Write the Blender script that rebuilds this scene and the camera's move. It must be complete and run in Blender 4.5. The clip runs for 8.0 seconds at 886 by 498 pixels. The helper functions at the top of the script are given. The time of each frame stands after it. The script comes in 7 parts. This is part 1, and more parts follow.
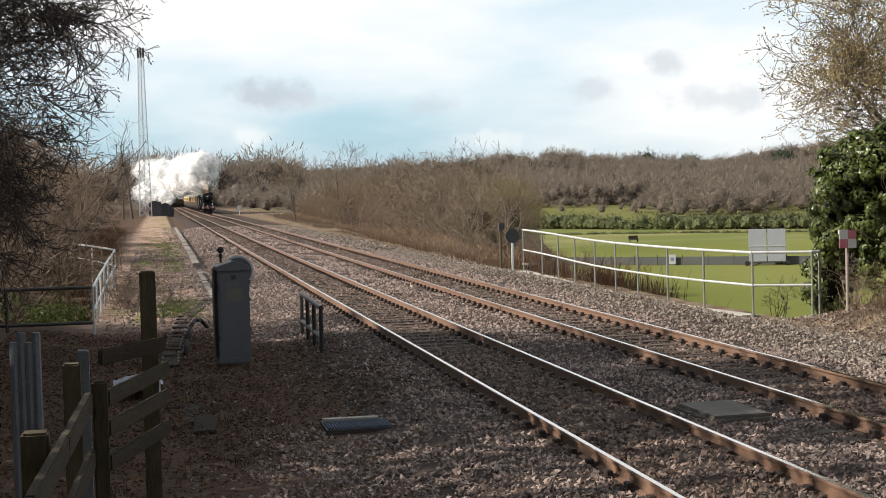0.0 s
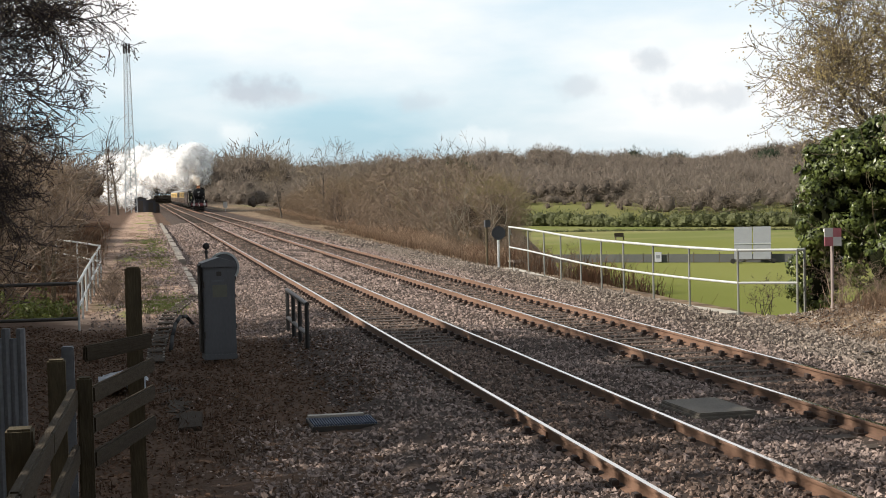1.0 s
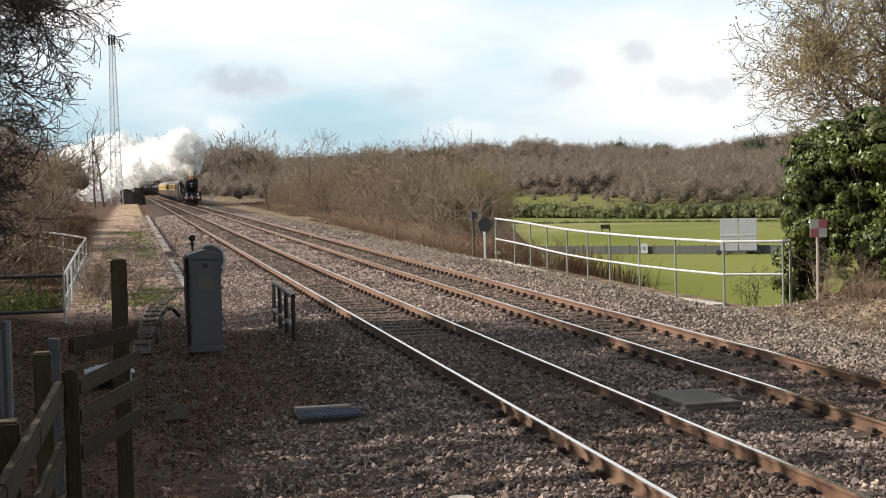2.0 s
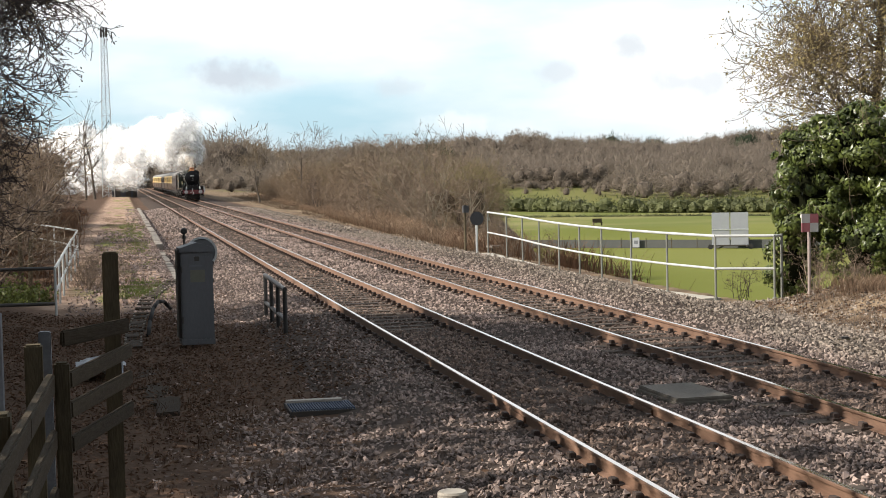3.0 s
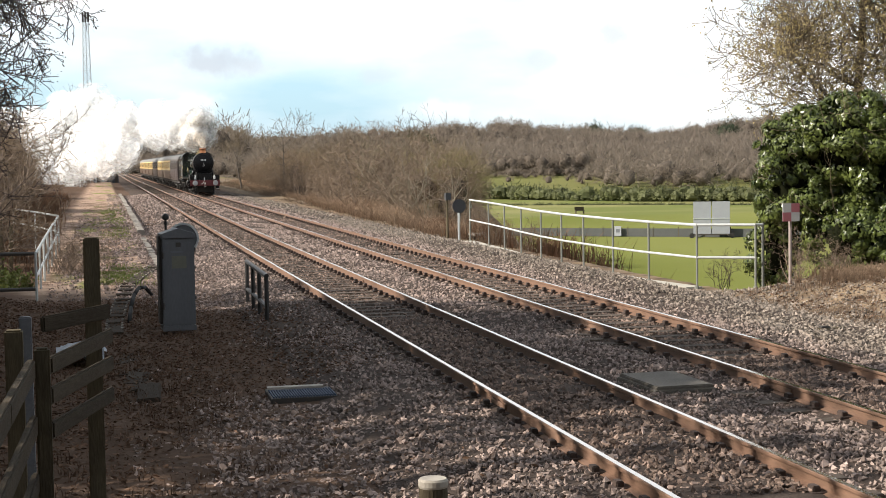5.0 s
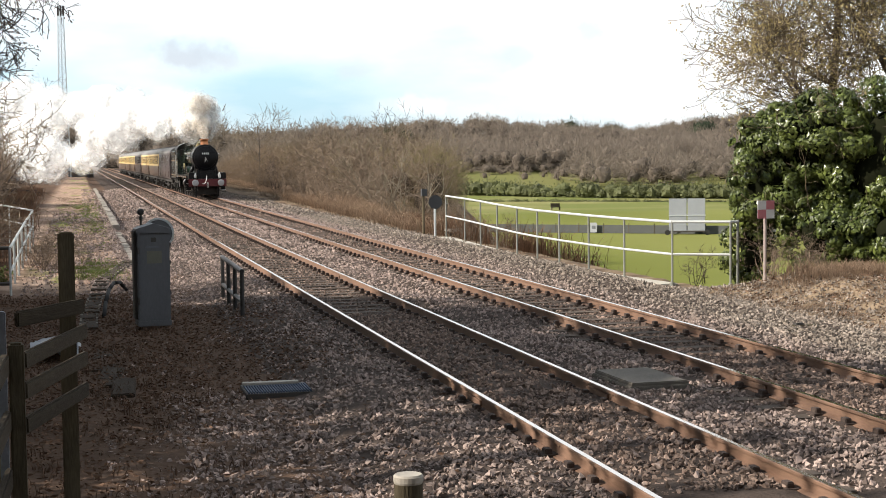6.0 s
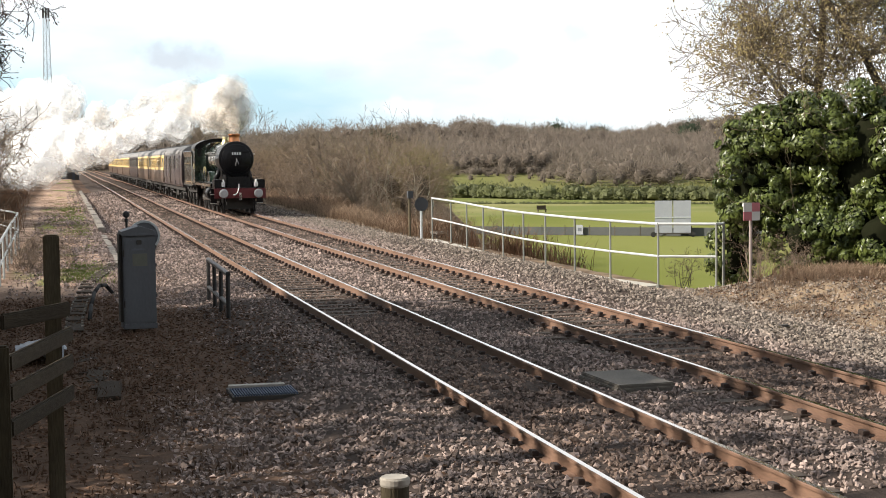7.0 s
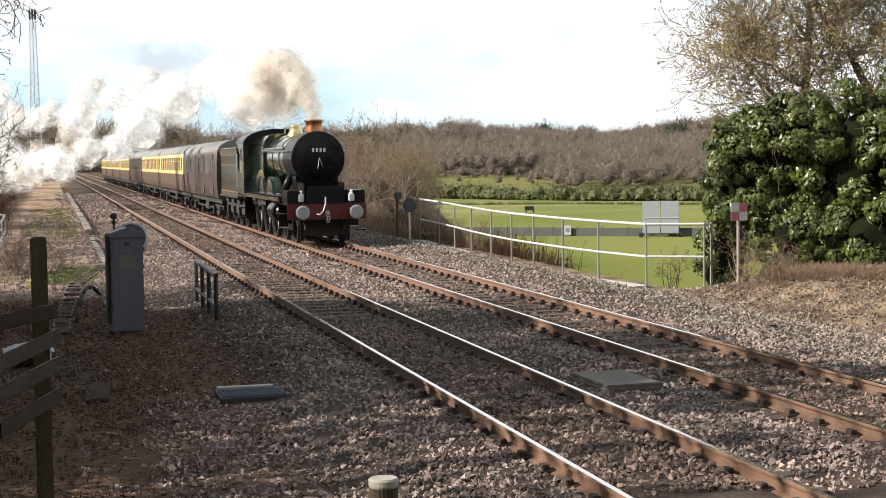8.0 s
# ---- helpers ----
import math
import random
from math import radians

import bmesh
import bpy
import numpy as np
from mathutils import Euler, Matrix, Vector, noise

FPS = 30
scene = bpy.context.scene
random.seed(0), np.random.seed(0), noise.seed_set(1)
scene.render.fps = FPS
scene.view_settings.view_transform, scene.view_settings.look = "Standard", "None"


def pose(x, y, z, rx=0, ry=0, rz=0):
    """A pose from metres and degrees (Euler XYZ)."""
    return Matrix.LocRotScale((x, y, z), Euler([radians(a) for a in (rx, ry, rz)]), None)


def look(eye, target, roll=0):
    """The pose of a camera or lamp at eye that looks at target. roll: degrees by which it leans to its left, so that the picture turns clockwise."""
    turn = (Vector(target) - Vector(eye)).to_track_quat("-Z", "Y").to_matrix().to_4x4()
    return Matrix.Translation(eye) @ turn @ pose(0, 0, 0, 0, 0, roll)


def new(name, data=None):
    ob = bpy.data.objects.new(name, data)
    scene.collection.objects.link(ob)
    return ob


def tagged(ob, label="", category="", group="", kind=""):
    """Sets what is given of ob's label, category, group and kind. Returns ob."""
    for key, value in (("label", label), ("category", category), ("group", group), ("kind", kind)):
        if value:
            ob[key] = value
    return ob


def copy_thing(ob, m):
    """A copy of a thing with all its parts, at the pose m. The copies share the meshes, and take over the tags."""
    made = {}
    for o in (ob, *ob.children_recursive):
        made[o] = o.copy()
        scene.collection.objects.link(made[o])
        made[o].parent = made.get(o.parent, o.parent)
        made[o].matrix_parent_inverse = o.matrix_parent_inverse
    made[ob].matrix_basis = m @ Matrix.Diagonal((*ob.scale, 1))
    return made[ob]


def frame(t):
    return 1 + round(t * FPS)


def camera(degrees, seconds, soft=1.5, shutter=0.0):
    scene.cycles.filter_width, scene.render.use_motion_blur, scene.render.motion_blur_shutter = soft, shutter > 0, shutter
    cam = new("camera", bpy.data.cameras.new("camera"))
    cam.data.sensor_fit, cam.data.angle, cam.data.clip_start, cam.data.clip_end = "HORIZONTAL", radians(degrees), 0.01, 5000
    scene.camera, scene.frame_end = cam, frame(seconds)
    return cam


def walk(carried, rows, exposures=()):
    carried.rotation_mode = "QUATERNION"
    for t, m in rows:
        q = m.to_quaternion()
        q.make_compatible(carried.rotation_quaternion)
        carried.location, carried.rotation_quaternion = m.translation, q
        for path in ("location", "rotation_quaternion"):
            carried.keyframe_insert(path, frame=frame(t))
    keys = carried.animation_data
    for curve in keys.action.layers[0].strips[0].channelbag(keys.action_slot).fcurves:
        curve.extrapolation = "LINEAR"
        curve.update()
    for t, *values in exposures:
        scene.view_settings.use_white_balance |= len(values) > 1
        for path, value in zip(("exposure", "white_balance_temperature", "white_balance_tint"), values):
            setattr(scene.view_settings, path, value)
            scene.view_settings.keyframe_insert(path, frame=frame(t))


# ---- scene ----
# The camera stands on a tripod beside the line and pans after the train.
# x runs across the line to the right, y along it, z = 0 is the top of the rails.
cam = camera(32.79, 8.0, soft=0.9)
EYE = Vector((0.0, 0.0, 2.695))
PAN = [  # seconds, degrees to the right of the line, tilt, roll
    (0.0, 10.626, -2.170, -1.531),
    (0.5, 10.913, -2.252, -1.497),
    (1.0, 11.154, -2.301, -1.355),
    (1.5, 11.419, -2.462, -1.410),
    (3.0, 11.967, -2.879, -1.236),
    (3.5, 12.009, -3.000, -1.242),
    (4.0, 12.099, -3.157, -1.140),
    (4.5, 12.280, -3.254, -1.038),
    (6.0, 13.556, -3.535, -0.639),
    (6.5, 13.883, -3.496, -0.659),
    (7.0, 14.082, -3.454, -0.665),
    (7.5, 14.246, -3.428, -0.751),
    (8.0, 14.536, -3.423, -0.806),
]


def aim(yaw, tilt):
    a, b = radians(yaw), radians(tilt)
    return EYE + Vector((math.sin(a) * math.cos(b), math.cos(a) * math.cos(b), math.sin(b)))


walk(cam, [(t, look(EYE, aim(yaw, tilt), roll)) for t, yaw, tilt, roll in PAN],
     exposures=[(0.0, 0.60), (1.5, 0.62), (3.5, 0.82), (8.0, 0.92)])

# ---- sky and sun ----
SUN_EL, SUN_AZ = 33.0, 270.0  # degrees above the horizon, clockwise from the line's direction
SUN_WAY = Vector((math.sin(radians(SUN_AZ)) * math.cos(radians(SUN_EL)),
                  math.cos(radians(SUN_AZ)) * math.cos(radians(SUN_EL)), math.sin(radians(SUN_EL))))
world = bpy.data.worlds.new("sky")
scene.world = world
world.use_nodes = True
wn, wl = world.node_tree.nodes, world.node_tree.links
sky = wn.new("ShaderNodeTexSky")
sky.sky_type, sky.sun_disc = "NISHITA", False
sky.sun_elevation, sky.sun_rotation = radians(SUN_EL), radians(SUN_AZ)
sky.air_density, sky.dust_density, sky.ozone_density = 1.0, 1.5, 1.0
w_co = wn.new("ShaderNodeTexCoord")
w_map = wn.new("ShaderNodeMapping")
w_map.inputs["Scale"].default_value = (3.4, 3.4, 11.0)
w_noise = wn.new("ShaderNodeTexNoise")
w_noise.inputs["Scale"].default_value = 1.0
w_noise.inputs["Detail"].default_value = 6.0
w_ramp = wn.new("ShaderNodeValToRGB")
w_ramp.color_ramp.elements[0].position, w_ramp.color_ramp.elements[0].color = 0.36, (0, 0, 0, 1)
w_ramp.color_ramp.elements[1].position, w_ramp.color_ramp.elements[1].color = 0.66, (1, 1, 1, 1)
w_mix = wn.new("ShaderNodeMixRGB")
w_mix.inputs["Color2"].default_value = (19.0, 18.8, 18.6, 1)
w_add = wn.new("ShaderNodeMixRGB")  # thin high haze over the whole sky
w_add.blend_type = "ADD"
w_add.inputs["Fac"].default_value = 1.0
w_add.inputs["Color2"].default_value = (5.3, 8.7, 11.0, 1)
wl.new(w_co.outputs["Generated"], w_map.inputs["Vector"])
wl.new(w_map.outputs["Vector"], w_noise.inputs["Vector"])
wl.new(w_noise.outputs["Fac"], w_ramp.inputs["Fac"])
wl.new(sky.outputs["Color"], w_add.inputs["Color1"])
wl.new(w_add.outputs["Color"], w_mix.inputs["Color1"])
# the cloud veil thickens above a clearer band near the horizon
w_xyz = wn.new("ShaderNodeSeparateXYZ")
w_band = wn.new("ShaderNodeMapRange")
w_band.inputs["From Min"].default_value, w_band.inputs["From Max"].default_value = 0.035, 0.16
w_band.inputs["To Min"].default_value, w_band.inputs["To Max"].default_value = -0.22, 0.65
w_sum = wn.new("ShaderNodeMath")
w_sum.operation, w_sum.use_clamp = "ADD", True
wl.new(w_co.outputs["Generated"], w_xyz.inputs["Vector"])
wl.new(w_xyz.outputs["Z"], w_band.inputs["Value"])
wl.new(w_ramp.outputs["Color"], w_sum.inputs[0])
wl.new(w_band.outputs["Result"], w_sum.inputs[1])
# and both haze and veil thin out towards the zenith, where the sky is clear
w_clear = wn.new("ShaderNodeMapRange")
w_clear.interpolation_type = "SMOOTHSTEP"
w_clear.inputs["From Min"].default_value, w_clear.inputs["From Max"].default_value = 0.16, 0.50
w_clear.inputs["To Min"].default_value, w_clear.inputs["To Max"].default_value = 1.0, 0.36
w_thin = wn.new("ShaderNodeMath")
w_thin.operation = "MULTIPLY"
wl.new(w_xyz.outputs["Z"], w_clear.inputs["Value"])
wl.new(w_sum.outputs["Value"], w_thin.inputs[0])
wl.new(w_clear.outputs["Result"], w_thin.inputs[1])
wl.new(w_thin.outputs["Value"], w_mix.inputs["Fac"])
wl.new(w_clear.outputs["Result"], w_add.inputs["Fac"])
# small soft clouds: direction, half width, half height, greyness and colour
w_last = w_mix.outputs["Color"]
w_rag = wn.new("ShaderNodeTexNoise")
w_rag.inputs["Scale"].default_value, w_rag.inputs["Detail"].default_value = 60.0, 6.0
wl.new(w_co.outputs["Generated"], w_rag.inputs["Vector"])
for way, wide, high, much, tint in (
        ((0.072, 0.9952, 0.0660), 0.040, 0.015, 0.75, (9.8, 10.6, 11.8)), ((0.105, 0.9935, 0.062), 0.03, 0.008, 0.45, (11.6, 12.4, 13.4)),
        ((0.3591, 0.9316, 0.0558), 0.045, 0.013, 0.6, (11.4, 12.4, 13.4)), ((0.2786, 0.9583, 0.0643), 0.03, 0.011, 0.6, (11.4, 12.4, 13.4)),
        ((0.33, 0.940, 0.080), 0.022, 0.009, 0.7, (11.2, 12.2, 13.2)), ((0.18, 0.982, 0.058), 0.03, 0.009, 0.5, (11.6, 12.6, 13.6)),
        ((0.06, 0.997, 0.040), 0.022, 0.010, 0.4, (20.5, 20.0, 19.4)), ((0.22, 0.975, 0.035), 0.03, 0.008, 0.3, (20.5, 20.0, 19.6)), ((0.44, 0.897, 0.040), 0.05, 0.010, 0.35, (20.5, 20.0, 19.6))):
    c = Vector(way).normalized()
    w_at = wn.new("ShaderNodeVectorMath")
    w_at.operation = "SUBTRACT"
    w_at.inputs[1].default_value = c
    w_size = wn.new("ShaderNodeVectorMath")
    w_size.operation = "MULTIPLY"
    w_size.inputs[1].default_value = (1 / wide, 1 / wide, 1 / high)
    w_len = wn.new("ShaderNodeVectorMath")
    w_len.operation = "LENGTH"
    w_edge = wn.new("ShaderNodeMath")
    w_edge.operation = "MULTIPLY_ADD"  # ragged rim
    w_edge.inputs[1].default_value = 1.9
    w_fall = wn.new("ShaderNodeMapRange")
    w_fall.interpolation_type = "SMOOTHSTEP"
    w_fall.inputs["From Min"].default_value, w_fall.inputs["From Max"].default_value = 1.95, 1.05
    w_fall.inputs["To Max"].default_value = much
    w_put = wn.new("ShaderNodeMixRGB")
    w_put.inputs["Color2"].default_value = (*tint, 1)
    wl.new(w_co.outputs["Generated"], w_at.inputs[0])
    wl.new(w_at.outputs["Vector"], w_size.inputs[0])
    wl.new(w_size.outputs["Vector"], w_len.inputs[0])
    wl.new(w_rag.outputs["Fac"], w_edge.inputs[0])
    wl.new(w_len.outputs["Value"], w_edge.inputs[2])
    wl.new(w_edge.outputs["Value"], w_fall.inputs["Value"])
    wl.new(w_fall.outputs["Result"], w_put.inputs["Fac"])
    wl.new(w_last, w_put.inputs["Color1"])
    w_last = w_put.outputs["Color"]
wl.new(w_last, wn["Background"].inputs["Color"])
wn["Background"].inputs["Strength"].default_value = 0.038

sun = new("sun", bpy.data.lights.new("sun", "SUN"))
sun.data.energy, sun.data.angle, sun.data.color = 5.0, radians(0.6), (1.0, 0.93, 0.82)
sun.matrix_world = look((0, 0, 60), Vector((0, 0, 60)) - SUN_WAY)
scene.cycles.transparent_max_bounces = 24
# ---- materials ----
def mat(name, c1, c2=None, rough=0.8, metal=0.0, scale=4.0, fine=40.0, mix=0.6, bump=0.0, bump_scale=60.0,
        vary=0.0, island=False, spec=0.5, stretch=(1, 1, 1), clear=0.0, depth=0.02):
    """Two colours mixed by coarse and fine noise, with bump, and per-object or per-island lightness."""
    m = bpy.data.materials.new(name)
    m.use_nodes = True
    n, l = m.node_tree.nodes, m.node_tree.links
    b = n["Principled BSDF"]
    b.inputs["Roughness"].default_value, b.inputs["Metallic"].default_value = rough, metal
    b.inputs["Specular IOR Level"].default_value = spec
    if clear:
        b.inputs["Coat Weight"].default_value, b.inputs["Coat Roughness"].default_value = clear, 0.12
    c2 = c2 or tuple(v * 0.75 for v in c1)
    co = n.new("ShaderNodeTexCoord")
    mp = n.new("ShaderNodeMapping")
    mp.inputs["Scale"].default_value = stretch
    l.new(co.outputs["Object"], mp.inputs["Vector"])
    a, f = n.new("ShaderNodeTexNoise"), n.new("ShaderNodeTexNoise")
    a.inputs["Scale"].default_value, a.inputs["Detail"].default_value = scale, 5.0
    f.inputs["Scale"].default_value, f.inputs["Detail"].default_value = fine, 3.0
    l.new(mp.outputs["Vector"], a.inputs["Vector"])
    l.new(mp.outputs["Vector"], f.inputs["Vector"])
    mid = n.new("ShaderNodeMix")
    mid.inputs["Factor"].default_value = 0.45
    l.new(a.outputs["Fac"], mid.inputs["A"])
    l.new(f.outputs["Fac"], mid.inputs["B"])
    rng = n.new("ShaderNodeMapRange")
    rng.inputs["From Min"].default_value, rng.inputs["From Max"].default_value = 0.5 - 0.22 / max(mix, 0.05) * 0.6, 0.5 + 0.22 / max(mix, 0.05) * 0.6
    l.new(mid.outputs["Result"], rng.inputs["Value"])
    col = n.new("ShaderNodeMixRGB")
    col.inputs["Color1"].default_value, col.inputs["Color2"].default_value = (*c1, 1), (*c2, 1)
    l.new(rng.outputs["Result"], col.inputs["Fac"])
    out = col.outputs["Color"]
    if vary:
        if island:
            r = n.new("ShaderNodeNewGeometry").outputs["Random Per Island"]
        else:
            r = n.new("ShaderNodeObjectInfo").outputs["Random"]
        h = n.new("ShaderNodeHueSaturation")
        v = n.new("ShaderNodeMapRange")
        v.inputs["To Min"].default_value, v.inputs["To Max"].default_value = 1 - vary, 1 + vary
        l.new(r, v.inputs["Value"])
        l.new(v.outputs["Result"], h.inputs["Value"])
        l.new(out, h.inputs["Color"])
        out = h.outputs["Color"]
    l.new(out, b.inputs["Base Color"])
    rr = n.new("ShaderNodeMapRange")
    rr.inputs["To Min"].default_value, rr.inputs["To Max"].default_value = max(0.02, rough - 0.12), min(1, rough + 0.12)
    l.new(f.outputs["Fac"], rr.inputs["Value"])
    l.new(rr.outputs["Result"], b.inputs["Roughness"])
    if bump:
        k = n.new("ShaderNodeTexNoise")
        k.inputs["Scale"].default_value, k.inputs["Detail"].default_value = bump_scale, 4.0
        l.new(mp.outputs["Vector"], k.inputs["Vector"])
        u = n.new("ShaderNodeBump")
        u.inputs["Strength"].default_value, u.inputs["Distance"].default_value = bump, depth
        l.new(k.outputs["Fac"], u.inputs["Height"])
        l.new(u.outputs["Normal"], b.inputs["Normal"])
    return m


def leafy(name, c1, c2, rough=0.5, vary=0.3, scale=0.6, glow=0.25, shine=0.35, bump=0.0, bump_scale=2.0, depth=0.02):
    """A leaf or twig: noise-mixed, varied by island, partly translucent."""
    m = mat(name, c1, c2, rough=rough, scale=scale, fine=6.0, vary=vary, island=True, spec=shine, bump=bump, bump_scale=bump_scale, depth=depth)
    n, l = m.node_tree.nodes, m.node_tree.links
    if glow:
        t = n.new("ShaderNodeBsdfTranslucent")
        src = n["Principled BSDF"].inputs["Base Color"].links[0].from_socket
        l.new(src, t.inputs["Color"])
        x = n.new("ShaderNodeMixShader")
        x.inputs["Fac"].default_value = glow
        l.new(n["Principled BSDF"].outputs["BSDF"], x.inputs[1])
        l.new(t.outputs["BSDF"], x.inputs[2])
        l.new(x.outputs["Shader"], n["Material Output"].inputs["Surface"])
    return m


# bed colour well below the stones', to deepen the shade in their gaps
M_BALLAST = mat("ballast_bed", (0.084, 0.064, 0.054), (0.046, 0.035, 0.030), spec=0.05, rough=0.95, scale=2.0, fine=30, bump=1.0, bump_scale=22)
M_STONE = mat("ballast_stone", (0.335, 0.258, 0.226), (0.165, 0.128, 0.113), spec=0.15, rough=0.9, scale=1.5, fine=30, vary=0.55, island=True, bump=0.3)
M_STONE_OB = mat("ballast_stone_single", (0.335, 0.258, 0.226), (0.165, 0.128, 0.113), spec=0.15, rough=0.9, scale=1.5, fine=30, vary=0.55, bump=0.3)
def soil_between_rails(m, centres):
    """Brown brake dust and mud between the rails of each track."""
    n, l = m.node_tree.nodes, m.node_tree.links
    b = n["Principled BSDF"].inputs["Base Color"]
    co, xyz = n.new("ShaderNodeTexCoord"), n.new("ShaderNodeSeparateXYZ")
    l.new(co.outputs["Object"], xyz.inputs["Vector"])
    for c in centres:
        k = n.new("ShaderNodeMath")
        k.operation = "SUBTRACT"
        k.inputs[1].default_value = c
        a = n.new("ShaderNodeMath")
        a.operation = "ABSOLUTE"
        r = n.new("ShaderNodeMapRange")
        r.interpolation_type = "SMOOTHSTEP"
        r.inputs["From Min"].default_value, r.inputs["From Max"].default_value = 1.15, 0.55
        r.inputs["To Max"].default_value = 0.75
        mix = n.new("ShaderNodeMixRGB")
        mix.blend_type = "MULTIPLY"
        mix.inputs["Color2"].default_value = (0.66, 0.60, 0.54, 1)
        l.new(xyz.outputs["X"], k.inputs[0])
        l.new(k.outputs["Value"], a.inputs[0])
        l.new(a.outputs["Value"], r.inputs["Value"])
        l.new(r.outputs["Result"], mix.inputs["Fac"])
        l.new(b.links[0].from_socket, mix.inputs["Color1"])
        l.new(mix.outputs["Color"], b)
    # clean grey stone on the east shoulder
    r = n.new("ShaderNodeMapRange")
    r.inputs["From Min"].default_value, r.inputs["From Max"].default_value = 9.9, 11.0
    mix = n.new("ShaderNodeMixRGB")
    mix.blend_type = "MULTIPLY"
    mix.inputs["Color2"].default_value = (0.80, 0.86, 0.82, 1)
    l.new(xyz.outputs["X"], r.inputs["Value"])
    l.new(r.outputs["Result"], mix.inputs["Fac"])
    l.new(b.links[0].from_socket, mix.inputs["Color1"])
    l.new(mix.outputs["Color"], b)
    return m


soil_between_rails(M_STONE, (5.111, 8.584))
M_RUST = mat("rusty_rail", (0.19, 0.105, 0.066), (0.11, 0.064, 0.043), rough=0.75, scale=3, fine=60, bump=0.15, stretch=(1, 0.15, 1))
M_HEAD = mat("polished_rail_head", (0.70, 0.67, 0.64), (0.55, 0.51, 0.48), rough=0.16, metal=1.0, scale=3, fine=80, stretch=(6, 0.1, 1))
M_CHAIR = mat("rusty_chair", (0.055, 0.034, 0.026), (0.035, 0.024, 0.020), rough=0.85, scale=9, bump=0.3, vary=0.2)
M_SLEEPER = mat("sleeper_concrete", (0.105, 0.082, 0.066), (0.064, 0.05, 0.04), spec=0.2, rough=0.9, scale=4, fine=35, bump=0.3, vary=0.2)
M_CONCRETE = mat("concrete", (0.46, 0.43, 0.37), (0.30, 0.27, 0.23), rough=0.9, scale=2.5, fine=40, bump=0.3, vary=0.12)
M_MOSSY = mat("mossy_concrete", (0.066, 0.051, 0.039), (0.040, 0.031, 0.025), spec=0.1, rough=0.95, scale=3, fine=30, bump=0.4)
M_GALV = mat("galvanised_steel", (0.62, 0.64, 0.65), (0.48, 0.50, 0.52), rough=0.42, metal=0.55, scale=8, fine=50)
M_WHITE = mat("pale_rail_paint", (0.47, 0.48, 0.47), (0.36, 0.37, 0.36), rough=0.5, scale=6, fine=60)
M_WOOD = mat("weathered_wood", (0.105, 0.085, 0.054), (0.052, 0.042, 0.028), spec=0.15, rough=0.9, scale=3, fine=24, stretch=(3, 3, 0.5), bump=0.4, bump_scale=30, vary=0.2)
M_WOODX = mat("weathered_board", (0.060, 0.047, 0.032), (0.030, 0.023, 0.017), spec=0.15, rough=0.9, scale=3, fine=24, stretch=(0.6, 3, 3), bump=0.4, bump_scale=30, vary=0.2)
M_CABINET = mat("grey_cabinet_paint", (0.115, 0.116, 0.125), (0.082, 0.083, 0.09), rough=0.55, scale=2.2, fine=30, stretch=(1, 1, 0.35), bump=0.05)
M_HUT = mat("blue_grey_hut", (0.06, 0.066, 0.08), (0.042, 0.046, 0.056), rough=0.7, scale=1.5, fine=12)
M_BLACK = mat("black_paint", (0.014, 0.014, 0.015), (0.025, 0.022, 0.020), rough=0.5, scale=3, fine=40)
M_DARKMETAL = mat("dark_metal", (0.045, 0.042, 0.04), (0.075, 0.062, 0.052), rough=0.6, metal=0.3, scale=6, fine=50)
M_RED = mat("sign_red", (0.40, 0.12, 0.135), (0.33, 0.10, 0.115), rough=0.45, scale=5)
M_SIGNWHITE = mat("sign_white", (0.50, 0.49, 0.47), (0.42, 0.41, 0.39), rough=0.45, scale=5)
M_SIGNPOST = mat("faded_pink_post", (0.29, 0.235, 0.215), (0.21, 0.17, 0.155), rough=0.7, scale=5, fine=40)
M_SIGNDARK = mat("dark_sign_back", (0.055, 0.058, 0.066), (0.038, 0.040, 0.046), rough=0.6, scale=5)
M_SIGNGREY = mat("sign_back_grey", (0.13, 0.14, 0.16), (0.10, 0.105, 0.12), rough=0.5, scale=5)
M_RUBBER = mat("dull_black_plastic", (0.012, 0.012, 0.013), (0.02, 0.019, 0.018), rough=0.85, scale=8, spec=0.15)
M_RAILPOST = mat("weathered_rail_post", (0.20, 0.205, 0.185), (0.13, 0.13, 0.115), rough=0.7, scale=5, fine=40, stretch=(1, 1, 0.3))
M_BLUE = mat("blue_grating", (0.035, 0.062, 0.120), (0.022, 0.036, 0.070), rough=0.7, metal=0.0, scale=6)
M_TIMBER_PALE = mat("pale_plank", (0.42, 0.38, 0.33), (0.30, 0.265, 0.225), rough=0.85, scale=4, fine=30, stretch=(0.6, 3, 3))
M_SCREEN = mat("sight_screen", (0.31, 0.32, 0.345), (0.25, 0.26, 0.285), rough=0.6, scale=1.2, fine=12)
M_BOUNDARY = mat("dark_boundary_netting", (0.055, 0.06, 0.06), (0.085, 0.085, 0.08), rough=0.9, scale=0.8, fine=8)
M_BARK = mat("bark", (0.115, 0.092, 0.072), (0.06, 0.048, 0.038), rough=0.95, scale=5, fine=40, stretch=(3, 3, 0.6), bump=0.5)
M_LICHEN = mat("lichened_bark", (0.26, 0.225, 0.17), (0.13, 0.11, 0.08), rough=0.95, scale=3, fine=30, stretch=(3, 3, 0.6), bump=0.4)
M_TWIG = leafy("dark_twig", (0.050, 0.034, 0.030), (0.028, 0.020, 0.018), rough=0.9, glow=0.0)
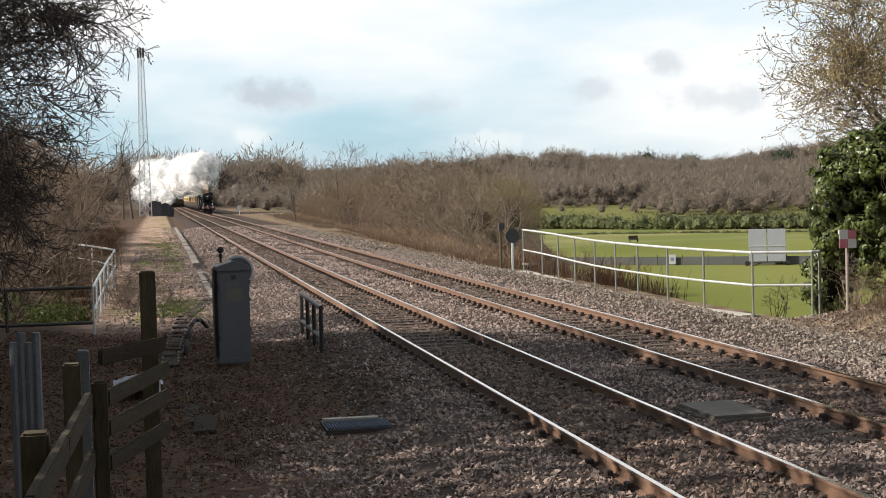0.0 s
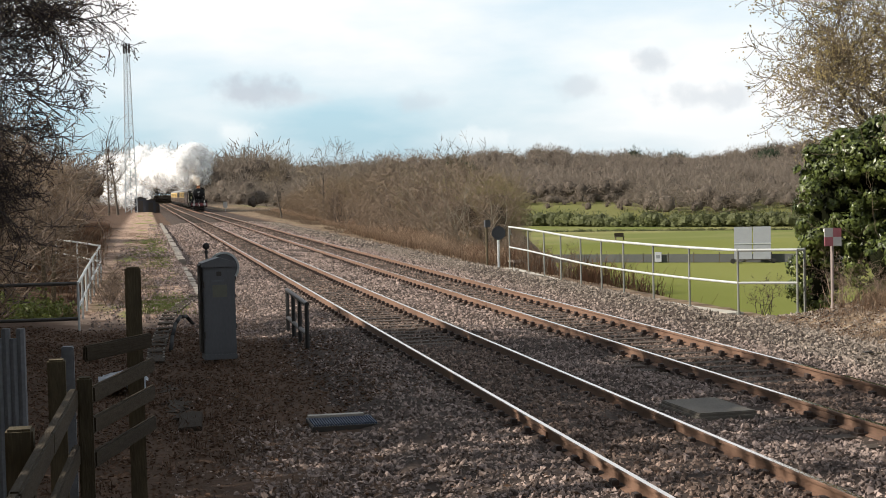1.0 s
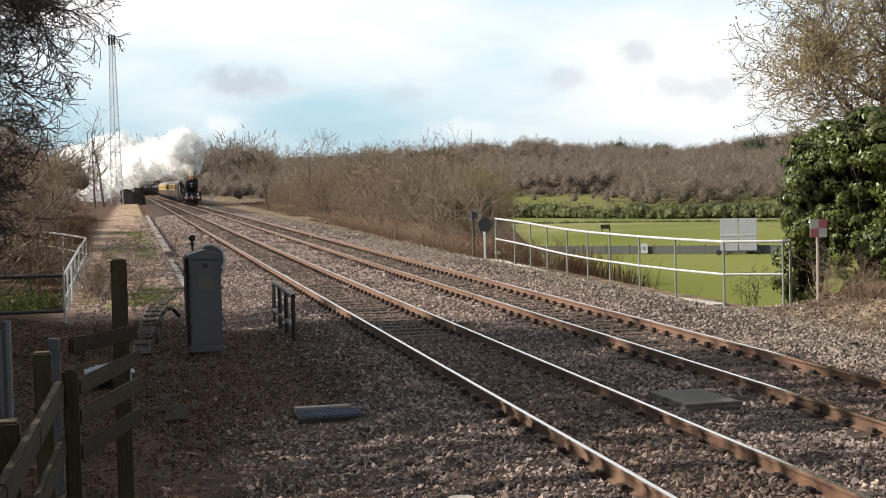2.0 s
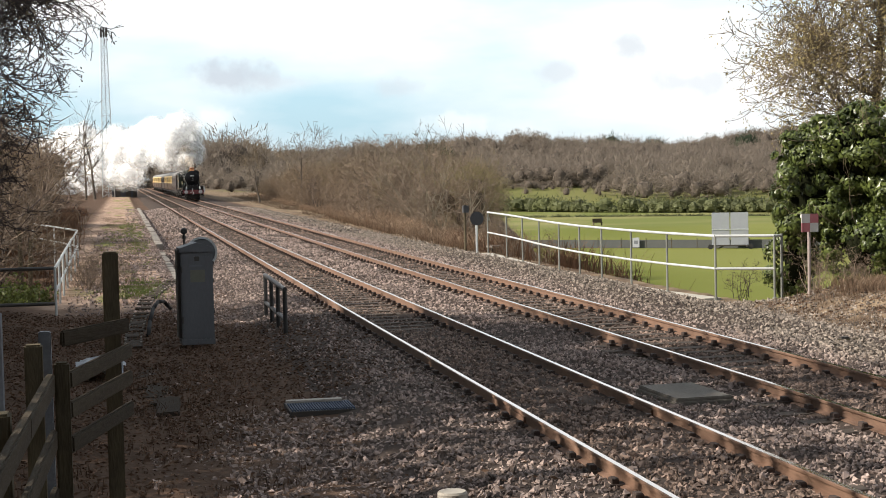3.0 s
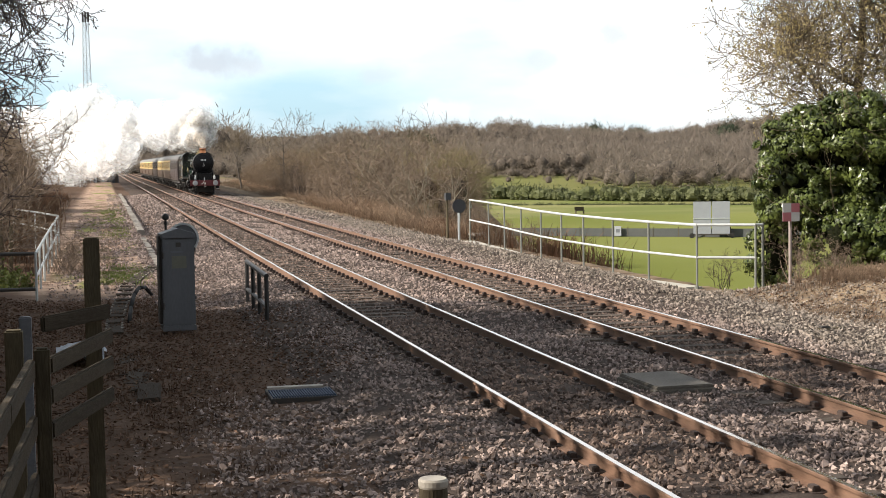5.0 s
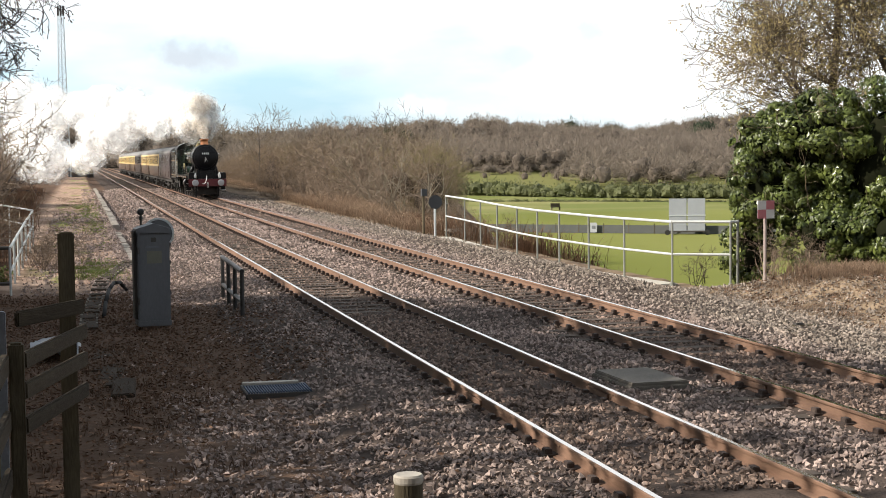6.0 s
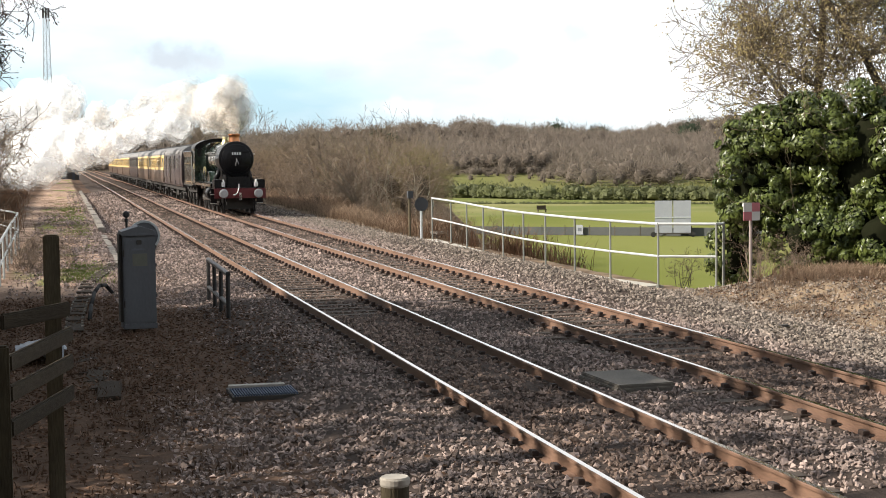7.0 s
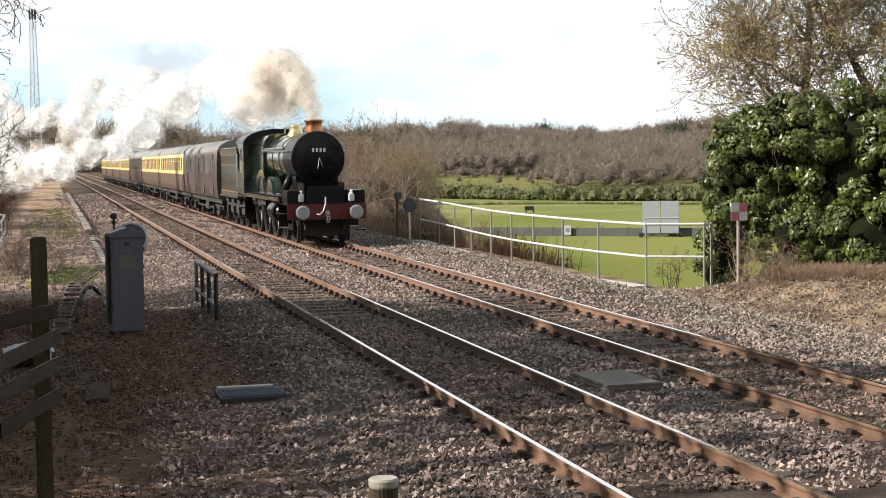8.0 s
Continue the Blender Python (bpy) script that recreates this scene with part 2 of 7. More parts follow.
M_TWIG_WARM = leafy("warm_twig", (0.205, 0.152, 0.112), (0.13, 0.096, 0.072), rough=0.9, glow=0.0)
M_TWIG_PALE = leafy("pale_twig", (0.185, 0.142, 0.092), (0.110, 0.084, 0.056), rough=0.9, glow=0.0)
M_BUD = leafy("opening_buds", (0.36, 0.29, 0.13), (0.25, 0.195, 0.09), rough=0.6, glow=0.35)
M_CATKIN = leafy("bud_tips", (0.17, 0.125, 0.08), (0.10, 0.075, 0.055), rough=0.8)
M_IVY = leafy("ivy_leaf", (0.105, 0.125, 0.030), (0.036, 0.052, 0.015), rough=0.32, vary=0.55, glow=0.2)
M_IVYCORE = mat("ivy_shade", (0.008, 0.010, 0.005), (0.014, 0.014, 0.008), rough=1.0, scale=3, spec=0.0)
M_FARWOOD = leafy("bare_wood", (0.245, 0.203, 0.166), (0.150, 0.124, 0.101), rough=0.95, vary=0.13, scale=0.05, glow=0.45, shine=0.0)
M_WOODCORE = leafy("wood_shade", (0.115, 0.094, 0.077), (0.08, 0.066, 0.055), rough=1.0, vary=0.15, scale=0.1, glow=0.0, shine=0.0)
M_FARGREEN = leafy("evergreen", (0.035, 0.050, 0.025), (0.02, 0.03, 0.016), rough=0.9, vary=0.3, scale=0.05)
M_HEDGE = leafy("hedge_leaf", (0.100, 0.110, 0.040), (0.066, 0.070, 0.030), rough=0.7, vary=0.35, scale=0.1)
M_VERGE = leafy("pale_dead_growth", (0.42, 0.305, 0.215), (0.25, 0.178, 0.125), rough=0.9, vary=0.35, scale=0.25, glow=0.3, shine=0.05)
M_BRACKEN = leafy("dead_bracken", (0.19, 0.105, 0.06), (0.11, 0.062, 0.038), rough=0.9, vary=0.35, scale=0.4, glow=0.2)
M_GRASS = leafy("grass_blade", (0.13, 0.19, 0.04), (0.20, 0.20, 0.07), rough=0.6, vary=0.3, scale=0.7, glow=0.3)
M_SHRUB = leafy("shrub_leaf", (0.13, 0.15, 0.035), (0.07, 0.09, 0.022), rough=0.6, vary=0.35, glow=0.25)
M_LITTER = leafy("dead_leaf", (0.165, 0.102, 0.070), (0.080, 0.050, 0.036), rough=0.9, vary=0.45, scale=0.8, glow=0.1, shine=0.05)
M_SCRUB = leafy("scrub_twig", (0.215, 0.157, 0.108), (0.138, 0.104, 0.073), rough=0.95, vary=0.25, scale=0.12, glow=0.35, shine=0.0)
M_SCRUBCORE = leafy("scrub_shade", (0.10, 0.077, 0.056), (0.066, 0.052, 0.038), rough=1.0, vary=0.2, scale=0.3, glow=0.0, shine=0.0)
M_SCRUBGREEN = leafy("olive_scrub_twig", (0.215, 0.182, 0.100), (0.150, 0.126, 0.070), rough=0.95, vary=0.25, scale=0.12, glow=0.35, shine=0.0)
M_DULLGALV = mat("dull_zinc", (0.17, 0.18, 0.20), (0.11, 0.115, 0.13), rough=0.6, metal=0.3, scale=5, fine=30)
M_EDGE = mat("old_platform_concrete", (0.27, 0.235, 0.20), (0.17, 0.145, 0.12), rough=0.95, scale=1.5, fine=25, bump=0.3, vary=0.15)
M_COVER = mat("cover_slab", (0.138, 0.120, 0.099), (0.088, 0.076, 0.063), rough=0.9, scale=3, fine=30, bump=0.3)
M_STRAW = leafy("flattened_straw", (0.25, 0.18, 0.118), (0.12, 0.085, 0.06), rough=0.85, vary=0.45, scale=0.8, glow=0.2)
M_LABEL = mat("faded_label", (0.15, 0.145, 0.11), (0.12, 0.115, 0.09), rough=0.6, scale=8)
# ---- mesh helpers ----
def part(name, bm, material, parent=None, label="", smooth=False, m=None):
    """Links a bmesh as one mesh object, under a thing or a part."""
    me = bpy.data.meshes.new(name)
    bm.normal_update()
    bm.to_mesh(me)
    bm.free()
    for a in material if isinstance(material, (list, tuple)) else [material]:
        me.materials.append(a)
    if smooth:
        me.polygons.foreach_set("use_smooth", [True] * len(me.polygons))
    ob = new(name, me)
    ob.parent = parent
    if m is not None:
        ob.matrix_basis = m
    if label:
        tagged(ob, label)
    return ob


def again(ob, m, parent=None):
    """Another object on the same mesh."""
    o = new(ob.name.split(".")[0], ob.data)
    o.parent = parent or ob.parent
    o.matrix_basis = m
    if "label" in ob:
        tagged(o, ob["label"])
    return o


def thing(name, label, category, at=(0, 0, 0), group="", kind="", rz=0.0):
    ob = new(name)
    ob.matrix_basis = pose(*at, 0, 0, rz)
    return tagged(ob, label, category, group, kind)


def box(lo, hi, bevel=0.0, bm=None, mi=0):
    own = bm is None
    bm = bm or bmesh.new()
    c = [(a + b) / 2 for a, b in zip(lo, hi)]
    s = [abs(b - a) for a, b in zip(lo, hi)]
    r = bmesh.ops.create_cube(bm, size=1.0, matrix=Matrix.Translation(c) @ Matrix.Diagonal((*s, 1)))
    if mi:
        for f in {f for v in r["verts"] for f in v.link_faces}:
            f.material_index = mi
    if bevel:
        bmesh.ops.bevel(bm, geom=list({e for v in r["verts"] for e in v.link_edges}), offset=bevel, segments=2, affect="EDGES")
    return bm


def tube(a, b, r1, r2=None, n=8, bm=None, caps=True, mi=0):
    """A round bar from a to b."""
    bm = bm or bmesh.new()
    a, b = Vector(a), Vector(b)
    d = b - a
    q = d.to_track_quat("Z", "Y").to_matrix().to_4x4()
    res = bmesh.ops.create_cone(bm, cap_ends=caps, segments=n, radius1=r1, radius2=r1 if r2 is None else r2, depth=d.length,
                                matrix=Matrix.Translation((a + b) / 2) @ q)
    if mi:
        for f in {f for v in res["verts"] for f in v.link_faces}:
            f.material_index = mi
    return bm


def lathe(rings, axis="Y", n=24, bm=None, mi=0, centre=(0, 0, 0), caps=True):
    """Rings (along, radius) turned round an axis through centre."""
    bm = bm or bmesh.new()
    c = Vector(centre)
    loops = []
    for s, r in rings:
        loop = []
        for i in range(n):
            a = 2 * math.pi * i / n
            u, w = r * math.cos(a), r * math.sin(a)
            p = {"Y": (u, s, w), "X": (s, u, w), "Z": (u, w, s)}[axis]
            loop.append(bm.verts.new(c + Vector(p)))
        loops.append(loop)
    fs = []
    for p, q in zip(loops, loops[1:]):
        for i in range(n):
            fs.append(bm.faces.new((p[i], p[(i + 1) % n], q[(i + 1) % n], q[i])))
    if caps:
        fs += [bm.faces.new(loops[0]), bm.faces.new(loops[-1])]
    for f in fs:
        f.material_index = mi
    bmesh.ops.recalc_face_normals(bm, faces=fs)
    return bm


def sweep(profile, y0, y1, bm=None, mi=0, caps=True):
    """A closed (x, z) profile drawn along y."""
    bm = bm or bmesh.new()
    a = [bm.verts.new((x, y0, z)) for x, z in profile]
    b = [bm.verts.new((x, y1, z)) for x, z in profile]
    n = len(profile)
    fs = [bm.faces.new((a[i], a[(i + 1) % n], b[(i + 1) % n], b[i])) for i in range(n)]
    if caps:
        fs += [bm.faces.new(a), bm.faces.new(b[::-1])]
    for f in fs:
        f.material_index = mi
    bmesh.ops.recalc_face_normals(bm, faces=fs)
    return bm


def raw(name, verts, faces, material, parent=None, label="", smooth=False):
    """A mesh straight from numpy arrays."""
    me = bpy.data.meshes.new(name)
    verts, faces = np.asarray(verts, np.float32), np.asarray(faces, np.int32)
    k = faces.shape[1]
    me.vertices.add(len(verts))
    me.vertices.foreach_set("co", verts.ravel())
    me.loops.add(faces.size)
    me.loops.foreach_set("vertex_index", faces.ravel())
    me.polygons.add(len(faces))
    me.polygons.foreach_set("loop_start", np.arange(len(faces), dtype=np.int32) * k)
    me.polygons.foreach_set("use_smooth", np.full(len(faces), smooth))
    me.update(calc_edges=True)
    me.materials.append(material)
    ob = new(name, me)
    ob.parent = parent
    if label:
        tagged(ob, label)
    return ob


# ---- the lie of the land ----
def step(a, b, v):
    v = np.clip((np.asarray(v, float) - a) / (b - a), 0, 1)
    return v * v * (3 - 2 * v)


CREST_X = [-900, -300, -60, 20, 72, 94, 130, 166, 192, 249, 275, 307, 420, 900]
CREST_Z = [18, 14, 8, 6, 6, 7, 10, 14.5, 11, 8, 10.5, 15, 20, 22]


def land(x, y):
    """Height of the ground."""
    x, y = np.asarray(x, float), np.asarray(y, float)
    edge = 13.4 + 13.0 * step(68, 112, y)
    drop = step(0, 6.5, x - edge) * (1 - step(33.5, 30.5, y) * step(40, 30, x))
    far = -5.4 + 4.6 * step(285, 430, y) + (np.interp(x, CREST_X, CREST_Z) + 0.8) * step(430, 690, y) - 25 * step(800, 2500, y)
    left = -0.12 + 0.25 * step(-4, -14, x) + 1.2 * step(300, 520, y)
    z = (-0.32 + 0.17 * step(1.55, 1.25, x) * step(33, 36, y)) * (1 - step(-1.0, -3.0, x)) + left * step(-1.0, -3.0, x)
    back = step(470, 620, y)
    z = z * (1 - back) + (np.interp(x, CREST_X, CREST_Z) * 0.4) * back
    z = z * (1 - drop) + far * drop
    # the lane that passes under the line, west of it
    dip = step(-1.75, -2.3, x) * step(35.5, 38, y) * (1 - step(53, 57, y)) * (1 - step(-8, -11, x))
    z = z - 1.6 * dip
    # the ragged bank under the ivy
    z = z + 0.45 * step(13.4, 15.6, x) * step(33.0, 29.5, y) * step(40, 30, x)
    return z


def height(x, y):
    return float(land(x, y))


def ground_material():
    m = mat("ground", (0.125, 0.080, 0.057), (0.062, 0.041, 0.030), spec=0.04, rough=0.97, scale=0.9, fine=9, bump=1.0, bump_scale=14)
    n, l = m.node_tree.nodes, m.node_tree.links
    b = n["Principled BSDF"]
    dirt = b.inputs["Base Color"].links[0].from_socket
    co = n.new("ShaderNodeTexCoord")
    xyz = n.new("ShaderNodeSeparateXYZ")
    l.new(co.outputs["Object"], xyz.inputs["Vector"])

    def ramp(sock, lo, hi):
        r = n.new("ShaderNodeMapRange")
        r.interpolation_type = "SMOOTHSTEP"
        r.inputs["From Min"].default_value, r.inputs["From Max"].default_value = lo, hi
        l.new(sock, r.inputs["Value"])
        return r.outputs["Result"]

    def times(a, c):
        k = n.new("ShaderNodeMath")
        k.operation = "MULTIPLY"
        l.new(a, k.inputs[0])
        l.new(c, k.inputs[1])
        return k.outputs["Value"]

    def blend(fac, a, c):
        k = n.new("ShaderNodeMixRGB")
        l.new(fac, k.inputs["Fac"])
        l.new(a, k.inputs["Color1"])
        l.new(c, k.inputs["Color2"])
        return k.outputs["Color"]

    def noise_col(scale, c1, c2, detail=5.0, lo=0.4, hi=0.6, stretch=(1, 1, 1)):
        mp = n.new("ShaderNodeMapping")
        mp.inputs["Scale"].default_value = stretch
        l.new(co.outputs["Object"], mp.inputs["Vector"])
        t = n.new("ShaderNodeTexNoise")
        t.inputs["Scale"].default_value, t.inputs["Detail"].default_value = scale, detail
        l.new(mp.outputs["Vector"], t.inputs["Vector"])
        r = n.new("ShaderNodeValToRGB")
        r.color_ramp.elements[0].position, r.color_ramp.elements[1].position = lo, hi
        r.color_ramp.elements[0].color, r.color_ramp.elements[1].color = (*c1, 1), (*c2, 1)
        l.new(t.outputs["Fac"], r.inputs["Fac"])
        return r.outputs["Color"]

    # mown cricket field with broad mowing tones, rougher pasture beyond
    mown = noise_col(0.035, (0.118, 0.130, 0.030), (0.155, 0.162, 0.046), stretch=(1, 0.35, 1))
    rough = noise_col(0.05, (0.125, 0.14, 0.042), (0.19, 0.18, 0.075))
    field = blend(ramp(xyz.outputs["Y"], 195, 205), mown, rough)
    right = ramp(xyz.outputs["Z"], -3.0, -4.4)
    far = ramp(xyz.outputs["Y"], 300, 330)
    east = ramp(xyz.outputs["X"], 18, 30)
    pasture = noise_col(0.02, (0.118, 0.122, 0.04), (0.155, 0.148, 0.058))
    # dry grass on the bank, green tufts on the old platform
    dry = noise_col(1.4, (0.095, 0.068, 0.049), (0.23, 0.17, 0.115), detail=9.0)
    bank = ramp(xyz.outputs["X"], 12.6, 13.6)
    tuft = noise_col(0.33, (0, 0, 0), (1, 1, 1), lo=0.55, hi=0.62, stretch=(1.6, 0.30, 1))
    green = noise_col(2.0, (0.13, 0.165, 0.04), (0.22, 0.20, 0.08))
    west = times(ramp(xyz.outputs["X"], 1.3, 0.9), times(ramp(xyz.outputs["Y"], 33, 36), ramp(xyz.outputs["X"], -2.6, -1.5)))
    path = noise_col(1.6, (0.20, 0.130, 0.096), (0.40, 0.285, 0.215), detail=8.0)
    soil = blend(west, dirt, path)
    soil = blend(times(times(tuft, west), ramp(xyz.outputs["X"], -1.6, -0.9)), soil, green)
    soil = blend(bank, soil, dry)
    soil = blend(right, soil, field)
    soil = blend(times(far, east), soil, pasture)
    floor = noise_col(0.08, (0.085, 0.066, 0.050), (0.145, 0.115, 0.088))
    soil = blend(ramp(xyz.outputs["Y"], 384, 400), soil, floor)
    l.new(soil, b.inputs["Base Color"])
    return m


def build_ground():
    xs = np.unique(np.round(np.concatenate([np.linspace(-2500, -120, 14), np.linspace(-120, -12, 28), np.arange(-12, 24, 0.4),
                                            np.linspace(24, 140, 50), np.linspace(140, 500, 40), np.linspace(500, 2800, 14)]), 3))
    ys = np.unique(np.round(np.concatenate([np.linspace(-400, -10, 12), np.arange(-10, 70, 0.6), np.linspace(70, 160, 70),
                                            np.linspace(160, 800, 110), np.linspace(800, 4500, 16)]), 3))
    gx, gy = np.meshgrid(xs, ys)
    gz = land(gx, gy)
    rng = np.random.default_rng(4)
    near = (np.abs(gx) < 24) & (gy < 80) & (gy > 0)
    gz = gz + np.where(near, rng.normal(0, 0.012, gz.shape), 0)
    nx, ny = len(xs), len(ys)
    i = np.arange(nx * ny).reshape(ny, nx)
    f = np.stack([i[:-1, :-1], i[:-1, 1:], i[1:, 1:], i[1:, :-1]], -1).reshape(-1, 4)
    ob = raw("ground", np.stack([gx, gy, gz], -1).reshape(-1, 3), f, ground_material(), smooth=True)
    tagged(ob, "earth with dry grass, dead leaves and a mown green field below", "ground", kind="structure")


build_ground()

# ---- the double track ----
TRACKS = (5.111, 8.584)  # centre lines
HALF = 0.7525


def rail_mesh():
    p = [(-0.075, -0.158), (0.075, -0.158), (0.075, -0.147), (0.012, -0.130), (0.010, -0.045), (0.036, -0.034), (0.036, -0.010),
         (0.028, -0.002), (-0.028, -0.002), (-0.036, -0.010), (-0.036, -0.034), (-0.010, -0.045), (-0.012, -0.130), (-0.075, -0.147)]
    bm = bmesh.new()
    for y0, y1 in zip(np.arange(-20, 545, 18.29), np.arange(-20, 545, 18.29) + 18.286):
        sweep(p, float(y0), float(y1), bm)
    for y in np.arange(-20, 545, 18.29):  # fishplates at the joints
        for s in (-1, 1):
            box((s * 0.014, float(y) - 0.35, -0.118), (s * 0.034, float(y) + 0.35, -0.058), 0, bm)
    for f in bm.faces:
        if f.calc_center_median().z > -0.003 and f.normal.z > 0.5:
            f.material_index = 1
    return bm


def head_mesh():
    return sweep([(-0.027, -0.004), (0.027, -0.004), (0.027, 0.0), (-0.027, 0.0)], -20, 560)


def build_tracks():
    rail0 = head0 = None
    for k, cx in enumerate(TRACKS):
        t = thing("railway_track", "steel rails on concrete sleepers in stone ballast", "railway track", (cx, 0, 0), "double track", "structure")
        for s in (-1, 1):
            m = pose(s * HALF, 0, 0)
            if rail0 is None:
                rail0 = part("rail", rail_mesh(), [M_RUST, M_RUST], t, "rust-brown steel rail", m=m)
                head0 = part("rail_head", head_mesh(), M_HEAD, t, "polished running surface", m=m)
            else:
                again(rail0, m, t)
                again(head0, m, t)


build_tracks()

# ---- the ballast ----
def ballast_z(x, y):
    """Top of the ballast: shoulders falling away on both sides, a low ridge between the tracks."""
    x = np.asarray(x, float)
    top = -0.175 - 0.015 * np.cos(2 * np.pi * (x - TRACKS[0]) / (TRACKS[1] - TRACKS[0]))
    for c in TRACKS:
        top = top - 0.004 * np.exp(-((x - c) / 0.5) ** 2)
    z = np.where(x < 3.6, top - 0.17 * step(3.6, 2.2, x), top)
    z = np.where(x > 10.1, top - 0.06 * step(10.1, 12.2, x), z)
    # a heaped shoulder beside the far track
    z = z + 0.17 * np.exp(-((x - 11.5) / 0.75) ** 2) * step(24, 32, y) * step(62, 50, y)
    # the near stretches are filled to the sleepers' tops
    z = z + 0.075 * np.exp(-((x - TRACKS[0]) / 0.8) ** 4) * step(27.5, 25.5, y) + 0.06 * np.exp(-((x - TRACKS[1]) / 0.8) ** 4) * step(21, 18, y)
    return z + 0.03 * np.sin(np.asarray(y) * 0.9 + x * 2.1) * (np.abs(x - 6.85) < 0.9)


def build_ballast():
    xs = np.linspace(-0.4, 13.0, 60)
    ys = np.concatenate([np.arange(4, 60, 0.35), np.linspace(60, 640, 120)])
    gx, gy = np.meshgrid(xs, ys)
    rng = np.random.default_rng(9)
    fade_l = step(0.2, 2.0, gx - 0.5 * np.sin(gy * 0.35))
    gz = np.where(gx < 2.5, land(gx, gy) - 0.05 + fade_l * (ballast_z(gx, gy) - land(gx, gy) + 0.05), ballast_z(gx, gy))
    gz = np.where(gx > 12.3, gz - 0.22 * step(12.3, 13.0, gx), gz) + rng.normal(0, 0.012, gx.shape)
    nx, ny = len(xs), len(ys)
    i = np.arange(nx * ny).reshape(ny, nx)
    f = np.stack([i[:-1, :-1], i[:-1, 1:], i[1:, 1:], i[1:, :-1]], -1).reshape(-1, 4)
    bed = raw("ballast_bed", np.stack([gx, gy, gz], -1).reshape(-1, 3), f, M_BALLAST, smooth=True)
    tagged(bed, "brown-grey stone ballast under the tracks", "ballast", kind="structure")
    return bed


BALLAST = build_ballast()
# ---- beside the line ----
def build_cabinet():
    t = thing("location_cabinet", "tall grey steel trackside cabinet with a gabled lid", "cabinet", (1.24, 27.35, -0.27), rz=4)
    part("plinth", box((-0.295, -0.24, 0), (0.295, 0.24, 0.10), 0.01), M_CABINET, t)
    part("body", box((-0.285, -0.23, 0.10), (0.285, 0.23, 1.66), 0.012), M_CABINET, t)
    p = [(-0.305, 1.66), (0.305, 1.66), (0.305, 1.735), (0, 1.83), (-0.305, 1.735)]
    part("lid", sweep(p, -0.26, 0.26), M_CABINET, t)
    part("door_panel", box((-0.25, -0.238, 0.16), (0.25, -0.226, 1.58), 0.004), M_CABINET, t)
    for z in (0.45, 1.35):
        part("hinge", tube((-0.272, -0.24, z - 0.06), (-0.272, -0.24, z + 0.06), 0.014), M_DARKMETAL, t)
    part("lock", box((-0.045, -0.252, 1.50), (0.045, -0.236, 1.58), 0.006), M_DARKMETAL, t, "dark padlock hasp")
    part("faded_label", box((-0.12, -0.2415, 1.12), (0.14, -0.2375, 1.34)), M_LABEL, t)
    part("notice", box((-0.13, -0.243, 1.40), (0.09, -0.2375, 1.43)), M_SIGNGREY, t)
    part("side_flange", box((-0.335, -0.12, 0.12), (-0.285, 0.20, 1.70), 0.008), M_DARKMETAL, t, "dark cable duct")
    for z in (0.55, 1.10, 1.42):
        part("clamp", box((0.285, -0.16, z), (0.315, -0.08, z + 0.06), 0.005), M_DARKMETAL, t)


def build_lamp_disc():
    t = thing("round_lamp_case", "round grey lamp case behind the cabinet", "lamp case", (1.38, 27.85, -0.27))
    part("post", tube((0, 0, 0), (0, 0, 1.45), 0.05), M_GALV, t)
    part("case", lathe([(-0.10, 0.02), (-0.10, 0.24), (-0.08, 0.27), (0.06, 0.27), (0.09, 0.22), (0.10, 0.02)], "Y", 28, centre=(0, 0, 1.62)), M_CABINET, t)
    part("rim", lathe([(-0.115, 0.245), (-0.115, 0.285), (-0.075, 0.285), (-0.075, 0.245)], "Y", 28, centre=(0, 0, 1.62), caps=False), M_GALV, t)


def build_ball_post():
    t = thing("marker_post", "slim black post with a round head", "post", (1.09, 28.2, -0.27))
    part("stem", tube((0, 0, 0), (0, 0, 1.98), 0.022), M_DARKMETAL, t)
    part("head", lathe([(-0.05, 0.03), (-0.04, 0.062), (0.04, 0.066), (0.055, 0.03)], "Y", 14, centre=(0, 0, 2.0)), M_BLACK, t)
    part("collar", tube((0, 0, 1.86), (0, 0, 1.92), 0.035), M_BLACK, t)


def build_hoop_rail():
    t = thing("guard_rail", "short black tubular guard rail in the ballast", "guard rail", (2.9, 0, -0.30))
    post0 = None
    for y in (28.0, 29.32, 30.6, 31.9):
        if post0 is None:
            post0 = part("post", tube((0, 0, -0.1), (0, 0, 0.90), 0.042, n=10), M_BLACK, t, m=pose(0, y, 0))
        else:
            again(post0, pose(0, y, 0), t)
    part("top_rail", tube((0, 27.95, 0.90), (0, 31.95, 0.92), 0.046, n=10), M_BLACK, t)
    part("middle_rail", tube((0, 27.98, 0.33), (0, 31.92, 0.34), 0.04, n=10), M_BLACK, t)


def build_grate():
    t = thing("drain_grate", "blue-grey steel drain grating set in the ballast", "drain", (2.40, 19.1, -0.27))
    part("frame", box((-0.42, -0.34, -0.06), (0.42, 0.50, 0.012), 0.006), M_DARKMETAL, t)
    s0 = None
    for i in range(24):
        x = -0.39 + i * 0.0339
        if s0 is None:
            s0 = part("bar", box((-0.008, -0.32, 0.0), (0.008, 0.30, 0.035)), M_BLUE, t, m=pose(x, 0, 0))
        else:
            again(s0, pose(x, 0, 0), t)
    p = thing("plank", "pale weathered plank lying across a drain", "plank", (2.36, 19.42, -0.235), rz=-1)
    part("board", box((-0.37, -0.07, 0), (0.36, 0.07, 0.03), 0.006), M_TIMBER_PALE, p)


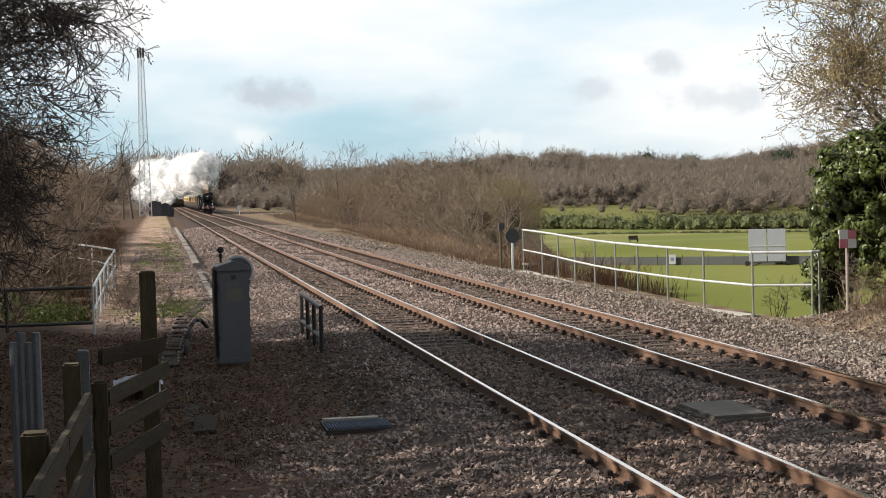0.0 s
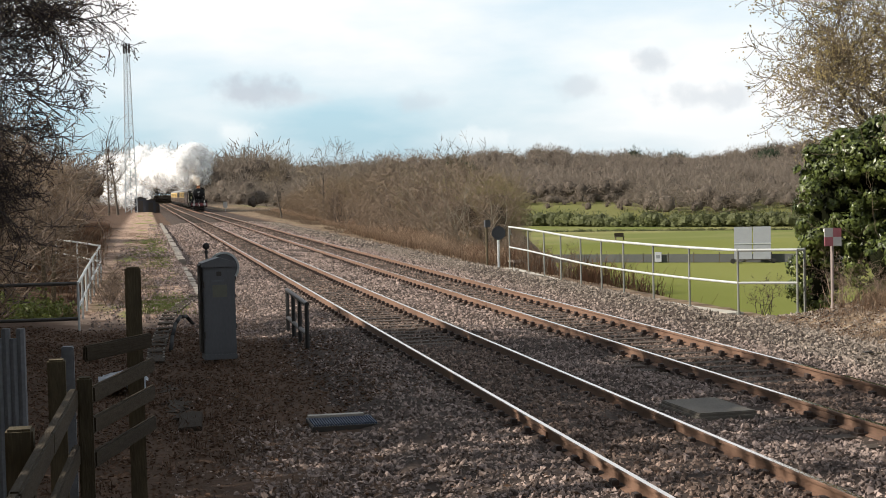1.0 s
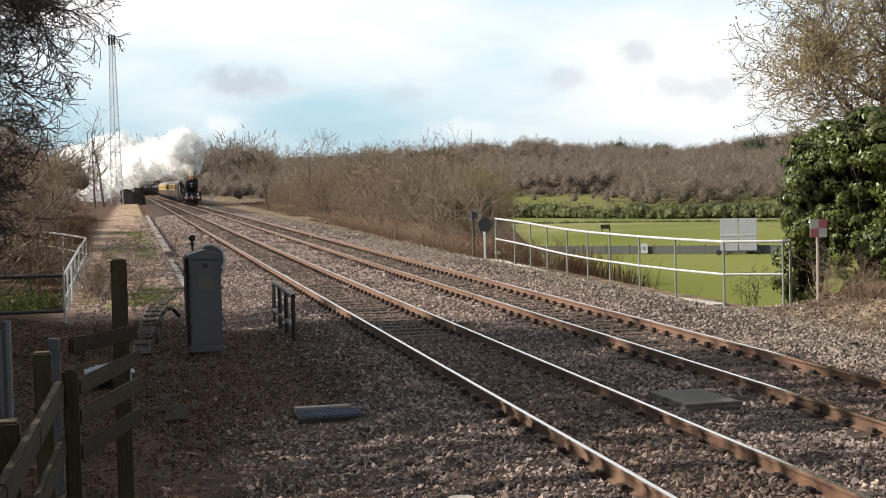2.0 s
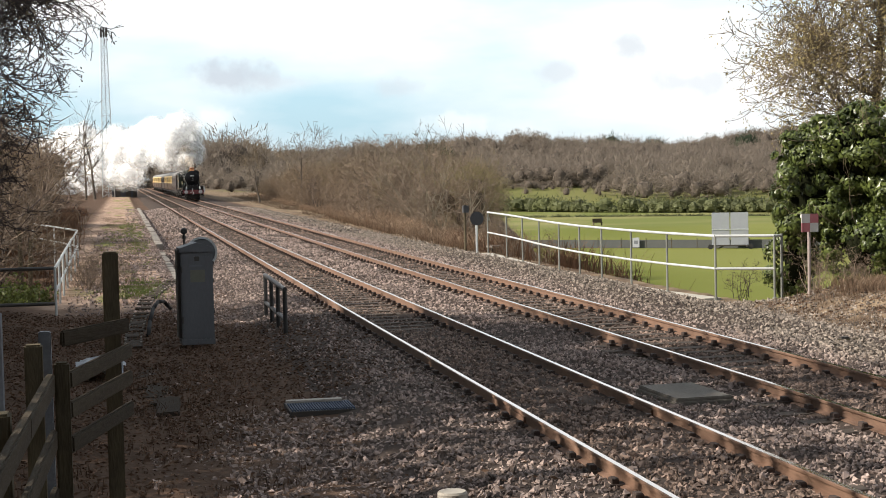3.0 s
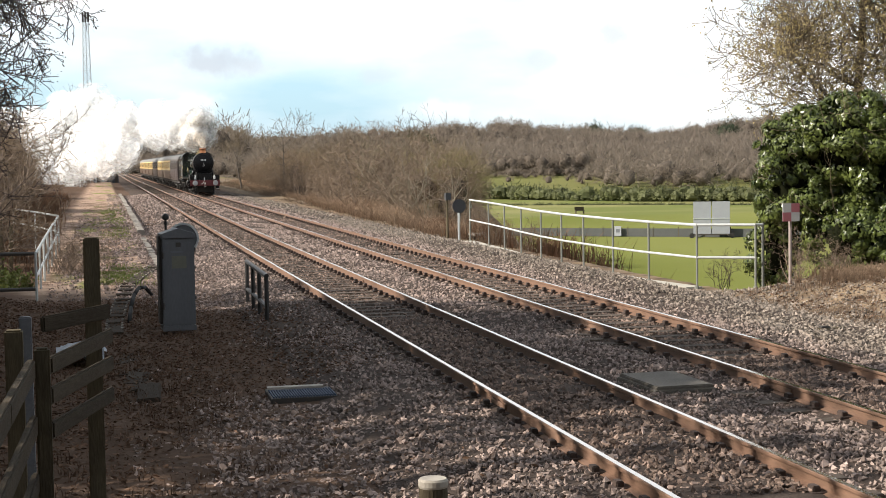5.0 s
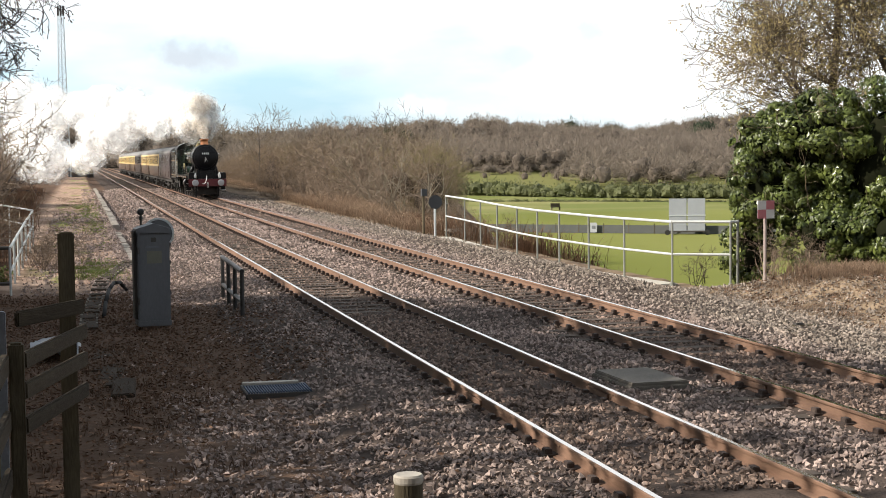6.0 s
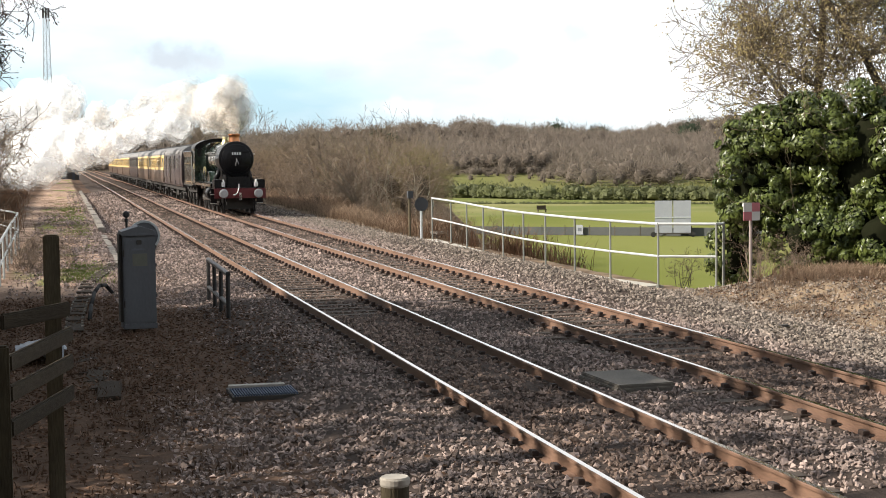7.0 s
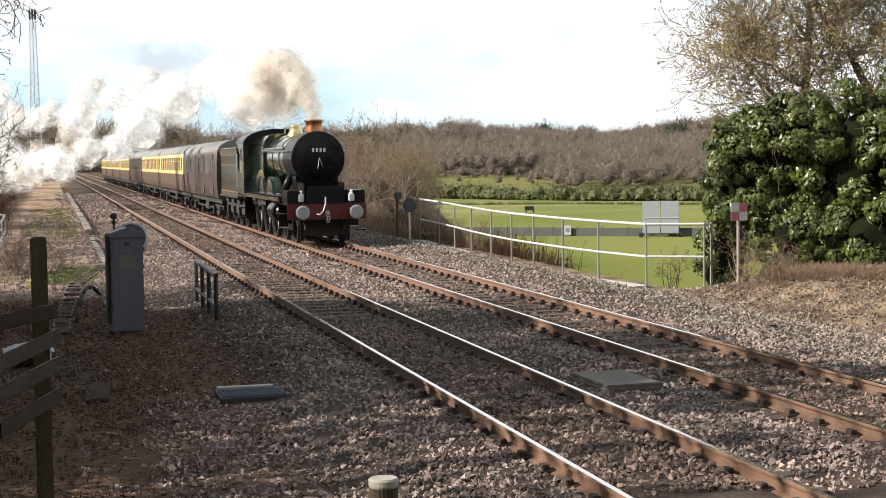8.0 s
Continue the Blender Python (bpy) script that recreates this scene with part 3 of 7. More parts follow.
def build_lid():
    t = thing("chamber_cover", "flat mossy concrete chamber cover between the tracks", "cover", (6.84, 17.8, -0.17), rz=2)
    part("slab", box((-0.37, -0.62, -0.06), (0.37, 0.62, 0.075), 0.012), M_COVER, t)
    part("rim", box((-0.40, -0.65, -0.10), (0.40, 0.65, 0.03), 0.01), M_COVER, t)


def build_kerbs():
    rng = random.Random(3)
    t = thing("platform_edge", "old low concrete platform edging, broken at the near end", "kerb", (1.5, 0, 0), kind="structure")
    y = 65.2
    while y < 150:
        n = rng.uniform(1.6, 2.4)
        ob = part("edging_slab", box((-0.16, y, -0.55), (0.14, y + n - 0.02, -0.06 + rng.uniform(-0.025, 0.02)), 0.02), M_EDGE, t)
        ob.matrix_basis = pose(rng.uniform(-0.025, 0.025), 0, 0)
        y += n
    k = thing("platform_kerb", "low pale kerb stones sunk in gravel", "kerb", (1.46, 0, 0), kind="structure")
    y = 44.0
    while y < 60:
        n = rng.uniform(0.85, 1.0)
        part("kerb_stone", box((-0.11, 0, -0.5), (0.11, n - 0.02, -0.17 + rng.uniform(-0.02, 0.015)), 0.015), M_EDGE, k, m=pose(rng.uniform(-0.02, 0.02), y, 0, 0, 0, rng.uniform(-1.5, 1.5)))
        y += n
    k = thing("cable_trough", "curving concrete cable trough with loose lids", "trough", (0, 0, 0))
    way = [(1.40, 43.6), (1.18, 41.4), (0.84, 39.0), (0.50, 36.4), (0.27, 33.0), (0.14, 29.6), (0.10, 27.4)]
    clip = None
    for (x0, y0), (x1, y1) in zip(way, way[1:]):
        n = max(2, round(math.hypot(x1 - x0, y1 - y0) / 0.62))
        turn = math.degrees(math.atan2(-(x1 - x0), y1 - y0)) + 180
        for i in range(n):
            f = (i + 0.5) / n
            x, y = x0 + (x1 - x0) * f, y0 + (y1 - y0) * f
            lid = part("trough_lid", box((-0.17, -0.305, -0.10), (0.17, 0.305, 0.02), 0.012), M_MOSSY, k, m=pose(x, y, height(x, y) + rng.uniform(0.0, 0.03), rng.uniform(-1.5, 1.5), rng.uniform(-2, 2), turn + rng.uniform(-2.5, 2.5)))
            # small pale bits: light caught on the lids' notches, put into a colour
            for e in (-1, 1):
                if clip is None:
                    clip = part("edge_clip", box((-0.022, -0.03, 0.0), (0.022, 0.03, 0.018), 0.004), M_TIMBER_PALE, lid, "small pale bit where a lid's notch catches light", m=pose(e * 0.145, 0.24, 0.02))
                else:
                    again(clip, pose(e * 0.145, 0.24, 0.02), lid)
    b = thing("broken_trough", "broken end of a concrete trough in dead leaves", "trough", (0, 0, 0))
    for x, y, z, tilt in ((0.20, 24.2, -0.29, 0), (0.25, 23.3, -0.27, 2), (0.31, 22.4, -0.28, -2), (0.37, 21.5, -0.25, 3), (0.44, 20.65, -0.25, -3), (0.50, 19.85, -0.20, 5)):
        part("trough_lid", box((-0.15, -0.43, -0.12), (0.15, 0.43, 0.05), 0.014), M_MOSSY, b, m=pose(x, y, z - 0.09, tilt, rng.uniform(-4, 4), rng.uniform(-9, -2)))
    p = thing("black_pipe", "bent black plastic pipe on the ground", "pipe", (0, 0, 0))
    bm = bmesh.new()
    pts = [Vector(v) for v in ((0.40, 29.2, -0.30), (0.45, 30.1, -0.10), (0.54, 31.2, 0.06), (0.66, 32.4, 0.10), (0.82, 33.5, 0.02), (0.98, 34.3, -0.22))]
    for a, b2 in zip(pts, pts[1:]):
        tube(a, b2, 0.04, n=10, bm=bm)
    part("pipe", bm, M_RUBBER, p, smooth=True)


def build_parapet():
    """White two-rail handrail on the bridge's right-hand side."""
    t = thing("bridge_handrail", "white-painted tubular two-rail bridge handrail", "railing", (0, 0, 0))
    at = [(13.10, 53.8), (12.96, 50.5), (12.83, 47.9), (12.67, 45.3), (12.55, 42.7), (12.50, 40.5), (12.53, 38.6), (12.60, 36.4), (12.78, 34.3), (13.12, 32.1), (14.26, 31.45)]
    z0, post0 = -0.42, None
    tops = []
    for i, (x, y) in enumerate(at):
        top = 1.14 + 0.09 * step(40, 54, y)
        tops.append(Vector((x, y, float(top))))
        if post0 is None:
            post0 = part("post", tube((0, 0, 0), (0, 0, 1.60), 0.027, n=8), M_RAILPOST, t, m=pose(x, y, z0))
        else:
            again(post0, pose(x, y, float(top) - 1.58), t)
        part("post_foot", tube((x, y, -0.34), (x, y, -0.25), 0.055, n=8), M_RAILPOST, t)
    for a, b in zip(tops, tops[1:]):
        part("top_rail", tube(a, b, 0.032, n=8), M_WHITE, t)
        d = Vector((0, 0, 0.74))
        part("middle_rail", tube(a - d, b - d, 0.028, n=8), M_WHITE, t)
    part("end_post", tube((14.46, 31.5, -0.5), (14.46, 31.5, 1.18), 0.032, n=8), M_RAILPOST, t)
    part("end_link", tube(tops[-1], (14.46, 31.5, 1.14), 0.03, n=8), M_WHITE, t)
    part("far_return", tube(tops[0], (13.5, 55.2, 0.9), 0.03, n=8), M_WHITE, t)
    w = thing("bridge_coping", "pale concrete coping along the bridge edge", "coping", (0, 0, 0), kind="structure")
    for (x0, y0), (x1, y1) in zip(at[:-1], at[1:-1]):
        a = math.degrees(math.atan2(-(x1 - x0), y1 - y0))
        n = math.hypot(x1 - x0, y1 - y0)
        part("coping_stone", box((-0.16, 0.01, -1.6), (0.30, n - 0.01, -0.27), 0.015), M_CONCRETE, w, m=pose(x0, y0, 0, 0, 0, a))


def build_west_railing():
    t = thing("bridge_handrail", "white two-rail railing over the lane, dark along its near side", "railing", (0, 0, 0))
    run = [Vector((-3.45, 60.5, 1.07)), Vector((-2.45, 56.0, 1.07)), Vector((-1.50, 51.2, 1.06)), Vector((-1.49, 47.6, 1.02)), Vector((-1.50, 44.2, 0.98)),
           Vector((-1.50, 41.2, 0.92)), Vector((-1.50, 38.6, 0.88)), Vector((-1.50, 36.2, 0.83)), Vector((-1.50, 34.0, 0.80))]
    for v in run:
        part("post", tube((v.x, v.y, -0.5), v, 0.028, n=8), M_WHITE, t)
    for a, b in zip(run, run[1:]):
        part("top_rail", tube(a, b, 0.032, n=8), M_WHITE, t)
        d = Vector((0, 0, 0.52))
        part("middle_rail", tube(a - d, b - d, 0.028, n=8), M_WHITE, t)
    g = thing("field_gate_rail", "dark tubular rail closing off the lane's edge", "railing", (0, 0, 0))
    for z in (0.80, 0.02):
        part("rail", tube((-1.52, 34.0, z), (-7.5, 34.2, z), 0.04, n=8), M_DARKMETAL, g)
    for x in (-3.35, -5.4, -7.4):
        part("post", tube((x, 34.06, -0.5), (x, 34.06, 0.82), 0.04, n=8), M_DARKMETAL, g)
    for i, (x, y, h) in enumerate([(-3.1, 47.5, 1.1), (-2.75, 46.0, 0.9)]):
        f = thing("fence_post", "rough grey wooden stake among the brambles", "post", (x, y, -0.5))
        part("stake", tube((0, 0, 0), (0.06 * i, 0, h + 0.6), 0.07, 0.06, n=7), M_WOOD, f)


def board(a, b, w, d, parent, name="rail", material=None):
    """A plank between two points: w high, d thick."""
    a, b = Vector(a), Vector(b)
    v = b - a
    q = v.to_track_quat("X", "Z").to_matrix().to_4x4()
    return part(name, box((-v.length / 2, -d / 2, -w / 2), (v.length / 2, d / 2, w / 2), 0.012), material or M_WOODX, parent, m=Matrix.Translation((a + b) / 2) @ q)


def build_near_fence():
    t = thing("wooden_fence", "weathered wooden fence with mossy square posts", "fence", (0, 0, 0))
    for x, y, top, w in ((-0.44, 10.5, 1.47, 0.10), (-0.74, 12.5, 1.39, 0.14), (-0.71, 8.5, 1.44, 0.15), (-0.70, 6.3, 1.44, 0.15)):
        part("post", box((x - w / 2, y - w / 2, -0.5), (x + w / 2, y + w / 2, top), 0.014), M_WOOD, t)
    board((-0.515, 10.45, 1.33), (-0.565, 8.62, 1.32), 0.14, 0.06, t)
    board((-0.565, 8.60, 1.325), (-0.61, 6.9, 1.32), 0.14, 0.06, t)
    board((-0.61, 6.88, 1.32), (-0.66, 5.2, 1.31), 0.14, 0.06, t)
    board((-0.505, 10.45, 0.95), (-0.60, 7.0, 0.94), 0.14, 0.05, t)
    board((-0.505, 10.45, 0.56), (-0.60, 7.0, 0.55), 0.14, 0.05, t)
    s = thing("wooden_stile", "broken dark wooden rails on a tall post", "fence", (0, 0, 0))
    part("tall_post", box((-0.178, 12.37, -0.5), (-0.05, 12.5, 2.12), 0.012), M_WOOD, s)
    board((-0.48, 11.55, 1.52), (0.01, 12.34, 1.53), 0.12, 0.04, s)
    board((-0.40, 10.62, 1.33), (0.02, 12.34, 1.33), 0.12, 0.04, s)
    board((-0.40, 10.62, 1.12), (0.02, 12.34, 1.11), 0.12, 0.04, s)
    board((-0.40, 10.62, 0.88), (0.02, 12.34, 0.86), 0.12, 0.04, s)
    g = thing("steel_barrier", "dull galvanised corrugated steel barrier posts", "barrier", (0, 0, 0))
    for x in (-1.44, -1.37, -1.30, -1.23):
        part("corrugation", tube((x, 15.2, -0.6), (x, 15.2, 1.38 + 0.05 * math.sin(x * 40)), 0.045, n=8), M_DULLGALV, g)
    part("channel_post", box((-0.75, 13.4, -0.5), (-0.645, 13.5, 1.40), 0.01), M_DULLGALV, g)


def build_bollard():
    t = thing("bollard", "round wooden post top with a pale sawn end", "post", (1.525, 7.1, -0.385))
    part("post", tube((0, 0, 0), (0, 0, 1.50), 0.070, n=24), M_WOOD, t)
    part("cap", lathe([(1.49, 0.070), (1.50, 0.074), (1.525, 0.074), (1.535, 0.066), (1.535, 0.01)], "Z", 24), M_TIMBER_PALE, t, "pale cap")


def build_signs():
    t = thing("chequered_sign", "faded red and white chequered board on a pinkish-grey post", "railway sign", (14.55, 30.3, -0.3))
    part("post", tube((0, 0, 0), (0, 0, 1.62), 0.036, n=10), M_SIGNPOST, t)
    s = 0.195
    for i, (cx, cz, m) in enumerate(((-s / 2, s / 2, M_SIGNWHITE), (s / 2, s / 2, M_RED), (-s / 2, -s / 2, M_RED), (s / 2, -s / 2, M_SIGNWHITE))):
        part("quarter", box((cx - s / 2 + 0.001, -0.06, 1.75 + cz - s / 2 + 0.001), (cx + s / 2 - 0.001, -0.045, 1.75 + cz + s / 2 - 0.001)), m, t)
    part("backing", box((-s, -0.045, 1.75 - s), (s, -0.03, 1.75 + s), 0.003), M_SIGNGREY, t)
    r = thing("round_sign", "dark round sign seen from behind on a slim grey post", "railway sign", (12.40, 52.6, -0.35))
    part("post", tube((0, 0, 0), (0, 0, 1.62), 0.045, n=8), M_GALV, r)
    part("disc", lathe([(-0.012, 0.01), (-0.012, 0.25), (0.012, 0.25), (0.012, 0.01)], "Y", 28, centre=(0, -0.06, 1.40)), M_SIGNDARK, r)
    p = thing("signal_post", "slim post with a small dark box on top", "railway sign", (11.95, 52.5, -0.35))
    part("post", tube((0, 0, 0), (0, 0, 1.9), 0.045, n=8), M_WOOD, p)
    part("box", box((-0.07, -0.10, 1.62), (0.13, 0.10, 1.88), 0.01), M_SIGNDARK, p)
    f = thing("marker_board", "small white marker board beside the far track", "railway sign", (13.6, 262, -0.4))
    part("post", tube((0, 0, 0), (0, 0, 1.0), 0.06, n=6), M_SIGNWHITE, f)
    part("board", box((-0.35, -0.03, 0.7), (0.35, 0.03, 1.7)), M_SIGNWHITE, f)


def build_mast():
    t = thing("lattice_mast", "tall steel lattice mast with aerials on top", "mast", (-2.15, 250, 0.0))
    H = 26.4
    w0, w1 = 0.95, 0.42
    cs = [(-1, -1), (1, -1), (1, 1), (-1, 1)]
    for i, (a, b) in enumerate(cs):
        part("leg", tube((a * w0, b * w0, 0), (a * w1, b * w1, H), 0.08, n=5), M_GALV, t)
    n = 22
    for k in range(4):
        for i in range(n):
            z0, z1 = H * i / n, H * (i + 1) / n
            u0, u1 = w0 + (w1 - w0) * i / n, w0 + (w1 - w0) * (i + 1) / n
            p, q = (cs[k], cs[(k + 1) % 4]) if i % 2 else (cs[(k + 1) % 4], cs[k])
            part("brace", tube((p[0] * u0, p[1] * u0, z0), (q[0] * u1, q[1] * u1, z1), 0.042, n=4), M_GALV, t)
            part("cross_bar", tube((cs[k][0] * u1, cs[k][1] * u1, z1), (cs[(k + 1) % 4][0] * u1, cs[(k + 1) % 4][1] * u1, z1), 0.026, n=4), M_GALV, t)
    for a in (-1, 0, 1):
        part("aerial", box((a * 0.42 - 0.16, -0.6, H - 0.7), (a * 0.42 + 0.16, -0.35, H + 0.9), 0.03), M_DARKMETAL, t)
    part("cable_duct", box((-0.05, -0.5, 0), (0.05, -0.42, H - 0.5)), M_GALV, t)
    for x, y, w, h in ((-0.7, 262, 1.0, 2.6), (1.0, 264, 0.8, 2.2), (2.0, 266, 0.5, 1.5)):
        k = thing("equipment_hut", "dark blue-grey lineside equipment hut", "cabinet", (x, y, -0.4), "huts at the foot of the mast")
        part("body", box((-w, -0.8, 0), (w, 0.8, h), 0.03), M_HUT, k)
        part("roof", sweep([(-w - 0.1, h), (w + 0.1, h), (0, h + 0.3)], -0.95, 0.95), M_DARKMETAL, k)
        part("door", box((-0.4, -0.84, 0.1), (0.4, -0.80, h * 0.85), 0.01), M_DARKMETAL, k)


def build_field():
    t = thing("sight_screen", "white two-panel cricket sight screen on wheels", "sight screen", (58.8, 140.0, -5.42), rz=-20)
    for s in (-1, 1):
        part("panel", box((s * 0.92 - 0.87, -0.06, 0.40), (s * 0.92 + 0.87, 0.06, 3.62), 0.02), M_SCREEN, t)
        part("axle_frame", box((s * 1.6 - 0.06, -0.8, 0.25), (s * 1.6 + 0.06, 0.8, 0.42), 0.01), M_DARKMETAL, t)
        part("wheel", lathe([(-0.08, 0.05), (-0.08, 0.26), (0.08, 0.26), (0.08, 0.05)], "Y", 16, centre=(s * 1.95, -0.35, 0.26)), M_BLACK, t)
        part("prop", tube((s * 1.4, 0.06, 3.0), (s * 1.4, 1.4, 0.1), 0.04, n=6), M_GALV, t)
    part("bottom_bar", box((-2.0, -0.05, 0.30), (2.0, 0.05, 0.42), 0.01), M_DARKMETAL, t)
    part("cross_bar", box((-1.8, -0.10, 1.9), (1.8, -0.06, 2.0)), M_GALV, t)
    b = thing("boundary_fence", "low dark netting fence round a cricket field", "fence", (0, 0, -5.4))
    run = [(36.5, 158.0), (44.0, 152.0), (50.0, 147.5), (56.5, 143.0), (63.0, 138.6), (70.0, 134.0), (80.0, 127.0)]
    for i, (p, q) in enumerate(zip(run, run[1:])):
        v = Vector((q[0] - p[0], q[1] - p[1], 0))
        a = math.degrees(math.atan2(v.y, v.x))
        part("netting", box((0, -0.02, 0.02), (v.length - 0.03, 0.02, 0.86)), M_BOUNDARY, b, m=pose(p[0], p[1], 0, 0, 0, a))
        for j in range(3):
            part("stake", tube((p[0] + v.x * j / 3, p[1] + v.y * j / 3, 0), (p[0] + v.x * j / 3, p[1] + v.y * j / 3, 1.02), 0.045, n=6), M_WOOD, b)
    k = thing("notice_board", "small white notice on the boundary fence", "notice", (51.2, 146.3, -5.4), rz=-35)
    part("board", box((-0.36, -0.05, 0.1), (0.36, 0.0, 1.10), 0.01), M_SCREEN, k)
    part("panel", box((-0.2, -0.056, 0.45), (0.2, -0.05, 0.8)), M_SIGNGREY, k)
    w = thing("field_bench", "small wooden bench on the far side of the field", "bench", (67.7, 210.2, -5.4))
    part("seat", box((-0.7, -0.25, 0.4), (0.7, 0.25, 0.5)), M_WOOD, w)
    part("back", box((-0.7, 0.2, 0.5), (0.7, 0.28, 1.0)), M_WOOD, w)
    for s in (-1, 1):
        part("leg", box((s * 0.6 - 0.05, -0.2, -0.05), (s * 0.6 + 0.05, 0.2, 0.42)), M_WOOD, w)


build_cabinet()
build_lamp_disc()
build_ball_post()
build_hoop_rail()
build_grate()
build_lid()
build_kerbs()
build_parapet()
build_west_railing()
build_near_fence()
build_bollard()
build_signs()
build_mast()
build_field()


def build_plastic_sheet():
    t = thing("plastic_sheet", "crumpled pale plastic sheet on the ground", "litter", (-0.42, 23.8, -0.25))
    bm = bmesh.new()
    bmesh.ops.create_grid(bm, x_segments=16, y_segments=20, size=1.0, matrix=Matrix.Diagonal((0.34, 0.9, 1, 1)))
    for v in bm.verts:
        v.co.z = 0.10 + 0.16 * noise.noise(v.co * 3.1) + 0.07 * noise.noise(v.co * 8.0)
        v.co.x += 0.08 * noise.noise(v.co * 2.0 + Vector((5, 0, 0)))
    part("sheet", bm, M_SCREEN, t, smooth=True)


build_plastic_sheet()


def build_dark_plank():
    t = thing("plank", "dark rotten plank lying on the ballast", "plank", (11.88, 23.2, -0.27), rz=3)
    part("board", box((-0.24, -0.07, 0.0), (0.24, 0.07, 0.05), 0.008), M_WOOD, t)
    part("bracket", box((-0.20, -0.05, 0.05), (-0.05, 0.05, 0.085), 0.006), M_DARKMETAL, t)
    b = thing("concrete_block", "low weathered concrete block beside the railing", "block", (13.75, 55.0, -0.42), rz=8)
    part("block", box((-0.32, -0.3, 0.0), (0.32, 0.3, 0.28), 0.03), M_MOSSY, b)
    part("cap", box((-0.36, -0.34, 0.28), (0.36, 0.34, 0.36), 0.02), M_EDGE, b)


build_dark_plank()
# ---- the train ----
M_GREEN = mat("engine_green", (0.007, 0.016, 0.009), (0.010, 0.021, 0.012), rough=0.16, scale=2, fine=20, spec=0.5, clear=1.0)
M_CABDARK = mat("dark_cab_opening", (0.008, 0.008, 0.008), (0.013, 0.012, 0.011), rough=0.3, scale=2, spec=0.3)
M_ENGBLACK = mat("engine_black", (0.005, 0.005, 0.006), (0.011, 0.010, 0.010), rough=0.3, scale=3, fine=30, spec=0.2)
M_SMOKEBOX = mat("smokebox_black", (0.0035, 0.0035, 0.0045), (0.007, 0.0065, 0.007), rough=0.30, scale=3, fine=30, bump=0.04, spec=0.16)
M_BEAM = mat("buffer_beam_red", (0.105, 0.008, 0.011), (0.08, 0.006, 0.009), rough=0.35, scale=3, fine=30)
M_COPPER = mat("copper", (0.55, 0.25, 0.13), (0.40, 0.17, 0.085), rough=0.35, metal=1.0, scale=5)
M_BRASS = mat("brass", (0.80, 0.66, 0.36), (0.66, 0.53, 0.27), rough=0.3, metal=1.0, scale=5)
M_STEEL = mat("bright_steel", (0.66, 0.65, 0.64), (0.50, 0.49, 0.48), rough=0.32, metal=1.0, scale=7)
M_BUFFER = mat("buffer_face", (0.36, 0.355, 0.36), (0.27, 0.265, 0.27), rough=0.45, metal=0.4, scale=9)
M_LAMPWHITE = mat("lamp_white", (0.62, 0.62, 0.61), (0.54, 0.54, 0.53), rough=0.4, scale=9)
M_FRAME = mat("underframe", (0.013, 0.012, 0.011), (0.032, 0.026, 0.022), rough=0.8, scale=4, fine=20, bump=0.2)
M_TYRE = mat("wheel_steel", (0.060, 0.056, 0.052), (0.028, 0.026, 0.025), rough=0.5, metal=0.4, scale=6)
M_MAROON = mat("dark_maroon", (0.070, 0.050, 0.049), (0.050, 0.037, 0.037), rough=0.32, scale=1.0, fine=12, clear=0.3)
M_CHOC = mat("chocolate_brown", (0.125, 0.080, 0.058), (0.090, 0.060, 0.045), rough=0.35, scale=1.0, fine=12, clear=0.3)
M_CREAM = mat("cream_paint", (0.80, 0.60, 0.27), (0.72, 0.53, 0.23), rough=0.38, scale=1.0, fine=12, clear=0.2)
M_ROOF = mat("roof_grey", (0.20, 0.19, 0.185), (0.135, 0.13, 0.125), rough=0.7, scale=1.5, fine=12)
M_GLASS = mat("dark_window", (0.15, 0.145, 0.13), (0.22, 0.21, 0.19), rough=0.06, scale=1.0, spec=0.8)
M_COAL = mat("coal", (0.012, 0.012, 0.013), (0.03, 0.03, 0.03), rough=0.4, scale=12, bump=1.0, bump_scale=12)
M_ORANGE = mat("lining", (0.28, 0.17, 0.06), (0.22, 0.13, 0.05), rough=0.4)
TRAIN_X = TRACKS[1]
V_TRAIN = 28.15


def front(t):
    """Where the engine's buffers are along the line at t seconds."""
    return 47.4 + V_TRAIN * (8.0 - t)


MOVERS = []   # (thing, distance behind the buffers)
WHEELS = []   # (part, place in its thing, radius, spoke step in degrees)
RODS = []


def spoked_wheel(r, spokes, tread=0.14, crank=0.0, boss=0.16):
    bm = bmesh.new()
    for s in (-1, 1):
        x = s * HALF
        lathe([(x - tread / 2, r - 0.09), (x - tread / 2, r), (x + tread / 2, r), (x + tread / 2, r - 0.09)], "X", 36, bm, 0, caps=False)
        lathe([(x - tread / 2, r - 0.09), (x + tread / 2, r - 0.09)], "X", 36, bm, 0, caps=False)
        lathe([(x - s * tread / 2 - 0.015, r), (x - s * tread / 2 - 0.015, r + 0.03), (x - s * tread / 2 + 0.015, r + 0.03), (x - s * tread / 2 + 0.015, r)], "X", 36, bm, 0, caps=False)
        lathe([(x - 0.09, boss * 0.4), (x - 0.09, boss), (x + 0.09, boss), (x + 0.09, boss * 0.4)], "X", 14, bm, 1)
        for i in range(spokes):
            a = 2 * math.pi * i / spokes
            u, w = math.cos(a), math.sin(a)
            tube((x, boss * 0.8 * u, boss * 0.8 * w), (x, (r - 0.07) * u, (r - 0.07) * w), 0.034, 0.026, 5, bm, mi=1)
    tube((-HALF, 0, 0), (HALF, 0, 0), 0.08, n=8, bm=bm, mi=1)
    return bm


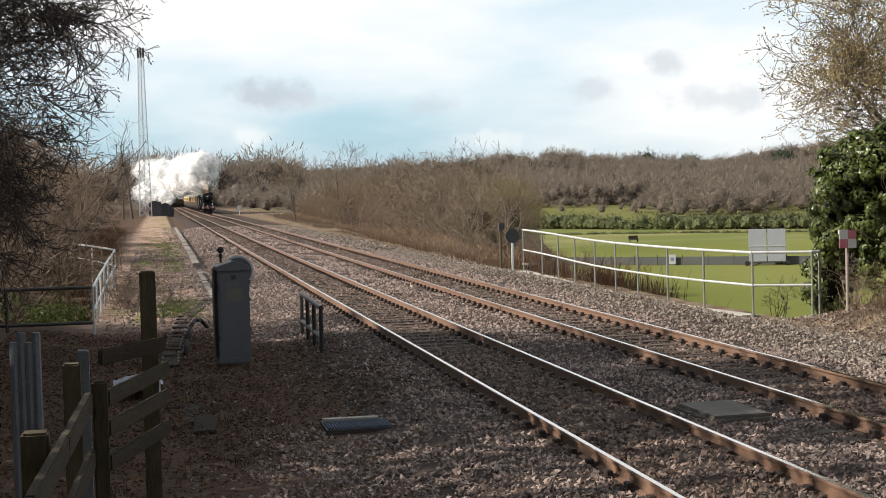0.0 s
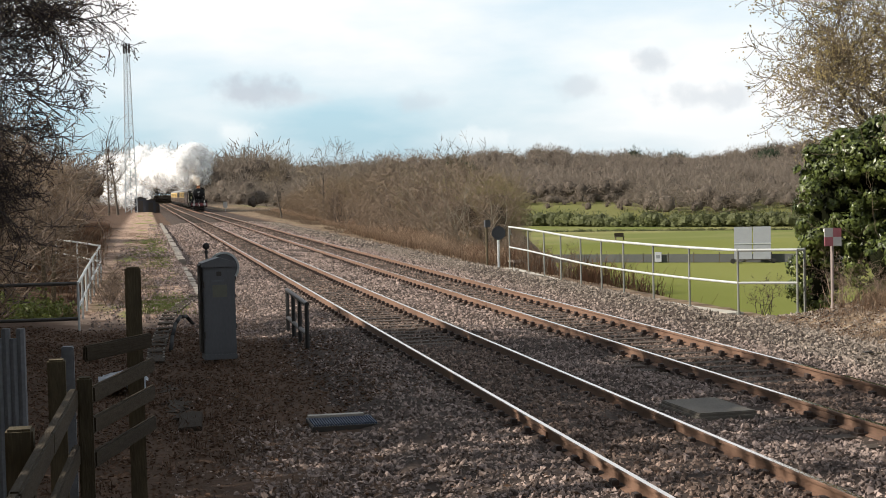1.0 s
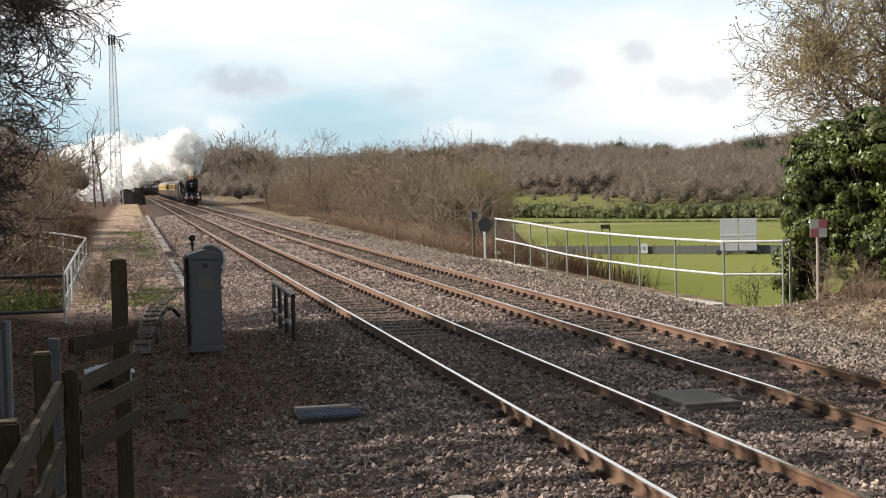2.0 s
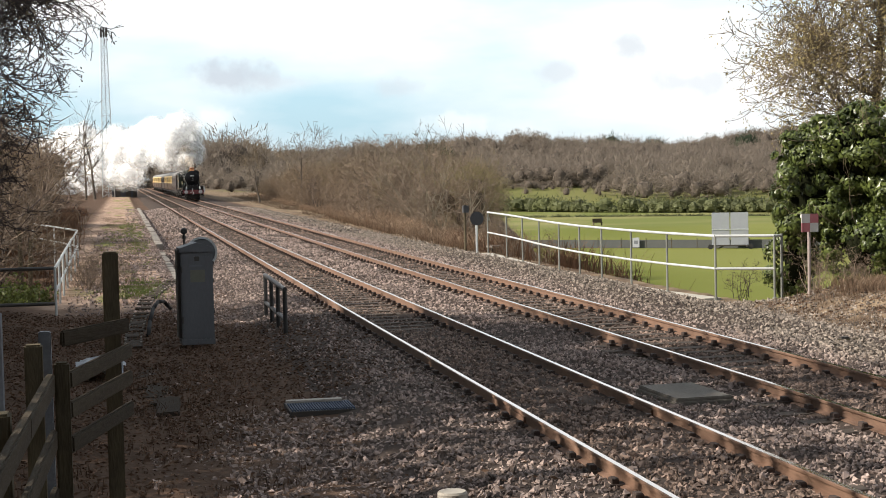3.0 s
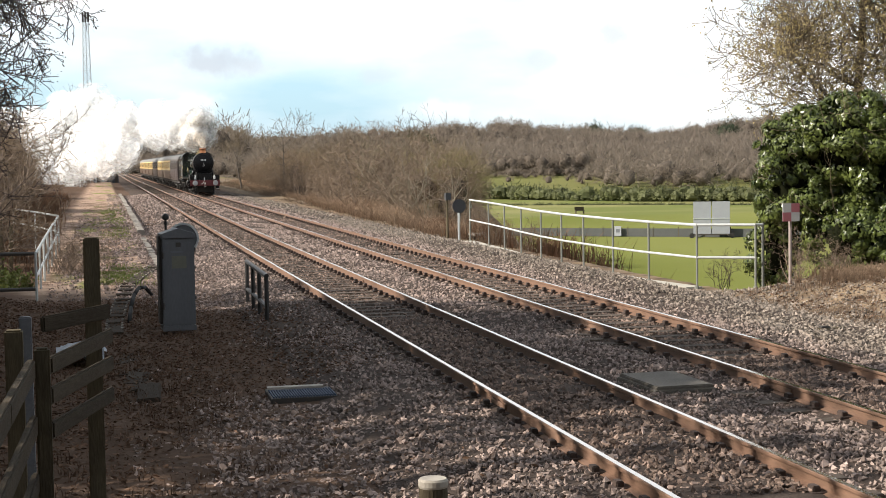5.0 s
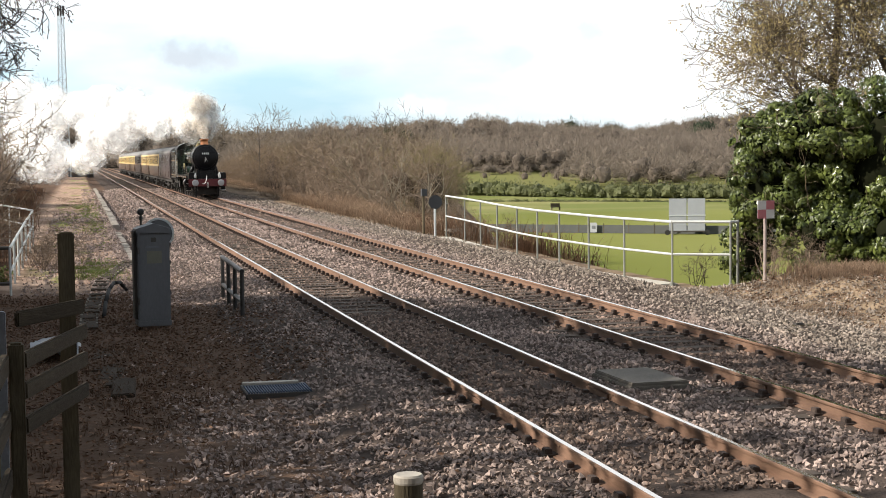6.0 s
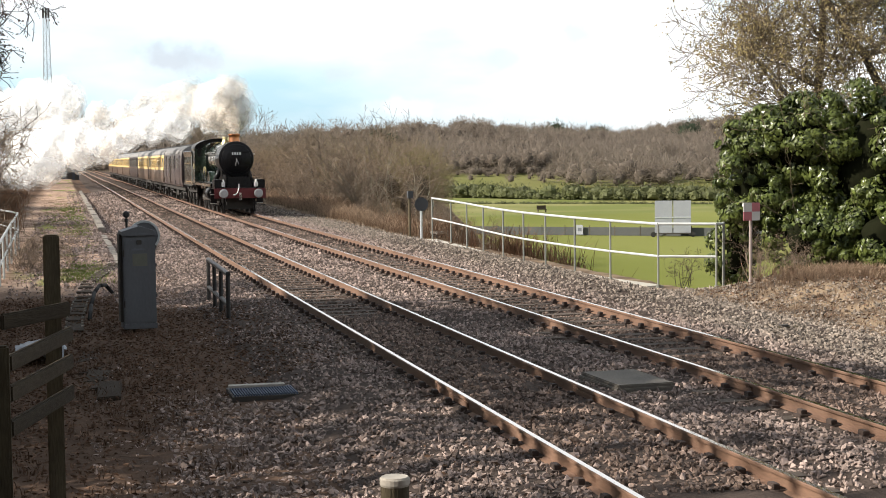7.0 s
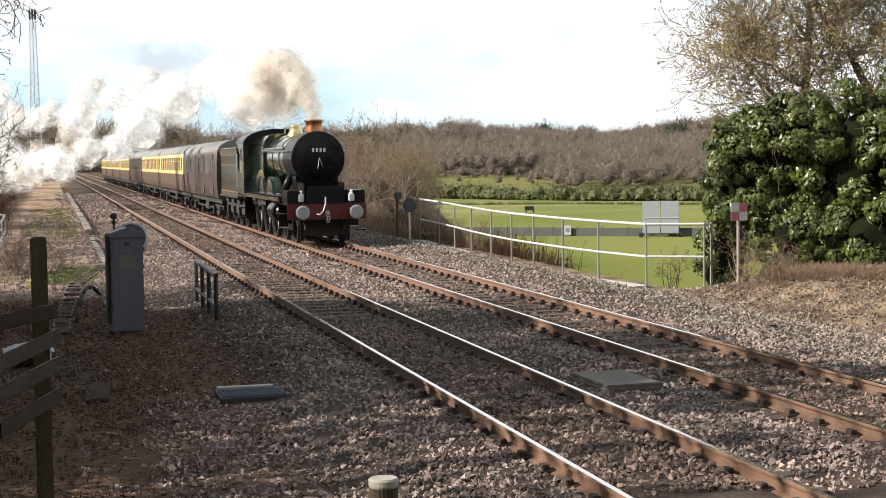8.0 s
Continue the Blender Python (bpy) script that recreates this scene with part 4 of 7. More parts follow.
def disc_wheel(r):
    bm = bmesh.new()
    for s in (-1, 1):
        x = s * HALF
        lathe([(x - 0.065, r - 0.07), (x - 0.065, r), (x + 0.065, r), (x + 0.065, r - 0.07), (x + 0.02, r - 0.1), (x + 0.03, 0.1), (x + 0.07, 0.08)], "X", 24, bm, 0)
        for i in range(4):
            a = math.pi / 2 * i
            tube((x + 0.03 * s, 0.25 * math.cos(a), 0.25 * math.sin(a)), (x + 0.06 * s, 0.25 * math.cos(a), 0.25 * math.sin(a)), 0.03, n=6, bm=bm, mi=1)
    tube((-HALF, 0, 0), (HALF, 0, 0), 0.07, n=8, bm=bm, mi=1)
    return bm


def arch_shell(x0, x1, r0, r1, yc, zc, a0, a1, n=14):
    """A curved sheet (a splasher) round a wheel."""
    bm = bmesh.new()
    rows = []
    for i in range(n + 1):
        a = a0 + (a1 - a0) * i / n
        rows.append([bm.verts.new((x, yc + r * math.cos(a), zc + r * math.sin(a))) for x, r in ((x0, r0), (x0, r1), (x1, r1), (x1, r0))])
    for p, q in zip(rows, rows[1:]):
        for k in range(4):
            bm.faces.new((p[k], p[(k + 1) % 4], q[(k + 1) % 4], q[k]))
    bm.faces.new(rows[0])
    bm.faces.new(rows[-1][::-1])
    bmesh.ops.recalc_face_normals(bm, faces=bm.faces)
    return bm


def build_engine():
    t = thing("steam_locomotive", "dark green steam locomotive with a copper-capped chimney, steaming", "locomotive")
    MOVERS.append((t, 0.0))
    # front end
    beam = part("buffer_beam", box((-1.29, 0.52, 0.80), (1.29, 0.57, 1.30), 0.012), M_BEAM, t, "dark red buffer beam")
    for s in (-1, 1):
        b = part("buffer", lathe([(0.0, 0.02), (0.0, 0.17), (0.02, 0.225), (0.05, 0.225), (0.07, 0.07), (0.25, 0.07)], "Y", 28, centre=(s * 0.87, 0, 1.05)), M_BUFFER, t, "round grey steel buffer", smooth=False)
        part("buffer_shank", lathe([(0.2, 0.10), (0.25, 0.125), (0.45, 0.135), (0.47, 0.19), (0.52, 0.19)], "Y", 18, centre=(s * 0.87, 0, 1.05)), M_ENGBLACK, b)
        lamp = part("lamp", box((-0.085, -0.08, 0.0), (0.085, 0.08, 0.24), 0.015), M_LAMPWHITE, t, "white oil lamp", m=pose(s * 0.83, 0.66, 1.38))
        part("lamp_top", lathe([(0.24, 0.08), (0.28, 0.05), (0.33, 0.055), (0.36, 0.03)], "Z", 12), M_LAMPWHITE, lamp)
        part("lens", lathe([(-0.10, 0.01), (-0.10, 0.055), (-0.075, 0.06)], "Y", 14, centre=(0, 0, 0.12)), M_STEEL, lamp)
        bm = bmesh.new()
        for k in range(9):
            a0, a1 = math.pi * k / 9, math.pi * (k + 1) / 9
            tube((0.075 * math.cos(a0), 0, 0.36 + 0.10 * math.sin(a0)), (0.075 * math.cos(a1), 0, 0.36 + 0.10 * math.sin(a1)), 0.009, n=5, bm=bm)
        part("lamp_handle", bm, M_DARKMETAL, lamp)
        part("lamp_iron", box((s * 0.83 - 0.03, 0.58, 1.28), (s * 0.83 + 0.03, 0.70, 1.38)), M_ENGBLACK, t)
        part("front_step", box((s * 1.12 - 0.16, 0.62, 0.42), (s * 1.12 + 0.16, 0.82, 0.46)), M_ENGBLACK, t)
        part("guard_iron", box((s * 0.76 - 0.05, 0.95, 0.10), (s * 0.76 + 0.05, 1.0, 0.85)), M_ENGBLACK, t)
    part("coupling_hook", box((-0.05, 0.30, 0.98), (0.05, 0.54, 1.08), 0.015), M_STEEL, t)
    bm = bmesh.new()
    for i in range(3):
        lathe([(0.36, 0.035), (0.36, 0.06), (0.39, 0.06), (0.39, 0.035)], "Y", 12, bm, centre=(0.02 * (i % 2), 0, 0.93 - i * 0.085), caps=False)
    part("screw_coupling", bm, M_STEEL, t)
    bm = bmesh.new()
    pts = [Vector((-0.34, 0.46, 0.98 + 0.0)), Vector((-0.26, 0.40, 0.96)), Vector((-0.14, 0.40, 1.08)), Vector((-0.06, 0.44, 1.30)), Vector((-0.05, 0.52, 1.52))]
    for a, b in zip(pts, pts[1:]):
        tube(a, b, 0.024, n=8, bm=bm)
    part("vacuum_pipe", bm, M_BUFFER, t, "pale vacuum hose")
    # front platform and cylinder cover
    part("front_platform", box((-1.29, 0.57, 1.27), (1.29, 2.05, 1.32)), M_ENGBLACK, t)
    part("cylinder_cover", sweep([(-0.62, 1.32), (0.62, 1.32), (0.56, 1.86), (-0.56, 1.86)], 0.95, 2.1), M_ENGBLACK, t)
    for s in (-1, 1):
        part("frame_front", sweep([(s * 0.63, 0.62), (s * 0.67, 0.62), (s * 0.67, 1.98), (s * 0.63, 1.98)], 1.0, 5.2), M_ENGBLACK, t)
        part("platform_side", box((s * 1.05 - 0.22, 0.60, 1.32), (s * 1.05 + 0.22, 1.9, 1.74), 0.03), M_ENGBLACK, t)
        part("frame_plate", box((s * 0.62 - 0.02, 1.0, 0.45), (s * 0.62 + 0.02, 13.0, 1.45)), M_FRAME, t)
    # smokebox
    part("smokebox", lathe([(1.95, 0.72), (1.98, 0.88), (2.02, 0.90), (3.95, 0.90), (3.95, 0.5)], "Y", 48, centre=(0, 0, 2.78)), M_SMOKEBOX, t, "sooty black smokebox", smooth=False)
    door = part("smokebox_door", lathe([(1.80, 0.02), (1.815, 0.25), (1.86, 0.52), (1.93, 0.75), (1.955, 0.76), (1.96, 0.5)], "Y", 44, centre=(0, 0, 2.78)), M_SMOKEBOX, t)
    for x, z in ((-0.055, 2.44), (0.10, 2.50)):
        part("dart_handle", tube((0.0, 1.785, 2.80), (x, 1.775, z), 0.012, n=6), M_BUFFER, door)
    for z in (2.42, 3.10):
        part("door_strap", box((-0.02, 1.83, z), (0.70, 1.87, z + 0.05)), M_SMOKEBOX, door)
    for i in range(4):  # plain pale bars in place of the painted figures
        part("number_bar", box((-0.235 + i * 0.125, 1.795, 2.985), (-0.235 + i * 0.125 + 0.07, 1.805, 3.115)), M_LAMPWHITE, door)
    part("number_plate", box((-0.30, 1.805, 2.95), (0.30, 1.86, 3.15), 0.006), M_ENGBLACK, door)
    # added dark plates stand in for the black shade below the buffer beam
    part("bogie_stretcher", box((-0.70, 1.25, 0.24), (0.70, 1.33, 0.86), 0.01), M_FRAME, t)
    part("drain_cock_gear", box((-0.85, 2.3, 0.30), (0.85, 2.36, 0.80), 0.01), M_FRAME, t)
    for s in (-1, 1):
        part("footstep_plate", box((s * 1.18 - 0.16, 2.10, 0.50), (s * 1.18 + 0.16, 2.14, 1.50), 0.008), M_ENGBLACK, t)
        for z in (0.50, 0.95):
            part("footstep", box((s * 1.18 - 0.16, 2.00, z), (s * 1.18 + 0.16, 2.30, z + 0.03), 0.006), M_STEEL, t, "worn bright tread")
    part("saddle", sweep([(-0.62, 1.30), (0.62, 1.30), (0.72, 2.2), (-0.72, 2.2)], 2.3, 3.9), M_ENGBLACK, t)
    ch = part("chimney", lathe([(3.52, 0.46), (3.60, 0.33), (3.66, 0.275), (3.74, 0.265), (3.78, 0.26)], "Z", 32, centre=(0, 2.75, 0)), M_ENGBLACK, t, "chimney with a copper cap", smooth=True)
    part("copper_cap", lathe([(3.66, 0.285), (3.72, 0.285), (3.86, 0.265), (3.96, 0.275), (4.01, 0.315), (4.05, 0.325), (4.07, 0.31), (4.07, 0.24), (3.80, 0.22)], "Z", 32, centre=(0, 2.75, 0), caps=False), M_COPPER, ch, smooth=True)
    # boiler, firebox
    part("boiler", lathe([(3.95, 0.50), (3.95, 0.80), (6.2, 0.84), (8.3, 0.90), (8.3, 0.4)], "Y", 96, centre=(0, 0, 2.78)), M_GREEN, t, "polished green tapered boiler", smooth=False)
    for y, r in ((4.0, 0.815), (5.3, 0.835), (6.7, 0.865), (8.2, 0.91)):
        part("boiler_band", lathe([(y, r - 0.02), (y, r + 0.006), (y + 0.06, r + 0.006), (y + 0.06, r - 0.02)], "Y", 44, centre=(0, 0, 2.78), caps=False), M_ENGBLACK, t)
    fb = []
    for a in range(-38, 219, 8):
        c, s_ = math.cos(radians(a)), math.sin(radians(a))
        k = 0.97 / (abs(c) ** 4 + abs(s_) ** 4) ** 0.25
        fb.append((c * k, 2.74 + s_ * k * 1.02))
    part("firebox", sweep(fb, 8.3, 11.2), M_GREEN, t)
    part("firebox_lower", box((-0.55, 8.3, 1.0), (0.55, 11.2, 2.2)), M_ENGBLACK, t)
    part("safety_valve_bonnet", lathe([(3.58, 0.36), (3.64, 0.30), (3.74, 0.24), (3.88, 0.205), (3.97, 0.225), (4.0, 0.21), (4.0, 0.1)], "Z", 28, centre=(0, 6.6, 0)), M_BRASS, t, "brass safety valve cover", smooth=True)
    part("whistle", tube((0.25, 10.9, 3.6), (0.25, 10.9, 3.95), 0.035), M_BRASS, t)
    # running plate, splashers, name plate
    for s in (-1, 1):
        side = part("running_plate", box((s * 0.70, 2.0, 1.50), (s * 1.33, 11.4, 1.54)), M_ENGBLACK, t)
        part("valance", box((s * 1.29, 2.0, 1.36), (s * 1.33, 11.4, 1.53)), M_GREEN, side)
        part("drop_front", box((s * 0.70, 1.96, 1.30), (s * 1.33, 2.02, 1.54)), M_ENGBLACK, side)
        for i, y in enumerate((6.45, 8.59, 10.80)):
            part("splasher", arch_shell(s * 0.70, s * 1.02, 0.2, 1.12, y, 1.03, radians(28), radians(152)), M_GREEN, t)
            part("splasher_beading", arch_shell(s * 1.02, s * 1.035, 1.06, 1.13, y, 1.03, radians(28), radians(152)), M_ENGBLACK, t)
        part("name_plate", arch_shell(s * 1.0, s * 1.05, 1.14, 1.36, 8.59, 1.03, radians(52), radians(128)), M_BRASS, t, "curved brass nameplate")
        bm = bmesh.new()
        tube((s * 0.98, 2.3, 3.02), (s * 0.98, 8.4, 3.08), 0.022, n=6, bm=bm)
        for y in (2.6, 4.2, 5.8, 7.4, 8.3):
            tube((s * 0.80, y, 2.98), (s * 0.99, y, 3.04), 0.02, n=5, bm=bm)
        part("handrail", bm, M_STEEL, t)
        part("steam_pipe", tube((s * 0.72, 3.3, 2.2), (s * 1.0, 3.7, 1.45), 0.13, n=12), M_ENGBLACK, t, smooth=True)
        part("cylinder", lathe([(3.15, 0.12), (3.16, 0.30), (3.26, 0.34), (4.35, 0.34), (4.42, 0.30), (4.42, 0.12)], "Y", 26, centre=(s * 1.08, 0, 1.0)), M_ENGBLACK, t)
        part("cylinder_end", lathe([(3.08, 0.04), (3.08, 0.14), (3.15, 0.2)], "Y", 20, centre=(s * 1.08, 0, 1.0)), M_ENGBLACK, t)
        part("valve_chest", lathe([(2.95, 0.05), (2.95, 0.15), (3.05, 0.18), (4.5, 0.18), (4.6, 0.1)], "Y", 18, centre=(s * 0.98, 0, 1.42)), M_ENGBLACK, t)
        part("slide_bar", box((s * 1.02, 4.4, 1.14), (s * 1.14, 5.9, 1.18)), M_STEEL, t)
        part("slide_bar", box((s * 1.02, 4.4, 0.84), (s * 1.14, 5.9, 0.88)), M_STEEL, t)
        part("slide_bracket", box((s * 0.7, 5.8, 0.75), (s * 1.25, 5.88, 1.5)), M_ENGBLACK, t)
        for y in (12.9, 13.05):
            part("cab_step", box((s * 1.08, y - 0.2, 0.45 + (y > 13) * 0.4), (s * 1.34, y + 0.1, 0.49 + (y > 13) * 0.4)), M_ENGBLACK, t)
    part("ejector_pipe", tube((-0.82, 4.0, 3.14), (-0.95, 11.0, 3.14), 0.05, n=8), M_GREEN, t)
    # cab
    for s in (-1, 1):
        side = bmesh.new()
        prof = [(11.2, 1.45), (13.1, 1.45), (13.1, 2.35), (12.55, 2.45), (12.45, 3.05), (12.6, 3.25), (13.1, 3.32), (13.1, 3.42), (11.2, 3.42)]
        a = [side.verts.new((s * 1.34, y, z)) for y, z in prof]
        b = [side.verts.new((s * 1.30, y, z)) for y, z in prof]
        side.faces.new(a)
        side.faces.new(b[::-1])
        for i in range(len(prof)):
            side.faces.new((a[i], a[(i + 1) % len(prof)], b[(i + 1) % len(prof)], b[i]))
        bmesh.ops.recalc_face_normals(side, faces=side.faces)
        part("cab_side", side, M_GREEN, t)
        part("cab_window", box((s * 1.342, 11.55, 2.75), (s * 1.348, 12.2, 3.2), 0.0), M_CABDARK, t)
        part("cab_plate", box((s * 1.342, 11.5, 2.25), (s * 1.352, 12.15, 2.55)), M_BRASS, t, "brass cabside plate")
        part("cab_handrail", tube((s * 1.36, 13.12, 1.6), (s * 1.36, 13.12, 3.0), 0.02, n=6), M_STEEL, t)
        part("spectacle", box((s * 0.95 - 0.22, 11.18, 2.95), (s * 0.95 + 0.22, 11.2, 3.4)), M_CABDARK, t)
    part("cab_front", box((-1.30, 11.2, 1.45), (1.30, 11.24, 3.45)), M_GREEN, t)
    roof = [(-1.36, 3.40)] + [(1.36 * math.cos(radians(a)), 3.40 + 0.56 * math.sin(radians(a))) for a in range(170, 9, -16)] + [(1.36, 3.40)]
    part("cab_roof", sweep(roof, 11.0, 13.4), M_ENGBLACK, t)
    part("cab_floor", box((-1.3, 11.2, 1.3), (1.3, 13.2, 1.45)), M_ENGBLACK, t)
    # wheels and rods
    for y in (1.95, 4.10):
        w = part("bogie_wheelset", spoked_wheel(0.483, 10, 0.13, boss=0.10), [M_TYRE, M_ENGBLACK], t)
        WHEELS.append((w, (0, y, 0.483), 0.483, 36.0))
    part("bogie_frame", box((-0.95, 1.6, 0.42), (-0.90, 4.45, 0.62), 0.01), M_ENGBLACK, t)
    part("bogie_frame", box((0.90, 1.6, 0.42), (0.95, 4.45, 0.62), 0.01), M_ENGBLACK, t)
    for y in (6.45, 8.59, 10.80):
        w = part("driving_wheelset", spoked_wheel(1.022, 20, 0.14, boss=0.2), [M_TYRE, M_ENGBLACK], t)
        WHEELS.append((w, (0, y, 1.022), 1.022, 18.0))
    for s in (-1, 1):
        bm = box((-0.03, -2.14, -0.07), (0.03, 2.21, 0.07), 0.01)
        for y in (-2.14, 0, 2.21):
            lathe([(-0.05, 0.05), (-0.05, 0.13), (0.05, 0.13), (0.05, 0.05)], "X", 14, bm, centre=(0, y, 0))
        RODS.append((part("coupling_rod", bm, M_STEEL, t, "bright steel coupling rod"), (s * 0.92, 8.59, 1.022), 0.38, 0.0 if s < 0 else math.pi / 2))
        bm = box((-0.03, 0, -0.06), (0.03, 3.1, 0.06), 0.01)
        lathe([(-0.05, 0.05), (-0.05, 0.14), (0.05, 0.14), (0.05, 0.05)], "X", 14, bm, centre=(0, 3.1, 0))
        RODS.append((part("connecting_rod", bm, M_STEEL, t), (s * 1.03, 8.59 - 3.1, 1.022), 0.38, 0.0 if s < 0 else math.pi / 2))


def build_tender():
    t = thing("tender", "green tender with coal behind the locomotive", "tender")
    MOVERS.append((t, 13.3))
    side = [(-1.30, 1.30), (1.30, 1.30), (1.30, 2.95), (1.36, 3.26), (1.32, 3.28), (1.22, 2.98), (-1.22, 2.98), (-1.32, 3.28), (-1.36, 3.26), (-1.30, 2.95)]
    part("tank", sweep(side, 0.1, 6.3), M_GREEN, t, "polished green tank")
    for s in (-1, 1):
        part("lining", box((s * 1.302, 0.3, 2.55), (s * 1.306, 6.1, 2.58)), M_ORANGE, t)
        part("lining", box((s * 1.302, 0.3, 1.45), (s * 1.306, 6.1, 1.48)), M_ORANGE, t)
        part("frame", box((s * 1.02 - 0.03, 0.1, 0.55), (s * 1.02 + 0.03, 6.3, 1.25)), M_FRAME, t)
        for y in (1.3, 3.25, 5.2):
            part("axle_box", box((s * 1.02 - 0.14, y - 0.18, 0.45), (s * 1.02 + 0.14, y + 0.18, 0.85), 0.02), M_FRAME, t)
            part("spring", box((s * 1.12 - 0.05, y - 0.55, 1.0), (s * 1.12 + 0.05, y + 0.55, 1.14), 0.02), M_FRAME, t)
        part("handrail", tube((s * 1.34, 0.1, 1.5), (s * 1.34, 0.1, 2.8), 0.02, n=6), M_STEEL, t)
        part("step", box((s * 1.02, 0.0, 0.45), (s * 1.34, 0.3, 0.5)), M_FRAME, t)
    part("footplate", box((-1.34, 0.05, 1.22), (1.34, 6.5, 1.30)), M_FRAME, t)
    rng = np.random.default_rng(8)
    bm = bmesh.new()
    bmesh.ops.create_grid(bm, x_segments=14, y_segments=26, size=1.0, matrix=pose(0, 2.2, 2.98) @ Matrix.Diagonal((1.2, 2.0, 1, 1)))
    for v in bm.verts:
        k = (1 - (v.co.x / 1.2) ** 2) * max(0, 1 - ((v.co.y - 2.2) / 2.0) ** 2)
        v.co.z += 0.28 * k + rng.normal(0, 0.05)
    part("coal", bm, M_COAL, t, "heap of black coal")
    for y in (1.3, 3.25, 5.2):
        w = part("wheelset", spoked_wheel(0.626, 12, 0.13, boss=0.13), [M_TYRE, M_ENGBLACK], t)
        WHEELS.append((w, (0, y, 0.626), 0.626, 30.0))
    part("tank_front", box((-1.2, 0.02, 1.3), (1.2, 0.1, 2.6)), M_ENGBLACK, t)


def body_profile(z_lo, z_hi, n=8):
    """Left-hand edge of a coach body between two heights: slight tumblehome."""
    out = []
    for i in range(n + 1):
        z = z_lo + (z_hi - z_lo) * i / n
        out.append((1.40 - 0.07 * max(0, (1.75 - z) / 0.65) ** 2 - 0.05 * max(0, (z - 2.5) / 0.7) ** 2, z))
    return out


def band(z_lo, z_hi, y0, y1):
    p = body_profile(z_lo, z_hi)
    return sweep([(-x, z) for x, z in p] + [(x, z) for x, z in reversed(p)], y0, y1)


def bogie(t, y):
    bm = bmesh.new()
    for s in (-1, 1):
        box((s * 1.0 - 0.06, y - 1.85, 0.50), (s * 1.0 + 0.06, y + 1.85, 0.72), 0.02, bm)
        for d in (-1.3, 1.3):
            box((s * 1.06 - 0.13, y + d - 0.17, 0.30), (s * 1.06 + 0.13, y + d + 0.17, 0.66), 0.02, bm)
        box((s * 1.02 - 0.1, y - 0.5, 0.25), (s * 1.02 + 0.1, y + 0.5, 0.45), 0.02, bm)
    box((-1.0, y - 0.2, 0.5), (1.0, y + 0.2, 0.8), 0.0, bm)
    part("bogie_frame", bm, M_FRAME, t)


def wheelsets(t, ys, mesh=[None]):
    for y in ys:
        if mesh[0] is None:
            mesh[0] = part("wheelset", disc_wheel(0.457), [M_TYRE, M_FRAME], t)
            w = mesh[0]
        else:
            w = again(mesh[0], pose(0, y, 0.457), t)
        WHEELS.append((w, (0, y, 0.457), 0.457, 90.0))


